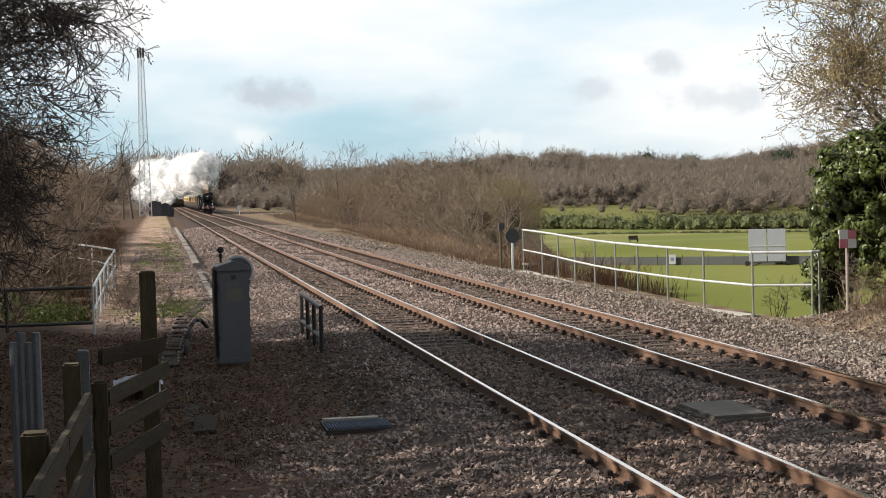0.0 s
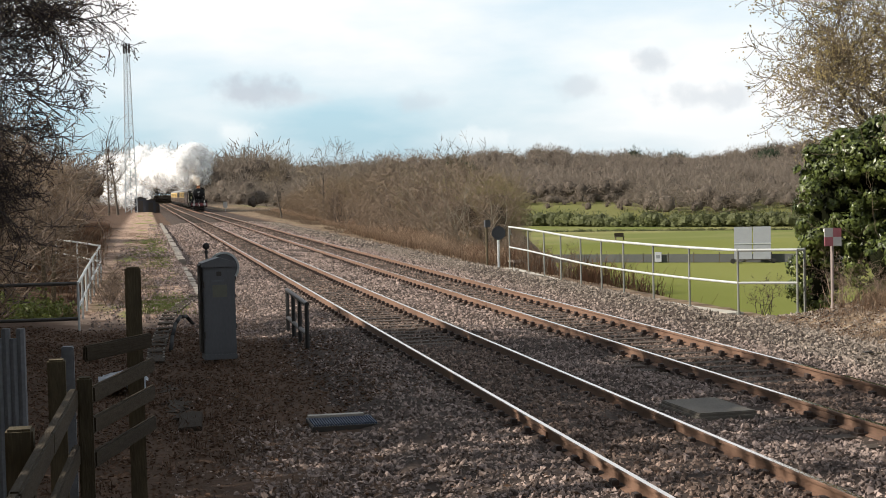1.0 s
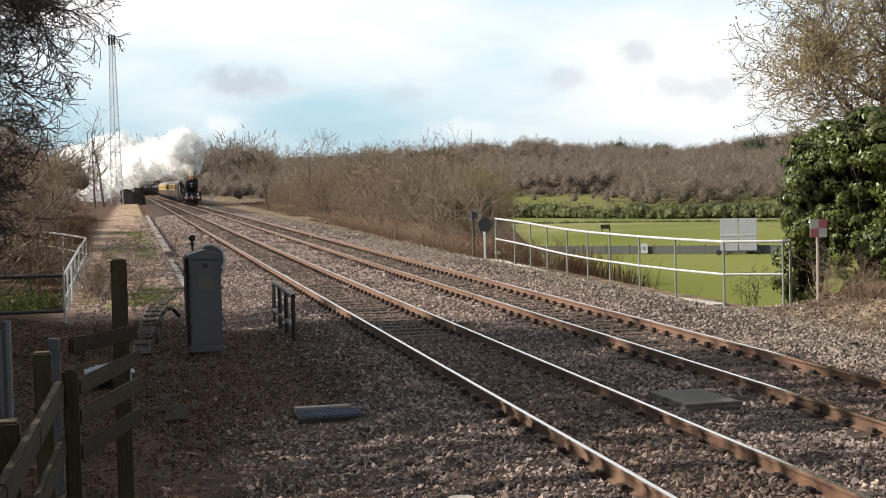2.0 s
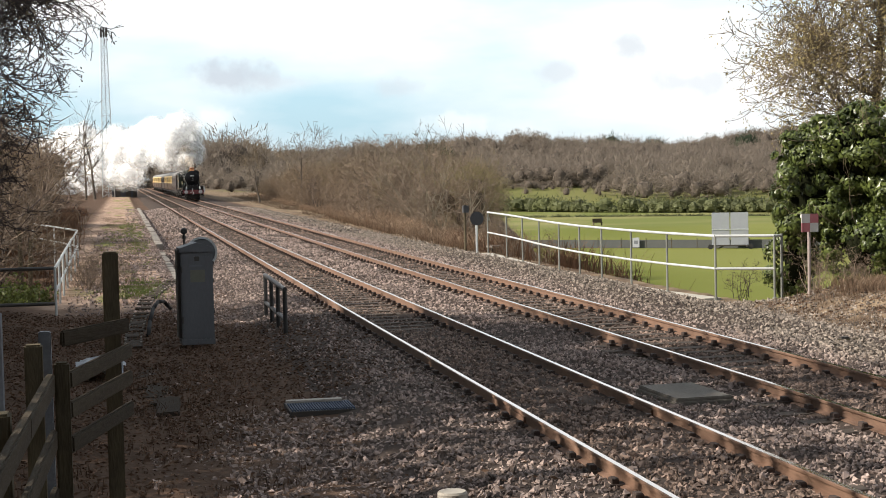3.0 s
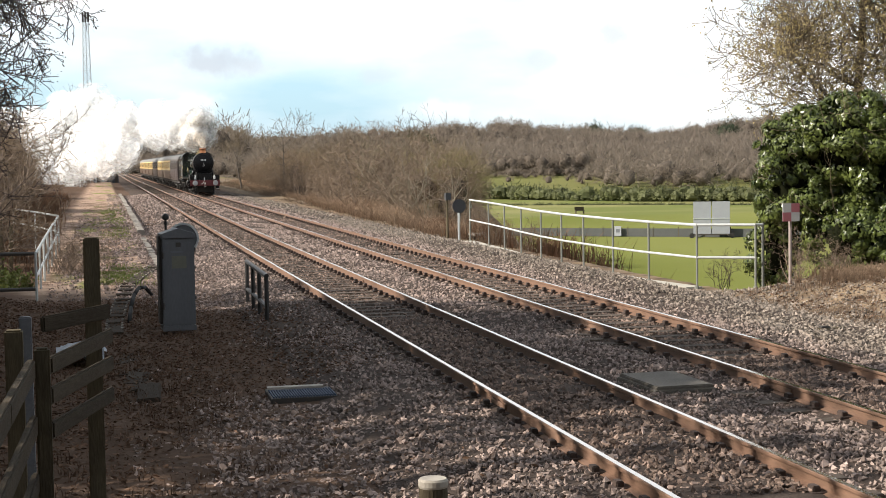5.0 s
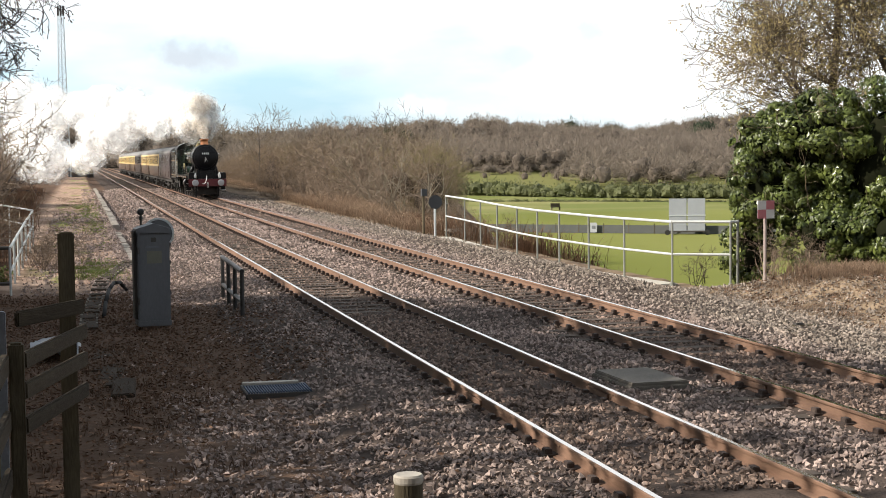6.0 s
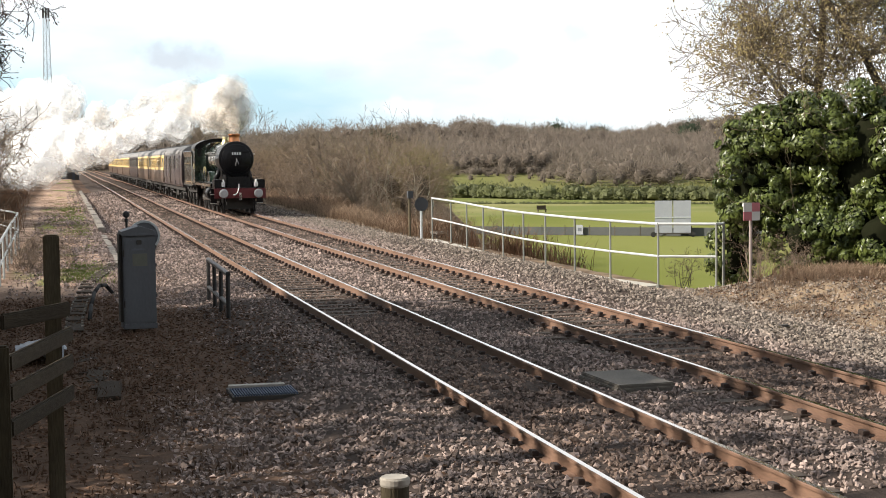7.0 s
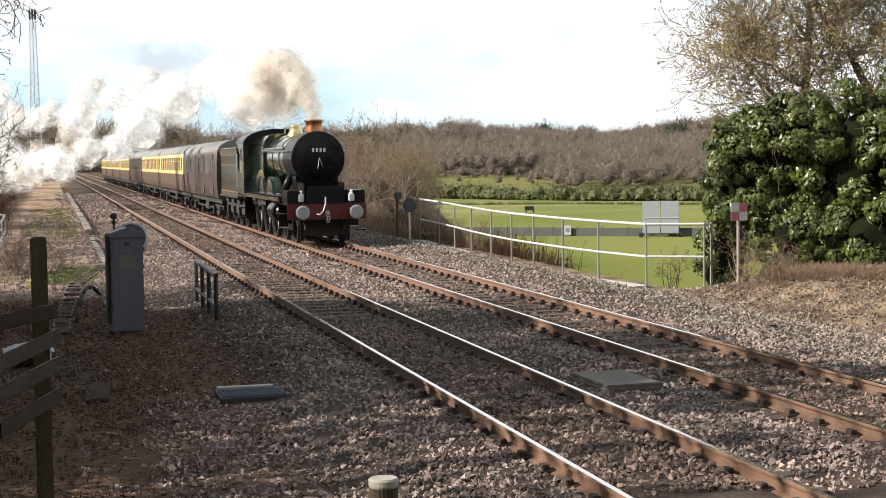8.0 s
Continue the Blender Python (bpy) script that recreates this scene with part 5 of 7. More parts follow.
def build_coach(kind, offset, length, seed):
    labels = {"van": "dark maroon luggage van with double doors and grey roof", "coach": "chocolate and cream passenger coach with grey roof",
              "dark": "dark maroon passenger coach with grey roof"}
    t = thing("luggage_van" if kind == "van" else "railway_coach", labels[kind], "railway carriage", group="" if kind == "van" else "coaches of the train")
    MOVERS.append((t, offset))
    lower = M_CHOC if kind == "coach" else M_MAROON
    upper = M_CREAM if kind == "coach" else M_MAROON
    L = length
    part("lower_body", band(1.08, 2.04, 0.35, L - 0.35), lower, t)
    part("upper_body", band(2.044, 3.16, 0.35, L - 0.35), upper, t)
    part("lining", box((-1.412, 0.36, 2.02), (1.412, L - 0.36, 2.055)), M_ORANGE if kind != "van" else M_MAROON, t)
    roof = [(-1.37, 3.16)] + [(1.37 * math.cos(radians(a)), 3.16 + 0.60 * math.sin(radians(a))) for a in range(168, 11, -13)] + [(1.37, 3.16)]
    part("roof", sweep(roof, 0.30, L - 0.30), M_ROOF, t, smooth=False)
    vent = None
    for i in range(int(L // 2.4)):
        for s in (-1, 1):
            m = pose(s * 0.42, 1.6 + i * 2.4, 3.71)
            if vent is None:
                vent = part("roof_vent", box((-0.10, -0.16, 0), (0.10, 0.16, 0.11), 0.02), M_ROOF, t, m=m)
            else:
                again(vent, m, t)
    # windows, doors
    win = door = None
    ys = []
    if kind == "van":
        for y in (2.3, 6.6, 10.9, 15.0):
            for s in (-1, 1):
                for d in (0, 0.78):
                    m = pose(s * 1.385, y + d, 1.2) @ Matrix.Diagonal((s, 1, 1, 1)).to_3x3().to_4x4()
                    dp = part("door", box((0.0, -0.36, 0), (0.03, 0.36, 1.86), 0.004), M_MAROON, t, m=pose(s * 1.382 - (0.03 if s < 0 else 0), y + d, 1.2))
                    part("pane", box((-0.012 if s < 0 else 0.03, -0.14, 1.05), (0.0 if s < 0 else 0.042, 0.14, 1.62)), M_GLASS, dp)
        for y in (4.6, 8.9, 13.2):
            for s in (-1, 1):
                part("window", box((s * 1.39 - 0.02, y - 0.3, 2.2), (s * 1.39 + 0.02, y + 0.3, 2.9)), M_GLASS, t)
    else:
        y = 2.6
        while y < L - 2.2:
            for s in (-1, 1):
                m = pose(s * 1.398, y, 2.62)
                if win is None:
                    win = part("window", box((-0.024, -0.52, -0.38), (0.024, 0.52, 0.36), 0.0), M_GLASS, t, m=m)
                    frame_mesh = bmesh.new()
                    box((-0.032, -0.60, 0.12), (0.032, 0.60, 0.15), 0, frame_mesh)
                    for e in (-1, 1):
                        box((-0.034, e * 0.555 - 0.03, -0.42), (0.034, e * 0.555 + 0.03, 0.40), 0, frame_mesh)
                        box((-0.034, -0.58, e * 0.395 - 0.025), (0.034, 0.58, e * 0.395 + 0.025), 0, frame_mesh)
                    part("window_frame", frame_mesh, upper, win)
                else:
                    w = again(win, m, t)
                    again(win.children[0], pose(0, 0, 0), w)
            y += 1.56
        for y in (1.2, L - 1.2):
            for s in (-1, 1):
                dp = part("door", box((s * 1.392 - 0.02, y - 0.36, 1.15), (s * 1.392 + 0.02, y + 0.36, 2.03), 0.008), lower, t)
                part("pane", box((s * 1.398 - 0.022, y - 0.26, 2.25), (s * 1.398 + 0.022, y + 0.26, 2.96)), M_GLASS, dp)
    part("underframe", box((-1.2, 0.2, 0.82), (1.2, L - 0.2, 1.08)), M_FRAME, t)
    part("battery_box", box((-1.15, L / 2 - 2.2, 0.42), (-0.6, L / 2 - 0.6, 0.84), 0.02), M_FRAME, t)
    part("truss", box((-1.1, L / 2 - 4.0, 0.50), (-1.04, L / 2 + 4.0, 0.58)), M_FRAME, t)
    part("gangway", box((-0.45, -0.02, 1.15), (0.45, 0.36, 3.2), 0.03), M_FRAME, t)
    for y in (2.9, L - 2.9):
        bogie(t, y)
        wheelsets(t, (y - 1.3, y + 1.3))
    for s in (-1, 1):
        for y in (0.0, L):
            part("buffer", lathe([(-0.02, 0.02), (-0.02, 0.2), (0.02, 0.2), (0.02, 0.08), (0.2 if y == 0 else -0.2, 0.08)], "Y", 14, centre=(s * 0.87, y, 1.05)), M_FRAME, t)


build_engine()
build_tender()
OFF = 20.1
build_coach("van", OFF, 17.6, 1)
OFF += 17.7
for k, kind in enumerate(("coach", "coach", "dark", "coach", "coach", "coach", "coach")):
    build_coach(kind, OFF, 20.1, k)
    OFF += 20.2
# ---- plants ----
def prisms(segs, n=3):
    """Tapered n-sided bars for rows of (ax, ay, az, bx, by, bz, r1, r2)."""
    s = np.asarray(segs, float)
    a, b, r1, r2 = s[:, 0:3], s[:, 3:6], s[:, 6], s[:, 7]
    d = b - a
    d /= np.maximum(np.linalg.norm(d, axis=1, keepdims=True), 1e-6)
    ref = np.where(np.abs(d[:, 2:3]) > 0.9, np.array([[1.0, 0, 0]]), np.array([[0, 0, 1.0]]))
    u = np.cross(d, ref)
    u /= np.linalg.norm(u, axis=1, keepdims=True)
    w = np.cross(d, u)
    rings = []
    for p, r in ((a, r1), (b, r2)):
        for k in range(n):
            t = 2 * np.pi * k / n
            rings.append(p + (u * math.cos(t) + w * math.sin(t)) * r[:, None])
    v = np.stack(rings, 1).reshape(-1, 3)
    base = np.arange(len(s))[:, None] * 2 * n
    f = []
    for k in range(n):
        j = (k + 1) % n
        f.append(np.concatenate([base + k, base + j, base + n + j, base + n + k], 1))
    return v, np.concatenate(f, 0)


def shards(p, size, rng, flat=0.0, long=1.0, wide=0.55):
    """Small four-cornered leaves at the points p, bent along the middle."""
    n = len(p)
    a = rng.normal(size=(n, 3))
    a[:, 2] *= 1 - flat
    a /= np.linalg.norm(a, axis=1, keepdims=True)
    b = np.cross(a, rng.normal(size=(n, 3)))
    b /= np.maximum(np.linalg.norm(b, axis=1, keepdims=True), 1e-6)
    c = np.cross(a, b)
    s = (size * rng.uniform(0.6, 1.4, n))[:, None]
    v = np.stack([p - a * s * long, p + b * s * wide + c * s * 0.15, p + a * s * long, p - b * s * wide + c * s * 0.15], 1).reshape(-1, 3)
    f = np.arange(4 * n).reshape(n, 4)
    return v, f


def grow(rng, segs, tips, p, d, length, r, level, top, wob=0.25, kids=(4, 5, 5, 4), shrink=0.55, lift=0.12, spread=0.9):
    """One limb and, from it, its side limbs."""
    n = 4 if level < 2 else (3 if wob > 0.25 else 2)
    p, d = np.array(p, float), np.array(d, float)
    for i in range(n):
        d = d + rng.normal(0, wob, 3) * (0.5 if level == 0 else 1)
        d[2] += lift
        d /= np.linalg.norm(d)
        q = p + d * length / n
        r2 = max(0.004, r * (1 - 0.16 * (1 + (level > 0))))
        segs.append((*p, *q, r, r2, level))
        p, r = q, r2
        if level < top:
            for _ in range(rng.poisson(kids[min(level, len(kids) - 1)] / n) + (1 if i == n - 1 else 0)):
                e = d + rng.normal(0, spread, 3)
                e /= np.linalg.norm(e)
                grow(rng, segs, tips, p, e, length * shrink * rng.uniform(0.7, 1.2), r * 0.62, level + 1, top, wob, kids, shrink, lift, spread)
    if level == top:
        tips.append(p)


def plant(name, label, category, at, segs, tips, bark, twig, leaf=None, leaf_size=0.04, leaf_n=1, rng=None, cut=1, group="", thin=0.0, spray=0):
    t = thing(name, label, category, at, group)
    s = np.array(segs)
    lo, hi = s[s[:, 8] <= cut][:, :8], s[s[:, 8] > cut][:, :8]
    if len(lo):
        raw("trunk" if name.endswith("tree") else "stem", *prisms(lo, 6), bark, t, smooth=True)
    if len(hi):
        hi[:, 6:8] = np.maximum(hi[:, 6:8], thin)
        raw("crown", *prisms(hi, 3), twig, t)
    if leaf is not None and len(tips):
        p = np.repeat(np.array(tips), leaf_n, 0) + rng.normal(0, leaf_size * 2.0, (len(tips) * leaf_n, 3)) * (1.6 if name == "shrub" else 1.0) * (leaf_n > 1)
        tagged(raw("budding", *(shards(p, leaf_size, rng) if name != "shrub" else shards(p, leaf_size, rng, 0, 2.6, 0.07)), leaf, t), kind="stuff")
    if spray and len(tips):
        p = np.repeat(np.array(tips), spray, 0) + rng.normal(0, 0.16, (len(tips) * spray, 3))
        tagged(raw("spray", *shards(p, 0.075, rng, 0, 2.6, 0.10), twig, t), "fine side twigs", kind="stuff")
    return t


def build_tree(seed, at, h, r, label, bark, twig, leaf=None, leaf_size=0.04, leaf_n=1, lean=(0, 0), top=4, kids=(5, 5, 5, 4), clear=0.3, thin=0.006, spread=0.9, lift=0.10, shrink=0.6, wob=0.22, reach=0.42, spray=0):
    rng = np.random.default_rng(seed)
    segs, tips = [], []
    p = np.zeros(3)
    d = np.array([lean[0], lean[1], 1.0])
    n = 7
    for i in range(n):
        d = d + rng.normal(0, 0.09, 3)
        d /= np.linalg.norm(d)
        q = p + d * h * 0.8 / n
        r2 = r * 0.86
        segs.append((*p, *q, r, r2, 0))
        p, r = q, r2
        if i / n >= clear:
            for _ in range(3):
                a = rng.uniform(0, 2 * np.pi)
                e = np.array([math.cos(a), math.sin(a), rng.uniform(0.1, 0.9)])
                grow(rng, segs, tips, p, e / np.linalg.norm(e), h * reach * rng.uniform(0.7, 1.1), r * 0.5, 1, top, wob, kids, shrink, lift, spread)
    grow(rng, segs, tips, p, d, h * 0.3, r * 0.8, 1, top, wob, kids, shrink, lift, spread)
    return plant("bare_tree", label, "tree", at, segs, tips, bark, twig, leaf, leaf_size, leaf_n, rng, 1, thin=thin, spray=spray)


def shrub(seed, label, size, stems, bark, twig, top=3, thin=0.008, kids=(4, 4, 4), leaf=None, leaf_size=0.05, leaf_n=1, lift=0.08, name="shrub"):
    rng = np.random.default_rng(seed)
    segs, tips = [], []
    for i in range(stems):
        a = rng.uniform(0, 2 * np.pi)
        out = rng.uniform(0.15, 0.8)
        p = np.array([math.cos(a), math.sin(a), 0]) * rng.uniform(0, 0.25) * size
        d = np.array([math.cos(a) * out, math.sin(a) * out, 1.0])
        grow(rng, segs, tips, p, d / np.linalg.norm(d), size * rng.uniform(0.6, 1.0), 0.018 * size * rng.uniform(0.6, 1), 0, top, 0.2, kids, 0.5, lift, 0.8)
    return plant(name, label, "shrub", (0, 0, -50), segs, tips, bark, twig, leaf, leaf_size, leaf_n, rng, -1, group="thicket beside the line", thin=thin)


def twig(rng, segs, buds, p, d, length, r, n, level):
    """A thin shoot that droops and turns up at the end, with budded spurs."""
    p, d = np.array(p, float), np.array(d, float)
    for i in range(n):
        d = d + rng.normal(0, 0.2, 3) + np.array([0, 0, -0.07 if i < n * 0.6 else 0.12])
        d /= np.linalg.norm(d)
        q = p + d * length / n
        segs.append((*p, *q, r, r * 0.86, level))
        p, r = q, r * 0.86
        if level < 4:
            for _ in range(rng.poisson(1.0)):
                e = d + rng.normal(0, 0.62, 3)
                twig(rng, segs, buds, p, e / np.linalg.norm(e), rng.uniform(0.08, 0.34), max(0.0042, r * 0.7), 2, 4)
        elif rng.random() < 0.8:
            buds.append(p)


def arching_tree(seed, at, h, limbs, shift):
    """A thorn whose long limbs arch out eastwards over the fence."""
    rng = np.random.default_rng(seed)
    segs, buds = [], []
    p, d, r = np.zeros(3), np.array([0.05, 0, 1.0]), 0.17
    for i in range(8):
        d = d + rng.normal(0, 0.06, 3)
        d /= np.linalg.norm(d)
        q = p + d * h * 0.85 / 8
        segs.append((*p, *q, r, r * 0.87, 0))
        p, r = q, r * 0.87
    for k in range(limbs):
        z1 = rng.uniform(0.25, 0.85) * h
        a = np.array([0.05 * z1, 0, z1])
        z2 = rng.uniform(1.9, 7.4)
        reach = -0.95 + shift + 0.85 * np.clip((z2 - 4.1) / 1.1, 0, 1) - at[0]
        reach -= abs(rng.normal(0, 0.9)) + (0.5 if z2 < 3.2 else 0)
        b = np.array([reach, rng.normal(0, 1.6), z2 - at[2]])
        m = 0.5 * (a + b) + np.array([0.2, rng.normal(0, 0.4), rng.uniform(0.3, 1.1)])
        n, r, last = 15, rng.uniform(0.022, 0.042), a
        wave = rng.normal(0, 0.045, (n + 1, 3))
        for i in range(1, n + 1):
            s = i / n
            q = (1 - s) ** 2 * a + 2 * s * (1 - s) * m + s * s * b + wave[i]
            r2 = max(0.0065, r * 0.88)
            segs.append((*last, *q, r, r2, 1))
            t = (q - last) / np.linalg.norm(q - last)
            if s > 0.25:
                for _ in range(rng.poisson(1.7) + (i == n)):
                    e = t + rng.normal(0, 0.42, 3)
                    twig(rng, segs, buds, q, e / np.linalg.norm(e), rng.uniform(0.3, 1.0) * (1.15 - 0.5 * s), max(0.0055, r2 * 0.55), 5, 3)
            last, r = q, r2
    plant("bare_tree", "bare dark thorn tree with arching budded twigs", "tree", at, segs, buds, M_BARK, M_TWIG, M_CATKIN, 0.019, 2, rng, 0, thin=0.0055)


def build_left_trees():
    """Bare trees whose twigs hang over the fence, and the tall ones behind them that shade the foreground."""
    arching_tree(11, (-5.2, 19.0, -0.3), 8.6, 60, 0.0)
    arching_tree(12, (-5.6, 24.0, -0.3), 8.4, 50, -0.35)
    for seed, at, h, r, lean in ((13, (-6.1, 29.0, -0.3), 7.4, 0.13, (0.02, 0)), (14, (-6.8, 34.5, -0.3), 6.4, 0.13, (0.0, 0))):
        build_tree(seed, at, h, r, "bare dark thorn tree with fine twigs and closed buds", M_BARK, M_TWIG, M_CATKIN, 0.026, 3, lean, top=4, kids=(6, 6, 6, 5), clear=0.10, thin=0.0095, wob=0.27, reach=0.33)


def build_shade_hedge():
    """A tall ivy-grown tree belt west of the line, outside the view, added to shade the foreground."""
    rng = np.random.default_rng(31)
    for i, (x, y, h) in enumerate(((-10.5, 4, 15), (-10.3, 9, 14.5), (-10.5, 13.6, 14.2), (-10.3, 17.4, 14.0), (-10.5, 21.4, 13.2), (-10.5, 25.2, 12.1), (-10.8, 28.6, 10.9), (-11.0, 32.2, 7.5), (-11, -2, 14), (-11, -9, 14))):
        t = thing("ivy_tree", "tall ivy-grown tree out of view, added to hold back light", "tree", (x, y, -0.2), "tree belt west of the line")
        part("trunk", tube((0, 0, -0.2), (0.2, 0, h * 0.8), 0.3, 0.12, 9), M_BARK, t)
        # leaf counts set for dappled shade up close and dense shade further on
        n = 1300 if y < 16 else 1500 if y < 19 else 4000 if y < 23 else 12500
        u = rng.normal(size=(n, 3))
        u /= np.linalg.norm(u, axis=1, keepdims=True)
        p = u * rng.uniform(0.25, 1.0, (n, 1)) ** 0.5 * np.array([2.6, 3.0, h * 0.46]) + np.array([0, 0, h * 0.54])
        raw("crown", *shards(p, 0.16 if y < 16 else 0.28, rng), M_IVY, t)


def build_back_trees():
    """More of the unseen tree belt, behind the camera, added to cut the sky's light."""
    rng = np.random.default_rng(32)
    for i in range(13):
        x, y, h = -34 + i * 5.6, -9.5 - 3 * (i % 2), 12.5 + (i % 3)
        t = thing("ivy_tree", "tall ivy-grown tree out of view, added to hold back light", "tree", (x, y, -0.3), "tree belt behind the fence")
        part("trunk", tube((0, 0, -0.2), (0.2, 0, h * 0.8), 0.3, 0.12, 9), M_BARK, t)
        n = 2600
        u = rng.normal(size=(n, 3))
        u /= np.linalg.norm(u, axis=1, keepdims=True)
        p = u * rng.uniform(0.25, 1.0, (n, 1)) ** 0.5 * np.array([3.0, 2.6, h * 0.48]) + np.array([0, 0, h * 0.52])
        raw("crown", *shards(p, 0.30, rng), M_IVY, t)


def build_overhang():
    """Broad unseen trees whose crowns roof over the fence and the camera, added to block sky light."""
    rng = np.random.default_rng(33)
    for x, y, h, r in ((-4.6, 3.5, 14.0, 5.2), (4.2, -4.5, 14.5, 5.5), (-3.5, -4.0, 14.0, 5.0)):
        t = thing("ivy_tree", "broad ivy-grown tree out of view, added to block sky light", "tree", (x, y, -0.3), "trees round the fence")
        part("trunk", tube((0, 0, -0.2), (0.3, 0.2, h * 0.85), 0.34, 0.12, 9), M_BARK, t)
        n = 5200
        u = rng.normal(size=(n, 3))
        u /= np.linalg.norm(u, axis=1, keepdims=True)
        p = u * rng.uniform(0.2, 1.0, (n, 1)) ** 0.5 * np.array([r, r, h * 0.27]) + np.array([0, 0, h * 0.76])
        raw("crown", *shards(p, 0.22, rng), M_IVY, t)


def build_west_hedge():
    """A dense hedge just outside the fence and out of view, added to darken the foreground."""
    rng = np.random.default_rng(35)
    for i, (x, y, h) in enumerate(((-4.6, 7, 4.6), (-4.4, 10.5, 4.4), (-4.6, 14, 4.8), (-4.8, 17.5, 4.4), (-5.0, 21, 4.6), (-5.2, 24.5, 4.2))):
        t = thing("hedge", "unseen dense evergreen hedge beside the fence, added for shade", "hedge", (x, y, -0.35), "hedge beside the fence")
        part("stem", tube((0, 0, 0), (0, 0, h * 0.6), 0.10, 0.05, 7), M_BARK, t)
        n = 2600
        u = rng.normal(size=(n, 3))
        u /= np.linalg.norm(u, axis=1, keepdims=True)
        p = u * rng.uniform(0.4, 1.0, (n, 1)) ** 0.5 * np.array([1.3, 2.1, h * 0.5]) + np.array([0, 0, h * 0.5])
        raw("foliage", *shards(p, 0.10, rng), M_IVY, t)


def build_right_tree():
    for seed, at, h, r, lean in ((21, (21.0, 38.5, -0.6), 11.5, 0.22, (-0.16, 0)), (22, (23.4, 37.6, -0.6), 11.0, 0.22, (-0.05, 0))):
        build_tree(seed, at, h, r, "budding tree with pale twigs and yellowish opening leaves", M_BARK, M_TWIG_PALE, M_BUD, 0.040, 4, lean, top=4, kids=(5, 6, 6, 4), clear=0.18, thin=0.0085, wob=0.27, reach=0.275, lift=0.08, spread=0.72, shrink=0.58)


def build_ivy():
    """The great ivy clump on the bank: dark core, many small glossy leaves."""
    rng = np.random.default_rng(17)
    t = thing("ivy_clump", "dense glossy green ivy covering an old stump and hedge", "ivy", (0, 0, 0))
    lobes = [((15.85, 32.5, 2.2), (1.2, 1.1, 1.5)), ((16.6, 31.8, 3.0), (1.4, 1.2, 1.15)), ((18.0, 31.0, 2.4), (1.6, 1.3, 2.1)), ((16.5, 31.2, 0.8), (1.15, 0.9, 0.95)),
             ((19.3, 30.2, 2.7), (1.8, 1.5, 2.2)), ((17.8, 29.9, 0.8), (1.4, 1.0, 1.0)), ((19.3, 29.1, 0.9), (1.5, 1.0, 1.2)), ((20.8, 29.5, 2.6), (1.8, 1.5, 2.3)), ((15.3, 32.7, 0.35), (0.42, 0.5, 0.85))]
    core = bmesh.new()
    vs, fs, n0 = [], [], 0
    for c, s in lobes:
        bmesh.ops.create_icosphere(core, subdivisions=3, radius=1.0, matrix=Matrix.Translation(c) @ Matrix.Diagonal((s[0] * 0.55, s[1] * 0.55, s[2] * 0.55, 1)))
        for _ in range(int(62 * (s[0] * s[1] * s[2]) ** 0.6)):
            u = rng.normal(size=3)
            u /= np.linalg.norm(u)
            q = np.array(c) + u * np.array(s) * rng.uniform(0.60, 0.95)
            r = rng.choice((rng.uniform(0.12, 0.24), rng.uniform(0.22, 0.46)))
            n = int(560 * r)
            # each spray hangs outwards like a tile: leaves on its upper and outer side
            d = rng.normal(size=(n, 3)) + 1.0 * u + np.array([0, 0, 0.45])
            d /= np.linalg.norm(d, axis=1, keepdims=True)
            p = q + d * r * rng.uniform(0.75, 1.12, (n, 1)) * np.array([1, 1, 0.8])
            a = np.cross(d, rng.normal(size=(n, 3))) + rng.normal(0, 0.25, (n, 3)) - np.array([0, 0, 0.5])
            a /= np.maximum(np.linalg.norm(a, axis=1, keepdims=True), 1e-6)
            b = np.cross(d, a)
            k = (0.058 * rng.uniform(0.6, 1.4, n))[:, None]
            v = np.stack([p - a * k, p + b * k * 0.62 - d * k * 0.12, p + a * k, p - b * k * 0.62 - d * k * 0.12], 1)
            v = v[p[:, 2] > -0.5]
            vs.append(v.reshape(-1, 3))
            fs.append(np.arange(4 * len(v)).reshape(-1, 4) + n0)
            n0 += 4 * len(v)
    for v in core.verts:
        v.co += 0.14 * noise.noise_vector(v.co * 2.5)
    # near-black core: the shade between the leaves, put into a colour
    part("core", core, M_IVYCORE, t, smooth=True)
    raw("leaves", np.concatenate(vs), np.concatenate(fs), M_IVY, t)
    # dead stems and shoots that stick out of it
    segs, tips = [], []
    for _ in range(46):
        c, s = lobes[rng.integers(0, 8)]
        u = rng.normal(size=3)
        u[2] = abs(u[2]) * 0.8
        u /= np.linalg.norm(u)
        grow(rng, segs, tips, np.array(c) + u * np.array(s) * 0.8, u, rng.uniform(0.4, 1.1), 0.012, 2, 3, 0.3, (2, 2, 2, 2), 0.5, 0.1, 0.7)
    tagged(raw("dead_stem_tangle", *prisms(np.array(segs)[:, :8], 3), M_TWIG_PALE, t), "thin bare stems sticking out", kind="stuff")


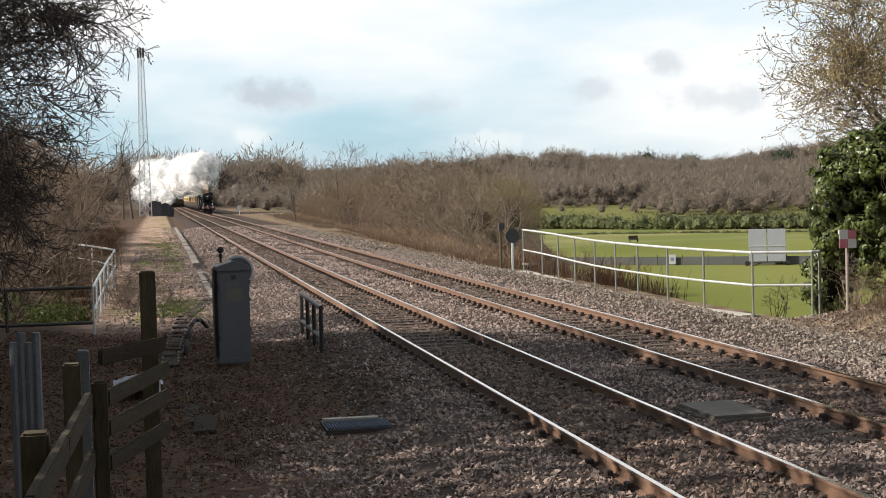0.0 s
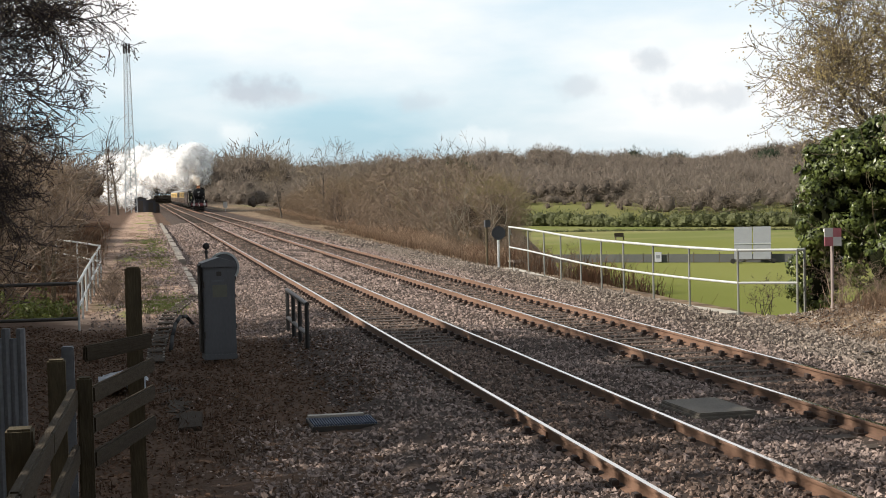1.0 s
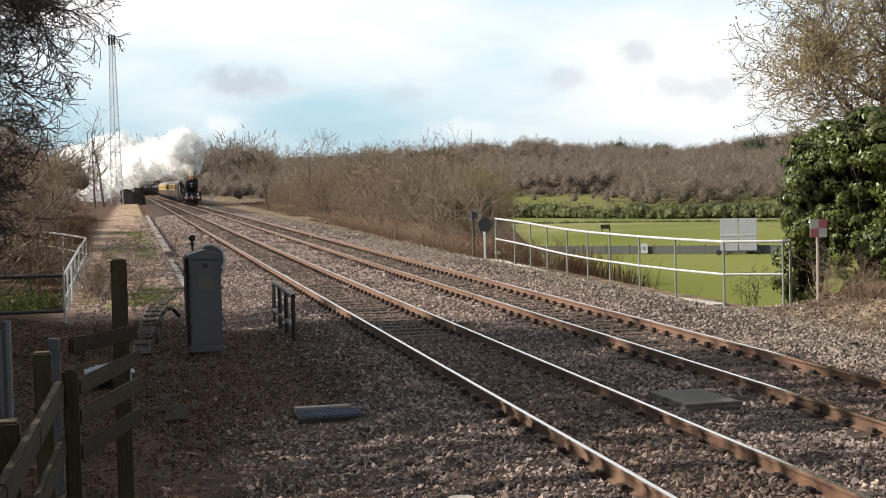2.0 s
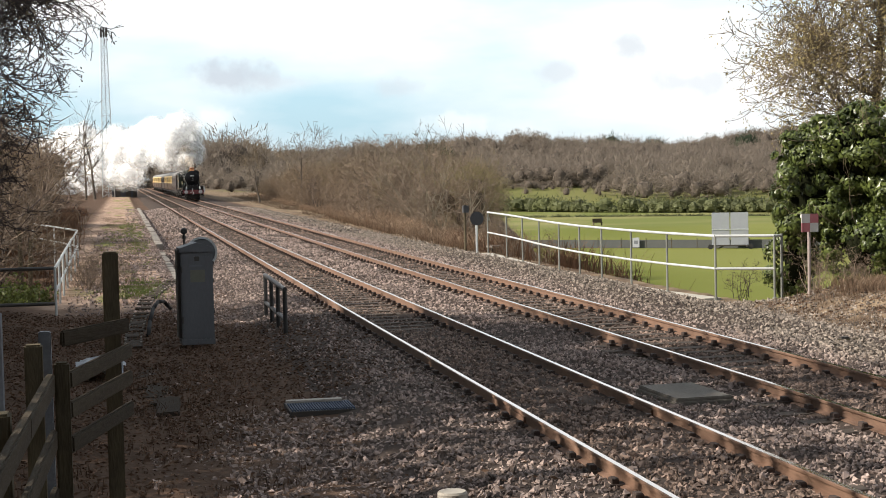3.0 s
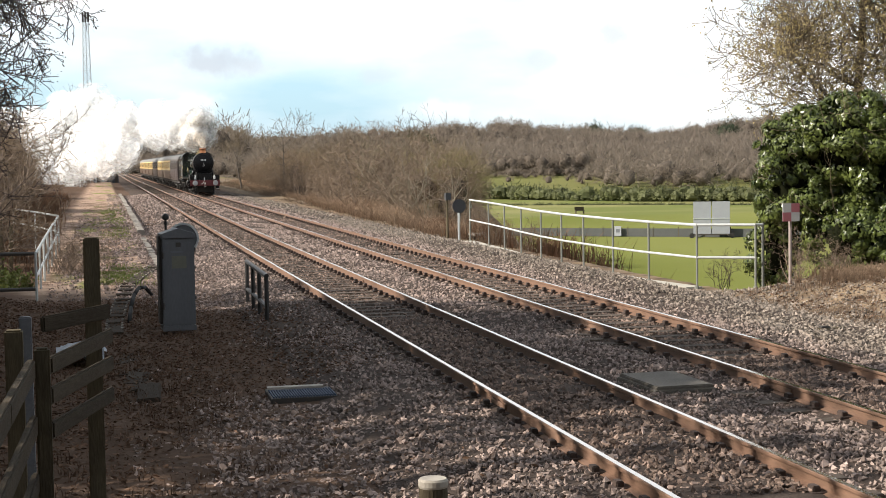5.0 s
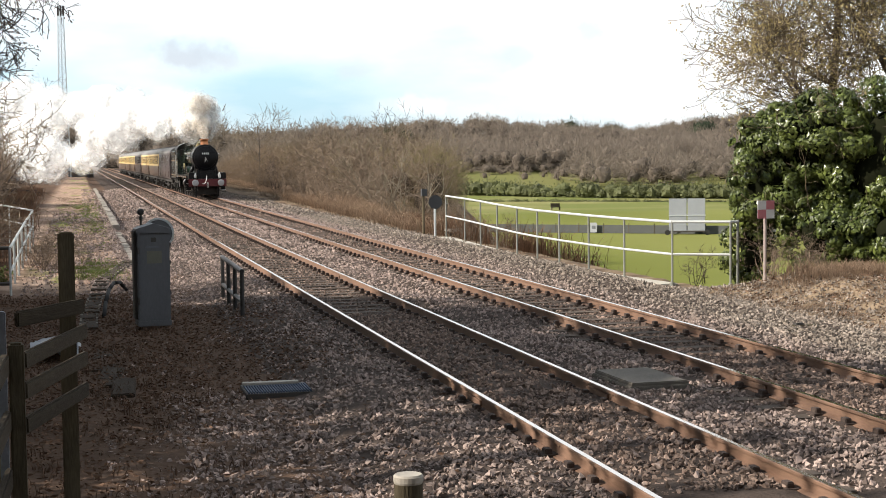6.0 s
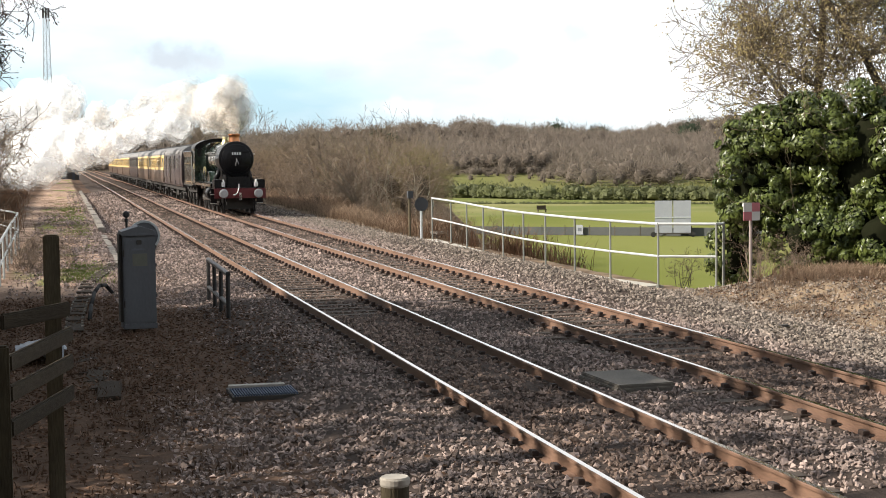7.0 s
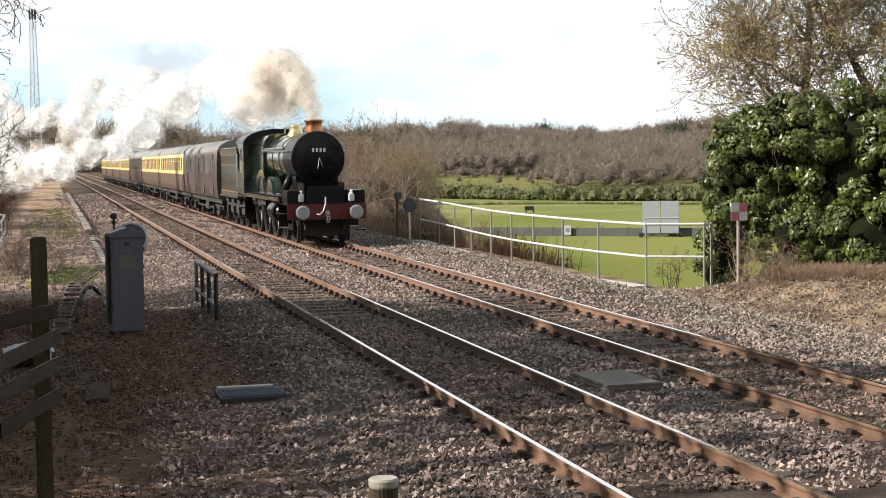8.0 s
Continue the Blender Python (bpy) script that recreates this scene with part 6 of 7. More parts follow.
def build_green_shrub():
    """Leafy evergreen bushes in the cutting of the lane."""
    rng = np.random.default_rng(19)
    for x, y, w, h in ((-2.7, 38.6, 0.9, 1.9), (-3.6, 41.5, 1.0, 2.0), (-2.5, 42.5, 0.7, 1.7)):
        t = thing("green_shrub", "low leafy yellow-green shrub below the railing", "shrub", (x, y, height(x, y) - 0.1))
        part("stem", tube((0, 0, 0), (0, 0, h * 0.6), 0.05, 0.03, 6), M_BARK, t)
        n = 2600
        u = rng.normal(size=(n, 3))
        u /= np.linalg.norm(u, axis=1, keepdims=True)
        k = np.array([1 + 0.5 * noise.noise(Vector(v * 2.5) + Vector((x, y, 0))) for v in u])[:, None]
        p = u * k * rng.uniform(0.5, 1.0, (n, 1)) ** 0.5 * np.array([w, w, h * 0.5]) + np.array([0, 0, h * 0.52])
        raw("foliage", *shards(p, 0.055, rng), M_SHRUB, t)


def build_thicket():
    """Bare bushes along both sides of the line: a few shapes, each bush a thing of its own."""
    kinds = [shrub(40 + i, "bare brown bush of many thin stems", 3.6, 9, M_TWIG_WARM, M_TWIG_WARM, 3, 0.010, (3, 4, 3), M_SCRUB, 0.10, 2) for i in range(3)]
    kinds += [shrub(50 + i, "bare grey-brown bush, sparse and upright", 3.8, 7, M_BARK, M_TWIG, 3, 0.010, (3, 4, 3), M_SCRUB, 0.09, 1) for i in range(2)]
    kinds += [shrub(55 + i, "bare brown bush far along the line", 3.6, 8, M_TWIG_WARM, M_TWIG_WARM, 2, 0.018, (5, 5), M_SCRUB, 0.17, 7) for i in range(2)]
    rng = random.Random(6)
    spots = []
    for x, y, s in ((-4.6, 36.5, 0.8), (-5.6, 40.5, 1.2), (-4.8, 44.5, 0.8), (-6.2, 48.0, 1.3), (-4.9, 52, 0.9), (-5.4, 56, 1.2), (-7.6, 44, 1.6), (-7.8, 53, 1.7), (-6.4, 38, 1.5), (-6.8, 50, 1.4), (-5.2, 60, 1.0), (-6.5, 65, 1.2), (-5.0, 69, 0.9), (-7.2, 74, 1.3)):
        spots.append((x, y, s))
    for x, y, s in ((-1.0, 40.4, 0.2), (-0.85, 41.6, 0.24), (-1.1, 43.0, 0.2), (15.0, 31.0, 0.22), (13.9, 32.6, 0.20), (15.6, 30.2, 0.18), (14.0, 56.5, 0.3), (14.4, 58.5, 0.36), (14.0, 60.5, 0.34), (15.2, 62.0, 0.4), (14.6, 64.5, 0.36), (13.7, 52.0, 0.22), (13.6, 47.5, 0.2)):
        spots.append((x, y, s))
    for y in np.arange(66, 225, 6.0):  # right-hand side
        for k in range(2):
            x = 14.6 + k * 4.2 + 0.045 * (y - 66) + rng.uniform(-1, 1)
            if x > 0.232 * y:
                continue
            spots.append((x + 1.5 * float(step(95, 66, y)), y + rng.uniform(-1.6, 1.6), rng.uniform(0.8, 1.15) * (0.55 + 0.22 * k) * (0.72 + 0.40 * float(step(60, 100, y)))))
    for y in np.arange(62, 245, 7.0):  # left-hand side
        for k in range(2):
            spots.append((-1.9 - k * 3.6 - 0.045 * y + rng.uniform(-1, 0.5), y + rng.uniform(-2, 2), rng.uniform(0.75, 1.15) * (0.8 + 0.35 * k)))
    for i, (x, y, s) in enumerate(spots):
        z = height(x, y) - 0.1
        src = kinds[rng.choice((0, 1, 2, 0, 1, 2, 3, 4))] if y < 135 else kinds[rng.choice((5, 6))]
        o = copy_thing(src, pose(x, y, z, 0, 0, rng.uniform(0, 360)))
        o.scale = (s * rng.uniform(0.9, 1.2), s * rng.uniform(0.9, 1.2), s)
    for src in kinds:
        for o in (*src.children_recursive, src):
            bpy.data.objects.remove(o)
    for seed, at, h in ((141, (16.6, 84, 0), 4.3), (142, (17.4, 80, 0), 4.0), (143, (19.0, 104, 0), 4.3)):
        rng2 = np.random.default_rng(seed)
        segs, tips = [], []
        for k in range(7):
            a = 2 * np.pi * k / 7 + rng2.uniform(-0.3, 0.3)
            d = np.array([0.75 * math.cos(a), 0.4 * math.sin(a), 1.0])
            grow(rng2, segs, tips, (0.25 * math.cos(a), 0.25 * math.sin(a), 0), d / np.linalg.norm(d), h * rng2.uniform(0.65, 0.95), 0.075 * rng2.uniform(0.7, 1.2), 1, 4, 0.22, (4, 5, 4, 3), 0.52, 0.06, 0.75)
        plant("bare_tree", "many-stemmed bare tree with pale lichened limbs", "tree", (at[0], at[1], height(at[0], at[1]) - 0.1), segs, tips, M_LICHEN, M_TWIG_WARM, None, rng=rng2, cut=2, thin=0.008)
    for seed, at, h in ((71, (17.5, 150, 0), 6.0), (72, (15.8, 178, 0), 6.5), (73, (-4.0, 232, 0), 14.0), (74, (-5.2, 226, 0), 11.5), (75, (21.5, 106, 0), 4.6), (76, (18.2, 112, 0), 4.8)):
        build_tree(seed, (at[0], at[1], height(at[0], at[1]) - 0.1), h, 0.014 * h + 0.05, "bare pale-stemmed tree above the thicket", M_BARK, M_TWIG_PALE if h < 8 else M_TWIG, None, top=3 if h < 8 else 2, kids=(4, 5, 4) if h < 8 else (3, 3), clear=0.3 if h < 8 else 0.2, thin=0.009 + 0.0006 * h, lift=0.3 if h > 8 else 0.1, spread=0.7, reach=0.42 if h < 8 else 0.26)


def lump():
    """A unit ball of 54 four-cornered faces."""
    v, f = [], []
    for ax in range(3):
        for s in (-1, 1):
            n0 = len(v)
            for i in range(4):
                for j in range(4):
                    q = [0, 0, 0]
                    q[ax], q[(ax + 1) % 3], q[(ax + 2) % 3] = s, math.tan((i / 1.5 - 1) * math.pi / 4), s * math.tan((j / 1.5 - 1) * math.pi / 4)
                    v.append(q)
            f += [(n0 + i * 4 + j, n0 + i * 4 + 4 + j, n0 + i * 4 + 5 + j, n0 + i * 4 + 1 + j) for i in range(3) for j in range(3)]
    v = np.array(v, float)
    v, at = np.unique(np.round(v / np.linalg.norm(v, axis=1, keepdims=True), 5), axis=0, return_inverse=True)
    return v, np.reshape(at, -1)[np.array(f)]


LUMP_V, LUMP_F = lump()


def skirt(u):
    """A dome that comes down to the ground on all sides."""
    out = np.array(u)
    low = np.minimum(out[:, 2:3], 0)
    out[:, :2] *= 0.94 / np.sqrt(np.maximum(1 - low[:, 0:1] ** 2, 0.22)) * (1 - 0.25 * low ** 2)
    return out


def far_wood(name, label, spots, material, seed, per=150, twig=0.17, wide=0.035, core=0.78, core_material=None, inner=0.55, round_=0.42, loose=0.6):
    """Trees or bushes in the distance, one mass: each crown a solid lump under a coat of thin shoots."""
    rng = np.random.default_rng(seed)
    vs, fs, n0 = [], [], 0
    cv, cf, c0 = [], [], 0
    for x, y, h in spots:
        z = height(x, y) - 0.3
        size = np.array([h * round_ * rng.uniform(0.85, 1.25), h * round_ * rng.uniform(0.85, 1.25), h * 0.50])
        mid = np.array([x, y, z + h * 0.48])
        wave, phase = rng.normal(0, 3.2, (3, 3)), rng.uniform(0, 6.3, 3)

        def swell(u):
            return 1 + 0.13 * np.sin(u @ wave + phase).sum(1, keepdims=True)

        u = rng.normal(size=(per, 3))
        u[:, 2] = np.where(u[:, 2] < -0.4, rng.uniform(-1.0, 0.6, per), u[:, 2])
        u /= np.linalg.norm(u, axis=1, keepdims=True)
        p = mid + skirt(u) * size * swell(u) * rng.uniform(inner, 0.96, (per, 1))
        d = u + np.array([0, 0, 0.55]) + rng.normal(0, loose, (per, 3))
        d /= np.linalg.norm(d, axis=1, keepdims=True)
        q = p + d * (h * twig * rng.uniform(0.35, 1.25, (per, 1)))
        side = np.cross(d, rng.normal(size=(per, 3)))
        side /= np.maximum(np.linalg.norm(side, axis=1, keepdims=True), 1e-6)
        side *= h * twig * wide * rng.uniform(0.6, 1.4, (per, 1))
        vs.append(np.stack([p - side, p + side, q + side * 0.25, q - side * 0.25], 1).reshape(-1, 3))
        fs.append(np.arange(4 * per).reshape(per, 4) + n0)
        n0 += 4 * per
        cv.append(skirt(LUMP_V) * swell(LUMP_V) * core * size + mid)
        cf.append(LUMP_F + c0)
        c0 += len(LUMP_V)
    if core_material is None:
        fs += [f + n0 for f in cf]
        vs += cv
    ob = raw(name, np.concatenate(vs), np.concatenate(fs), material)
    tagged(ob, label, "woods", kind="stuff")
    # a darker lump paints the shade inside each crown
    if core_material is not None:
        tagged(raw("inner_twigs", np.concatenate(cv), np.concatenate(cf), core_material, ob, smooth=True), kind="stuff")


def build_woods():
    rng = random.Random(12)
    hill = []
    for _ in range(1150):
        y = 440 + 230 * rng.random() ** 0.85
        x = rng.uniform(0.02 * y, 0.52 * y)
        hill.append((x, y, rng.choice((rng.uniform(5, 7.5), rng.uniform(6, 9), rng.uniform(7, 10)))))
    for _ in range(300):
        y = rng.uniform(384, 440)
        hill.append((rng.uniform(0.10 * y, 0.55 * y), y, rng.uniform(5, 9)))
    for _ in range(200):  # low growth along the edge of the wood
        y = rng.uniform(374, 388)
        hill.append((rng.uniform(0.10 * y, 0.55 * y), y, rng.uniform(1.6, 3.8)))
    crest = []
    for _ in range(330):
        y = rng.uniform(668, 735)
        crest.append((rng.uniform(0.02 * y, 0.52 * y), y, rng.choice((rng.uniform(5, 7), rng.uniform(6, 9)))))
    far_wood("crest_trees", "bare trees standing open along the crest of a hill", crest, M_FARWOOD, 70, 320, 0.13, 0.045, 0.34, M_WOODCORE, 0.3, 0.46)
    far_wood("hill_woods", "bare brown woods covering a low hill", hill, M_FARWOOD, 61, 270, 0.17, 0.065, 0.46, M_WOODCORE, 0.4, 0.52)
    ever = [(x + rng.uniform(-4, 4), y + rng.uniform(-3, 3), rng.uniform(8, 12)) for x, y in ((232, 640), (262, 610), (268, 612), (212, 640), (284, 615), (118, 560)) for _ in range(3)]
    far_wood("evergreen_clumps", "dark evergreen trees among bare woods", ever, M_FARGREEN, 62, 300, 0.12, 0.09, 0.6)
    line = []
    for _ in range(260):
        y = rng.uniform(250, 520)
        x = rng.uniform(17, 60) if rng.random() < 0.5 else rng.uniform(-70, -9)
        if x > 0 and y < 300:
            x = min(x, 34)
        line.append((x, y, rng.uniform(7, 12) if x < 0 else rng.uniform(3.6, 5.8)))
    for _ in range(160):
        line.append((rng.uniform(-120, 120), rng.uniform(600, 680), rng.uniform(9, 13)))
    for _ in range(60):
        line.append((rng.uniform(-16, 22), rng.uniform(565, 600), rng.uniform(9, 14)))
    for _ in range(80):
        line.append((rng.uniform(-14, 48), rng.uniform(500, 560), rng.uniform(13, 19)))
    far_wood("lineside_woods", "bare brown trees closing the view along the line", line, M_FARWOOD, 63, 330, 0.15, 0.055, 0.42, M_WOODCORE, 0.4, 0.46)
    left = [(rng.uniform(-0.13, -0.042), rng.uniform(64, 230), rng.uniform(4.5, 7.5)) for _ in range(190)]
    left = [(-2.8 + x * y, y, h) for x, y, h in left]
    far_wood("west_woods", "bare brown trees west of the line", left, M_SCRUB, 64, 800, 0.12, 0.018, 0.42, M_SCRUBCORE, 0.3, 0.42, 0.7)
    # the scrub east of the line: rounded bushes of many heights, brown and olive
    brown, olive = [], []
    for _ in range(190):
        y = rng.uniform(84, 250)
        x = min(rng.uniform(16.5, 31) + 0.03 * (y - 66), 0.232 * y)
        h = rng.choice((rng.uniform(2.2, 3.6), rng.uniform(3.4, 4.8), rng.uniform(4.2, 5.6)))
        if x < 19 + 0.03 * (y - 66):
            h = min(h, rng.uniform(2.0, 3.8))
        (olive if rng.random() < 0.4 else brown).append((x, y, h))
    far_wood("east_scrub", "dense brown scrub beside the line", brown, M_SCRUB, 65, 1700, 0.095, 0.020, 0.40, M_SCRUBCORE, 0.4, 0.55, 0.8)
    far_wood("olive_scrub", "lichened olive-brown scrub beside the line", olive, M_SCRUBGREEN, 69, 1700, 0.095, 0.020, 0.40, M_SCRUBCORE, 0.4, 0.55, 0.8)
    hedge = []
    for _ in range(760):
        x = 62 + 118 * rng.random()
        hedge.append((x, float(np.interp(x, [62, 80, 95, 112, 180], [322, 292, 264, 247, 205])) + rng.uniform(-2, 2), rng.choice((rng.uniform(1.6, 2.6), rng.uniform(2.0, 3.8)))))
    far_wood("field_hedge", "green hedge across the far side of the field", hedge, M_HEDGE, 66, 90, 0.16, 0.15, 0.6, None, 0.55, 0.6)
    rough = [(60 + 62 * u, float(np.interp(60 + 62 * u, [60, 85, 105, 122], [262, 246, 228, 214])) + rng.uniform(-0.6, 0.6), rng.uniform(0.5, 0.8)) for u in [rng.random() for _ in range(420)]]
    far_wood("ditch_growth", "low dark rough growth along a ditch", rough, M_HEDGE, 68, 30, 0.4, 0.10, 0.4, None, 0.4, 0.9)
    islands = [(rng.uniform(90, 150), rng.uniform(335, 430), rng.uniform(2, 5)) for _ in range(40)]
    for _ in range(260):
        y = rng.uniform(300, 440)
        islands.append((y * rng.uniform(0.335, 0.60), y, rng.uniform(5, 10)))
    far_wood("pasture_bushes", "bushes scattered in far pasture", islands, M_FARWOOD, 67, 280, 0.16, 0.06, 0.42, M_WOODCORE, 0.5, 0.46)


def tufts(name, label, spots, material, seed, blades, h, r, w=0.012):
    """Clumps of dry blades as one mass."""
    rng = np.random.default_rng(seed)
    segs = []
    for x, y, s in spots:
        z = height(x, y) - 0.03
        for _ in range(blades):
            a = rng.uniform(0, 2 * np.pi)
            o = rng.uniform(0, r) * s
            px, py = x + o * math.cos(a), y + o * math.sin(a)
            hh = h * s * rng.uniform(0.5, 1.0)
            k = rng.normal(0, 0.25, 2)
            m = (px + k[0] * hh * 0.4, py + k[1] * hh * 0.4, z + hh * 0.6)
            segs.append((px, py, z, *m, w, w * 0.8))
            segs.append((*m, px + k[0] * hh * 1.1, py + k[1] * hh * 1.1, z + hh * rng.uniform(0.75, 1.0), w * 0.8, w * 0.2))
    v, f = prisms(segs, 3)
    ob = raw(name, v, f, material)
    tagged(ob, label, "undergrowth", kind="stuff")


def build_undergrowth():
    rng = random.Random(77)
    tufts("dead_reeds", "tall dead straw-coloured reeds and grass", [(rng.uniform(12.9, 16.5) + 0.03 * max(0, y - 60), y, rng.uniform(0.7, 1.3)) for y in [rng.uniform(55, 105) for _ in range(520)]], M_VERGE, 81, 26, 0.75, 0.7, 0.010)
    tufts("slope_stalks", "bare brown stalks on the slope behind the handrail", [(rng.uniform(13.4, 16.5), rng.uniform(42, 64), rng.uniform(0.7, 1.5)) for _ in range(190)], M_BRACKEN, 86, 16, 0.9, 0.5, 0.009)
    tufts("bank_grass", "dry straw-coloured grass on the bank", [(rng.uniform(13.2, 19.5), rng.uniform(22, 30.5), rng.uniform(0.5, 1.2)) for _ in range(520)], M_VERGE, 82, 22, 0.13, 0.6, 0.005)
    tufts("dead_stems", "heap of fallen dead stems under the ivy", [(rng.gauss(16.6, 0.9), rng.gauss(28.9, 0.6), rng.uniform(0.5, 1.2)) for _ in range(190)], M_VERGE, 87, 26, 0.32, 0.9, 0.006)
    tufts("bracken", "dead brown bracken and bramble", [(rng.uniform(-7, -1.2) - 0.016 * y, y, rng.uniform(0.6, 1.3)) for y in [rng.uniform(54, 140) for _ in range(520)]], M_BRACKEN, 83, 20, 0.8, 0.6, 0.014)
    tufts("platform_grass", "tufts of green grass on the old platform", [(x, y, rng.uniform(0.5, 1.1)) for x, y in [rng.choice(((rng.gauss(0.45, 0.35), rng.gauss(39.5, 1.6)), (rng.gauss(0.6, 0.3), rng.gauss(66, 4)), (rng.gauss(0.3, 0.5), rng.gauss(88, 7)), (rng.uniform(-1, 1.2), rng.uniform(36, 110)))) for _ in range(300)]], M_GRASS, 84, 26, 0.17, 0.35, 0.006)
    tufts("verge_bracken", "dead bracken and grass along the foot of the scrub", [(13.2 + rng.uniform(0, 3.6) + 0.04 * (y - 66), y, rng.uniform(0.5, 1.3)) for y in [rng.uniform(84, 250) for _ in range(620)]], M_VERGE, 88, 18, 0.55, 0.8, 0.014)
    tufts("verge_straw", "pale flattened grass along the railway verge", [(12.6 + rng.uniform(0, 2.6) + 0.025 * max(0, y - 66), y, rng.uniform(0.5, 1.2)) for y in [rng.uniform(50, 250) for _ in range(700)]], M_STRAW, 89, 14, 0.24, 0.8, 0.012)
    tufts("platform_straw", "dry flattened grass and weeds on the old platform", [(rng.uniform(-1.4, 1.2), rng.uniform(34, 120), rng.uniform(0.4, 1.2)) for _ in range(420)], M_STRAW, 90, 14, 0.12, 0.5, 0.007)
    tufts("dead_stalks", "dead brown stalks and leaf litter", [(rng.uniform(-2.2, 1.6), rng.uniform(13, 33), rng.uniform(0.4, 1.0)) for _ in range(300)], M_LITTER, 85, 14, 0.2, 0.4, 0.005)


build_left_trees()
build_shade_hedge()
build_back_trees()
build_overhang()
build_west_hedge()
build_right_tree()
build_ivy()
build_green_shrub()
build_thicket()
build_woods()
build_undergrowth()
# ---- steam and smoke ----
def steam_material(name, colour, alpha, glow=0.35):
    m = bpy.data.materials.new(name)
    m.use_nodes = True
    n, l = m.node_tree.nodes, m.node_tree.links
    n.remove(n["Principled BSDF"])
    co = n.new("ShaderNodeTexCoord")
    t = n.new("ShaderNodeTexNoise")
    t.inputs["Scale"].default_value, t.inputs["Detail"].default_value = 1.8, 4.0
    l.new(co.outputs["Object"], t.inputs["Vector"])
    d, tr, clear = n.new("ShaderNodeBsdfDiffuse"), n.new("ShaderNodeBsdfTranslucent"), n.new("ShaderNodeBsdfTransparent")
    for s in (d, tr):
        s.inputs["Color"].default_value = (*colour, 1)
    a = n.new("ShaderNodeMixShader")
    a.inputs["Fac"].default_value = glow
    l.new(d.outputs["BSDF"], a.inputs[1])
    l.new(tr.outputs["BSDF"], a.inputs[2])
    r = n.new("ShaderNodeMapRange")
    r.inputs["From Min"].default_value, r.inputs["From Max"].default_value = 0.36, 0.62
    r.inputs["To Min"].default_value, r.inputs["To Max"].default_value = alpha * 0.3, min(1.0, alpha * 1.3)
    l.new(t.outputs["Fac"], r.inputs["Value"])
    x = n.new("ShaderNodeMixShader")
    l.new(r.outputs["Result"], x.inputs["Fac"])
    l.new(clear.outputs["BSDF"], x.inputs[1])
    l.new(a.outputs["Shader"], x.inputs[2])
    l.new(x.outputs["Shader"], n["Material Output"].inputs["Surface"])
    return m


M_STEAM = [steam_material("steam_dense", (0.97, 0.97, 0.97), 0.8, 0.5), steam_material("steam_soft", (0.97, 0.97, 0.97), 0.26, 0.5), steam_material("steam_wisp", (0.97, 0.97, 0.97), 0.11, 0.5)]
M_SMOKE = [steam_material("smoke_dense", (0.80, 0.72, 0.63), 0.25, 0.5), steam_material("smoke_soft", (0.84, 0.78, 0.70), 0.15, 0.5), steam_material("smoke_wisp", (0.82, 0.78, 0.73), 0.08)]
DRIFT = []


def puff_mesh(seed, r, mats, stretch=(1, 1, 1)):
    """A billowing lump with two thinner skins round it."""
    me = bpy.data.meshes.new("puff")
    bm = bmesh.new()
    for k, scale in enumerate((0.80, 1.0, 1.18)):
        res = bmesh.ops.create_icosphere(bm, subdivisions=4 if k == 0 else 3, radius=1.0)
        off = Vector((seed * 7.3, seed * 1.7, k * 0.35))
        for v in res["verts"]:
            u = v.co.normalized()
            b = 0.34 * abs(noise.noise(u * 1.5 + off)) + 0.22 * abs(noise.noise(u * 3.3 + off)) + 0.10 * abs(noise.noise(u * 7.5 + off)) + 0.05 * abs(noise.noise(u * 15 + off))
            v.co = Vector(u * (0.72 + 1.15 * b) * scale * r)
            v.co = Vector((v.co.x * stretch[0], v.co.y * stretch[1], v.co.z * stretch[2]))
        for f in {f for v in res["verts"] for f in v.link_faces}:
            f.material_index, f.smooth = k, True
    bm.to_mesh(me)
    bm.free()
    for m in mats:
        me.materials.append(m)
    return me


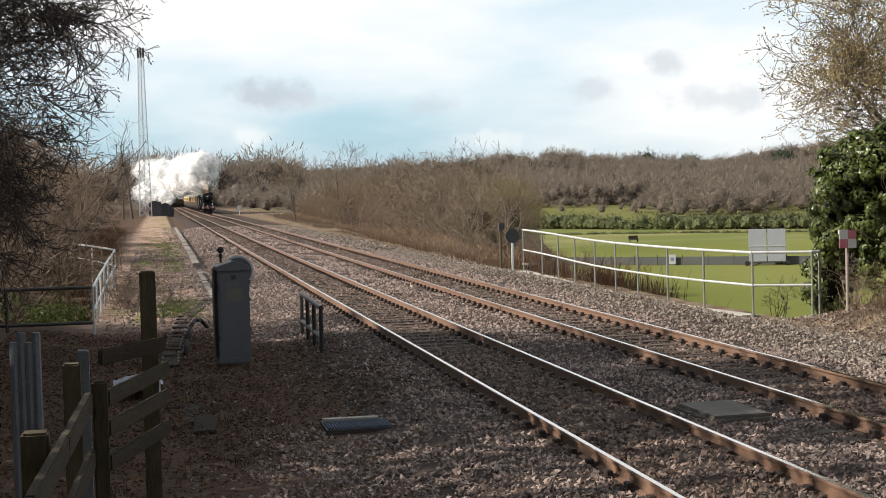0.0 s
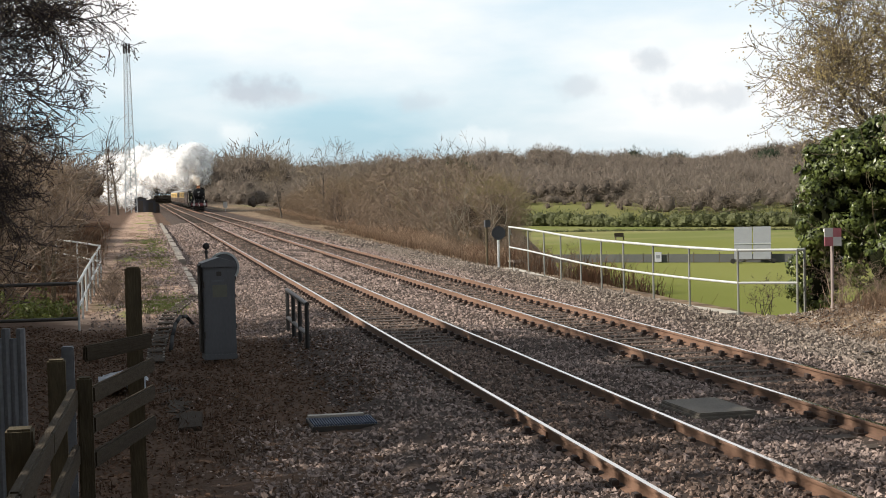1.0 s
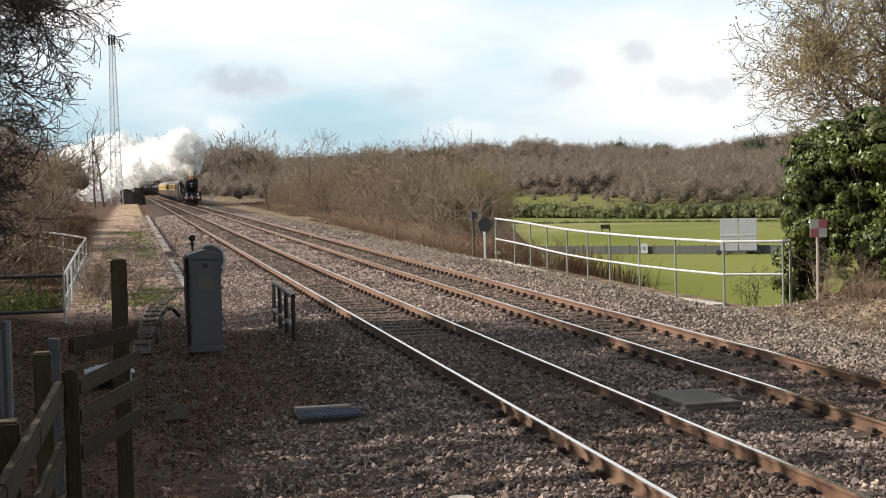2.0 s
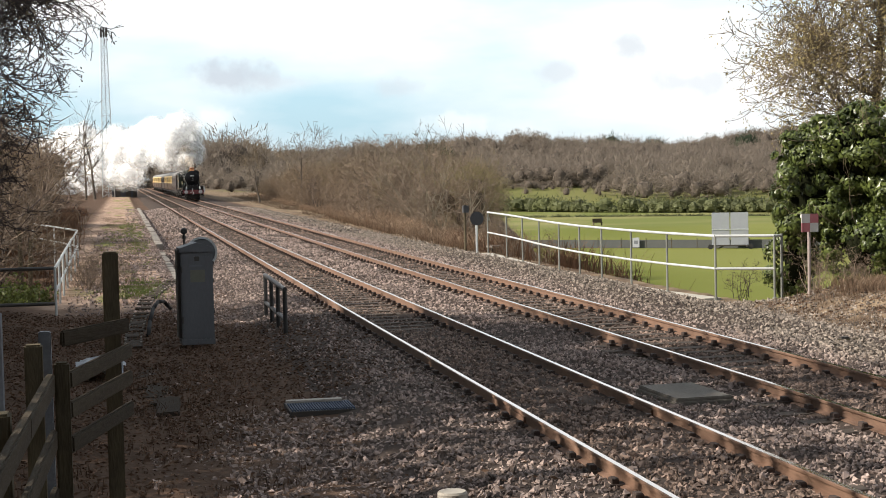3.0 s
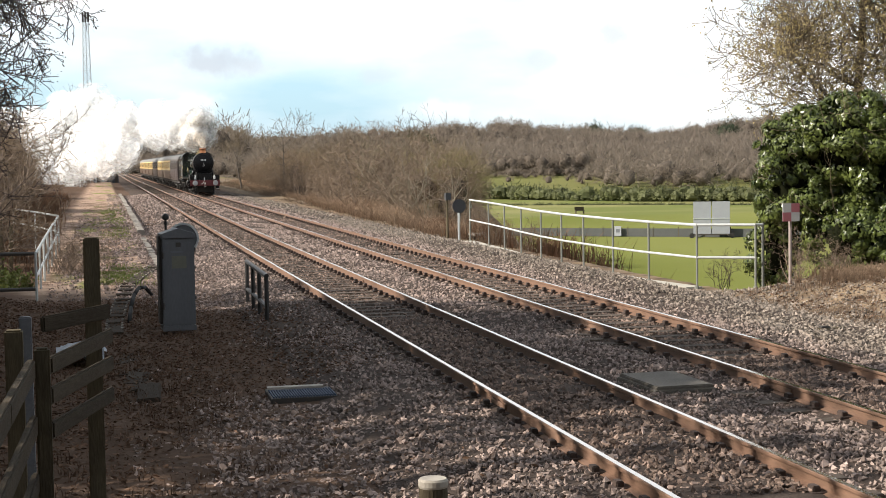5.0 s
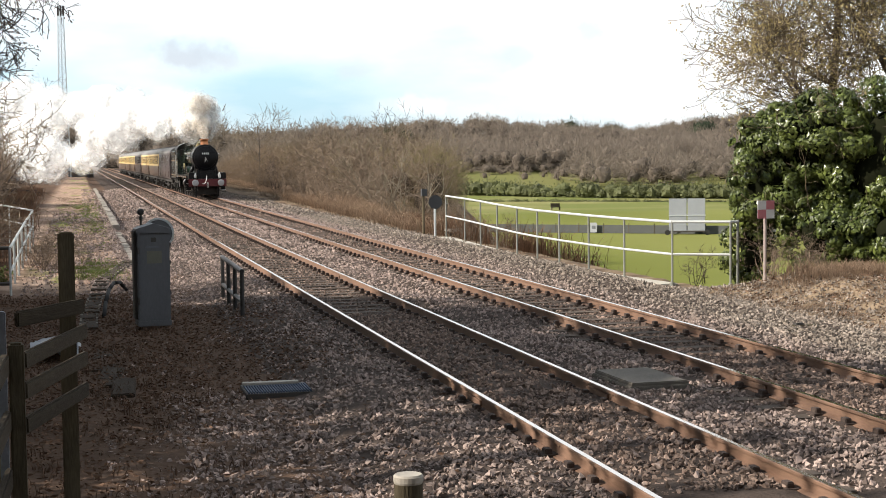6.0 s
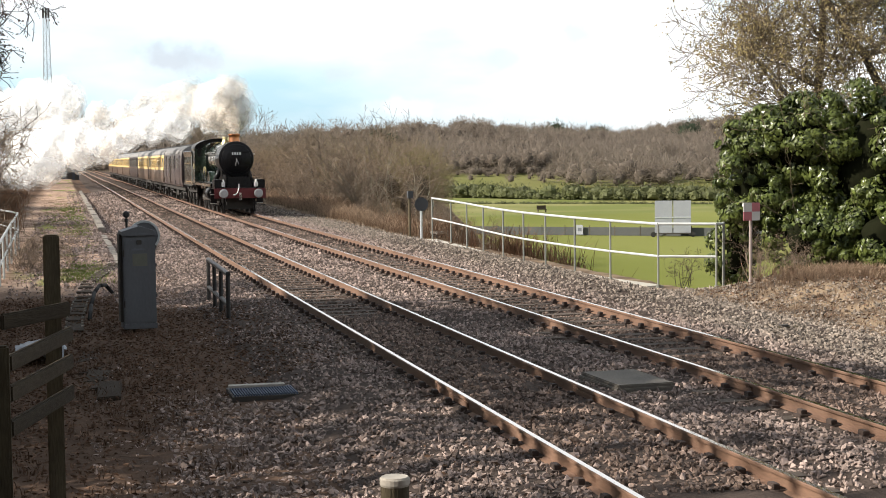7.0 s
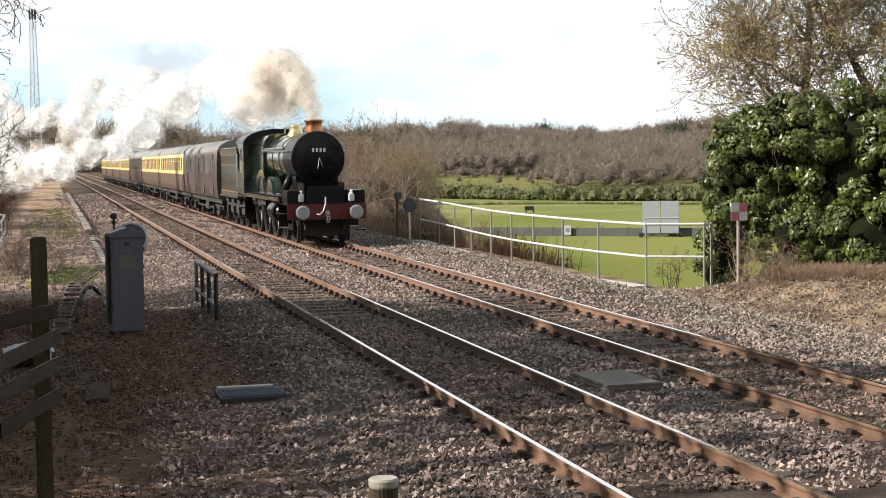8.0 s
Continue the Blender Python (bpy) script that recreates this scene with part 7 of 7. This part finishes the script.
def build_steam():
    rng = random.Random(5)
    white = [puff_mesh(i, 1.0, M_STEAM) for i in range(5)]
    brown = [puff_mesh(10 + i, 1.0, M_SMOKE) for i in range(4)]

    def puff(mesh, size, label, path, name="steam_puff"):
        ob = new(name, mesh)
        ob.scale = (size, size, size)
        tagged(ob, label, "steam", "plume of the locomotive")
        spin = rng.uniform(0, 360)
        DRIFT.append((ob, [(i * 0.2, pose(*path(i * 0.2), 0, 0, spin + 4 * i * 0.2)) for i in range(41)]))

    def shed(te, back, side, up, rise):
        """Rides behind the chimney until te seconds, is then left behind, and the wind carries it west."""
        def path(s):
            if s < te:
                return TRAIN_X + side, front(s) + 2.75 + back, up
            a = s - te
            lag = 1 - math.exp(-a / 0.25)
            blown = 5.0 * a - 1.5 * (1 - math.exp(-a / 0.3))
            return TRAIN_X + side - blown, front(te) + 2.75 + back - 7.0 * lag, max(0.9, up + rise * (1 - math.exp(-max(0.0, a - 0.8) / 1.2)))
        return path

    # the column straight from the chimney
    for i in range(8):
        puff(brown[i % 4], 0.26 + 0.085 * i, "thin brownish smoke rising from a chimney", shed(99, 0.10 + i * i * 0.07, rng.uniform(-0.10, 0.10) - 0.07 * i, 4.2 + 0.27 * i, 0), "smoke_puff")
    for i in range(5):
        puff(brown[(i + 2) % 4], rng.uniform(0.7, 0.95), "thin brownish smoke rising from a chimney", shed(99, 3.0 + 0.6 * i, rng.uniform(-1.1, -0.4), 6.0 - 0.12 * i + rng.uniform(-0.5, 0.3), 0), "smoke_puff")
    # the great white billows of the first seconds
    n = 96
    for i in range(n):
        te = -2.6 + 8.2 * i / n + rng.uniform(-0.15, 0.15)
        late = min(1.0, max(0.0, (te - 3.0) / 2.6))  # less steam as the engine nears
        r = rng.uniform(1.7, 2.7) * (1 - 0.35 * late)
        puff(white[i % 5], r, "billowing white steam drifting off the line", shed(te, rng.uniform(3.2, 8.5), rng.uniform(-1.4, 0.2), rng.uniform(5.8, 9.0 - 2.2 * late), rng.choice((-5.5, -3.5, 0.5, 2.5))))
    # the thinner trail of the last seconds
    n = 46
    for i in range(n):
        te = 4.6 + 3.3 * i / n
        r = rng.uniform(0.7, 1.25)
        low = rng.random() < 0.55
        puff(white[(i + 2) % 5] if i % 3 else brown[i % 4], r, "pale steam trailing over the train", shed(te, rng.uniform(1.6, 4.6), rng.uniform(-0.7, 0.5), rng.uniform(4.9, 6.4), -4.2 if low else rng.uniform(-0.8, 1.2)))


build_steam()
# ---- sleepers, chairs and loose stones ----
PITCH = 0.655


def build_sleepers():
    tracks = [o for o in scene.objects if o.name.startswith("railway_track")]
    sl = ch = None
    rng = random.Random(2)
    for t in tracks:
        for i in range(300):
            y = 5.0 + i * PITCH
            m = pose(rng.uniform(-0.015, 0.015), y, rng.uniform(-0.008, 0.004), 0, 0, rng.uniform(-0.6, 0.6))
            if sl is None:
                sl = part("sleeper", box((-1.25, -0.125, -0.36), (1.25, 0.125, -0.165), 0.012), M_SLEEPER, t, m=m)
            else:
                again(sl, m, t)
        for i in range(150):
            for s in (-1, 1):
                m = pose(s * HALF, 5.0 + i * PITCH, 0)
                if ch is None:
                    bm = box((-0.17, -0.085, -0.166), (0.17, 0.085, -0.130), 0.006)
                    for e in (-1, 1):
                        box((e * 0.105 - 0.035, -0.06, -0.135), (e * 0.105 + 0.035, 0.06, -0.078), 0.008, bm)
                    ch = part("rail_chair", bm, M_CHAIR, t, m=m)
                else:
                    again(ch, m, t)
        far = bmesh.new()
        for i in range(300, 640):
            y = 5.0 + i * PITCH
            box((-1.25, y - 0.125, -0.30), (1.25, y + 0.125, -0.165), 0, far)
        tagged(part("far_sleepers", far, M_SLEEPER, t), kind="stuff")
        far = bmesh.new()
        for i in range(150, 330):
            for s in (-1, 1):
                y = 5.0 + i * PITCH
                box((s * HALF - 0.15, y - 0.08, -0.166), (s * HALF + 0.15, y + 0.08, -0.085), 0, far)
        tagged(part("far_chairs", far, M_CHAIR, t), kind="stuff")


def stone_shape(rng, n):
    base = np.array([(1, 0, 0), (-1, 0, 0), (0, 1, 0), (0, -1, 0), (0, 0, 1), (0, 0, -1)], float)
    faces = np.array([(0, 2, 4), (2, 1, 4), (1, 3, 4), (3, 0, 4), (2, 0, 5), (1, 2, 5), (3, 1, 5), (0, 3, 5)])
    v = base[None] * rng.uniform(0.55, 1.15, (n, 6, 1)) + rng.normal(0, 0.22, (n, 6, 3))
    return v, faces


def spin_all(rng, v):
    """Turns each stone at random."""
    n = len(v)
    q = rng.normal(size=(n, 4))
    q /= np.linalg.norm(q, axis=1, keepdims=True)
    w, x, y, z = q.T
    r = np.stack([np.stack([1 - 2 * (y * y + z * z), 2 * (x * y - z * w), 2 * (x * z + y * w)], -1),
                  np.stack([2 * (x * y + z * w), 1 - 2 * (x * x + z * z), 2 * (y * z - x * w)], -1),
                  np.stack([2 * (x * z - y * w), 2 * (y * z + x * w), 1 - 2 * (x * x + y * y)], -1)], 1)
    return np.einsum("nij,nkj->nki", r, v)


def stone_spots(rng, y0, y1, per, x_lo=0.2, x_hi=13.0):
    n = int((y1 - y0) * (x_hi - x_lo) * per)
    y = rng.uniform(y0, y1, n)
    x = rng.uniform(x_lo, x_hi, n)
    ang = np.degrees(np.arctan2(x, y))
    ok = (ang > -7.5) & (ang < 33)
    for c in TRACKS:
        for s in (-1, 1):
            ok &= np.abs(x - c - s * HALF) > 0.10
        # most of each sleeper's top stays clear
        on = (np.abs(((y - 5.0) / PITCH + 0.5) % 1 - 0.5) * PITCH < 0.125) & (np.abs(x - c) < 1.2)
        ok &= ~on | (rng.uniform(size=n) < 0.10) | (y < (26.5 if c < 6 else 19.5))
    ok &= ~((np.abs(x - 6.88) < 0.44) & (np.abs(y - 17.8) < 0.66))
    ok &= ~((np.abs(x - 2.40) < 0.43) & (np.abs(y - 19.05) < 0.55))
    # ballast thins out towards the earth on the near side
    ok &= rng.uniform(size=n) < 0.04 + 0.96 * step(0.3, 2.6, x + 0.6 * np.sin(y * 0.31) + 0.4 * np.sin(y * 1.7 + x) + 1.8 * step(20, 15.5, y) + 1.4 * step(30.5, 32.5, y) - 2.3 * step(18.5, 21.5, y) * step(31.5, 29.5, y))
    return x[ok], y[ok]


def bed_z(x, y):
    fade = step(0.2, 2.0, x - 0.5 * np.sin(y * 0.35))
    g = land(x, y)
    z = np.where(x < 2.5, g - 0.05 + fade * (ballast_z(x, y) - g + 0.05), ballast_z(x, y))
    return np.maximum(np.where(x > 12.3, z - 0.22 * step(12.3, 13.0, x), z), g - 0.02 * (x < 1))


def build_stones():
    rng = np.random.default_rng(14)
    vs, fs, n0 = [], [], 0
    for y0, y1, per, lo, hi in ((11.5, 17, 330, 0.020, 0.046), (17, 25, 250, 0.022, 0.050), (25, 42, 140, 0.024, 0.052), (42, 75, 80, 0.03, 0.062), (75, 150, 14, 0.05, 0.10)):
        x, y = stone_spots(rng, y0, y1, per)
        n = len(x)
        v, f = stone_shape(rng, n)
        size = rng.uniform(lo, hi, n) * rng.uniform(0.7, 1.0, n)
        v = spin_all(rng, v * size[:, None, None] * np.array([1.15, 1.0, 0.8]))
        z = bed_z(x, y) + size * rng.uniform(-0.2, 0.55, n)
        v += np.stack([x, y, z], -1)[:, None]
        vs.append(v.reshape(-1, 3))
        fs.append((f[None] + 6 * np.arange(n)[:, None, None] + n0).reshape(-1, 3))
        n0 += 6 * n
    # gravel strewn over the bank
    n = 16000
    x, y = rng.uniform(12.6, 19.5, n), rng.uniform(18.5, 31.5, n)
    ok = rng.uniform(size=n) < 1 - 0.72 * step(13.2, 16.5, x)
    x, y = x[ok], y[ok]
    n = len(x)
    v, f = stone_shape(rng, n)
    size = rng.uniform(0.018, 0.05, n) * rng.uniform(0.6, 1.0, n)
    v = spin_all(rng, v * size[:, None, None]) + np.stack([x, y, land(x, y) + size * rng.uniform(-0.1, 0.6, n)], -1)[:, None]
    vs.append(v.reshape(-1, 3))
    fs.append((f[None] + 6 * np.arange(n)[:, None, None] + n0).reshape(-1, 3))
    n0 += 6 * n
    # and over the old platform
    n = 8000
    x, y = rng.uniform(-1.3, 1.5, n), 34 + 50 * rng.uniform(size=n) ** 1.7
    ok = rng.uniform(size=n) < 0.25 + 0.75 * (np.sin(x * 2.3 + y * 0.35) + np.sin(y * 0.8 - x) > 0.2)
    x, y = x[ok], y[ok]
    n = len(x)
    v, f = stone_shape(rng, n)
    size = rng.uniform(0.02, 0.05, n) * rng.uniform(0.6, 1.0, n) * (1 + (y - 34) / 60)
    v = spin_all(rng, v * size[:, None, None]) + np.stack([x, y, land(x, y) + size * rng.uniform(-0.1, 0.5, n)], -1)[:, None]
    vs.append(v.reshape(-1, 3))
    fs.append((f[None] + 6 * np.arange(n)[:, None, None] + n0).reshape(-1, 3))
    n0 += 6 * n
    ob = raw("ballast_stones", np.concatenate(vs), np.concatenate(fs), M_STONE, BALLAST)
    tagged(ob, "angular brown and grey ballast stones", kind="stuff")
    # the nearest stones singly
    shapes = []
    for k in range(6):
        v, f = stone_shape(rng, 1)
        me = bpy.data.meshes.new("stone")
        me.from_pydata((v[0] * 0.045).tolist(), [], f.tolist())
        me.materials.append(M_STONE_OB)
        shapes.append(me)
    x, y = rng.uniform(0.9, 7.5, 290), rng.uniform(11.8, 15.5, 290)
    for i in range(290):
        if min(abs(x[i] - c - s * HALF) for c in TRACKS for s in (-1, 1)) < 0.1:
            x[i] += 0.2
        o = new("stone", shapes[i % 6])
        o.parent = BALLAST
        k = rng.uniform(0.6, 1.2)
        o.matrix_basis = pose(x[i], y[i], float(bed_z(x[i], y[i])) + 0.02, *rng.uniform(0, 360, 3)) @ Matrix.Diagonal((k, k, k, 1))


def build_litter():
    rng = np.random.default_rng(23)
    n = 42000
    x, y = rng.uniform(-3.2, 4.2, n), rng.uniform(11.5, 34, n)
    ok = rng.uniform(size=n) < 1 - 0.95 * step(0.6, 2.6, x - 1.9 * step(18.5, 21.5, y) * step(31.5, 29.5, y) + 1.2 * step(19, 15, y))
    x, y = x[ok], y[ok]
    v, f = shards(np.stack([x, y, np.maximum(land(x, y), bed_z(x, y)) + rng.uniform(0.0, 0.045, len(x))], -1), 0.021, rng, 0.75, 1.5)
    n = 4500  # under the ivy on the far bank
    x2, y2 = rng.uniform(13.4, 20, n), rng.uniform(20, 31, n)
    v2, f2 = shards(np.stack([x2, y2, land(x2, y2) + rng.uniform(0.0, 0.05, n)], -1), 0.03, rng, 0.7, 1.6)
    v, f = np.concatenate([v, v2]), np.concatenate([f, f2 + len(v)])
    tagged(raw("leaf_litter", v, f, M_LITTER), "dead brown leaves and bits of twig on the earth", "leaf litter", kind="stuff")


build_sleepers()
build_stones()
build_litter()
# ---- what moves ----
def motions():
    steps = [i * 0.1 for i in range(81)]
    for ob, back in MOVERS:
        walk(ob, [(s, pose(TRAIN_X, front(s) + back, 0)) for s in steps])
    ticks = [i / FPS for i in range(241)]
    for ob, place, r, sym in WHEELS:
        # each tick's turn, less whole spoke pitches where it passes a quarter turn
        turn = math.degrees(V_TRAIN / FPS / r)
        while turn >= 85:
            turn -= sym
        walk(ob, [(s, pose(*place, turn * i)) for i, s in enumerate(ticks)])
    for ob, place, r, phase in RODS:
        w = V_TRAIN / 1.022
        walk(ob, [(s, pose(place[0], place[1] + r * math.cos(w * s + phase), place[2] + r * math.sin(w * s + phase))) for s in ticks])
    for ob, rows in DRIFT:
        walk(ob, rows)


motions()
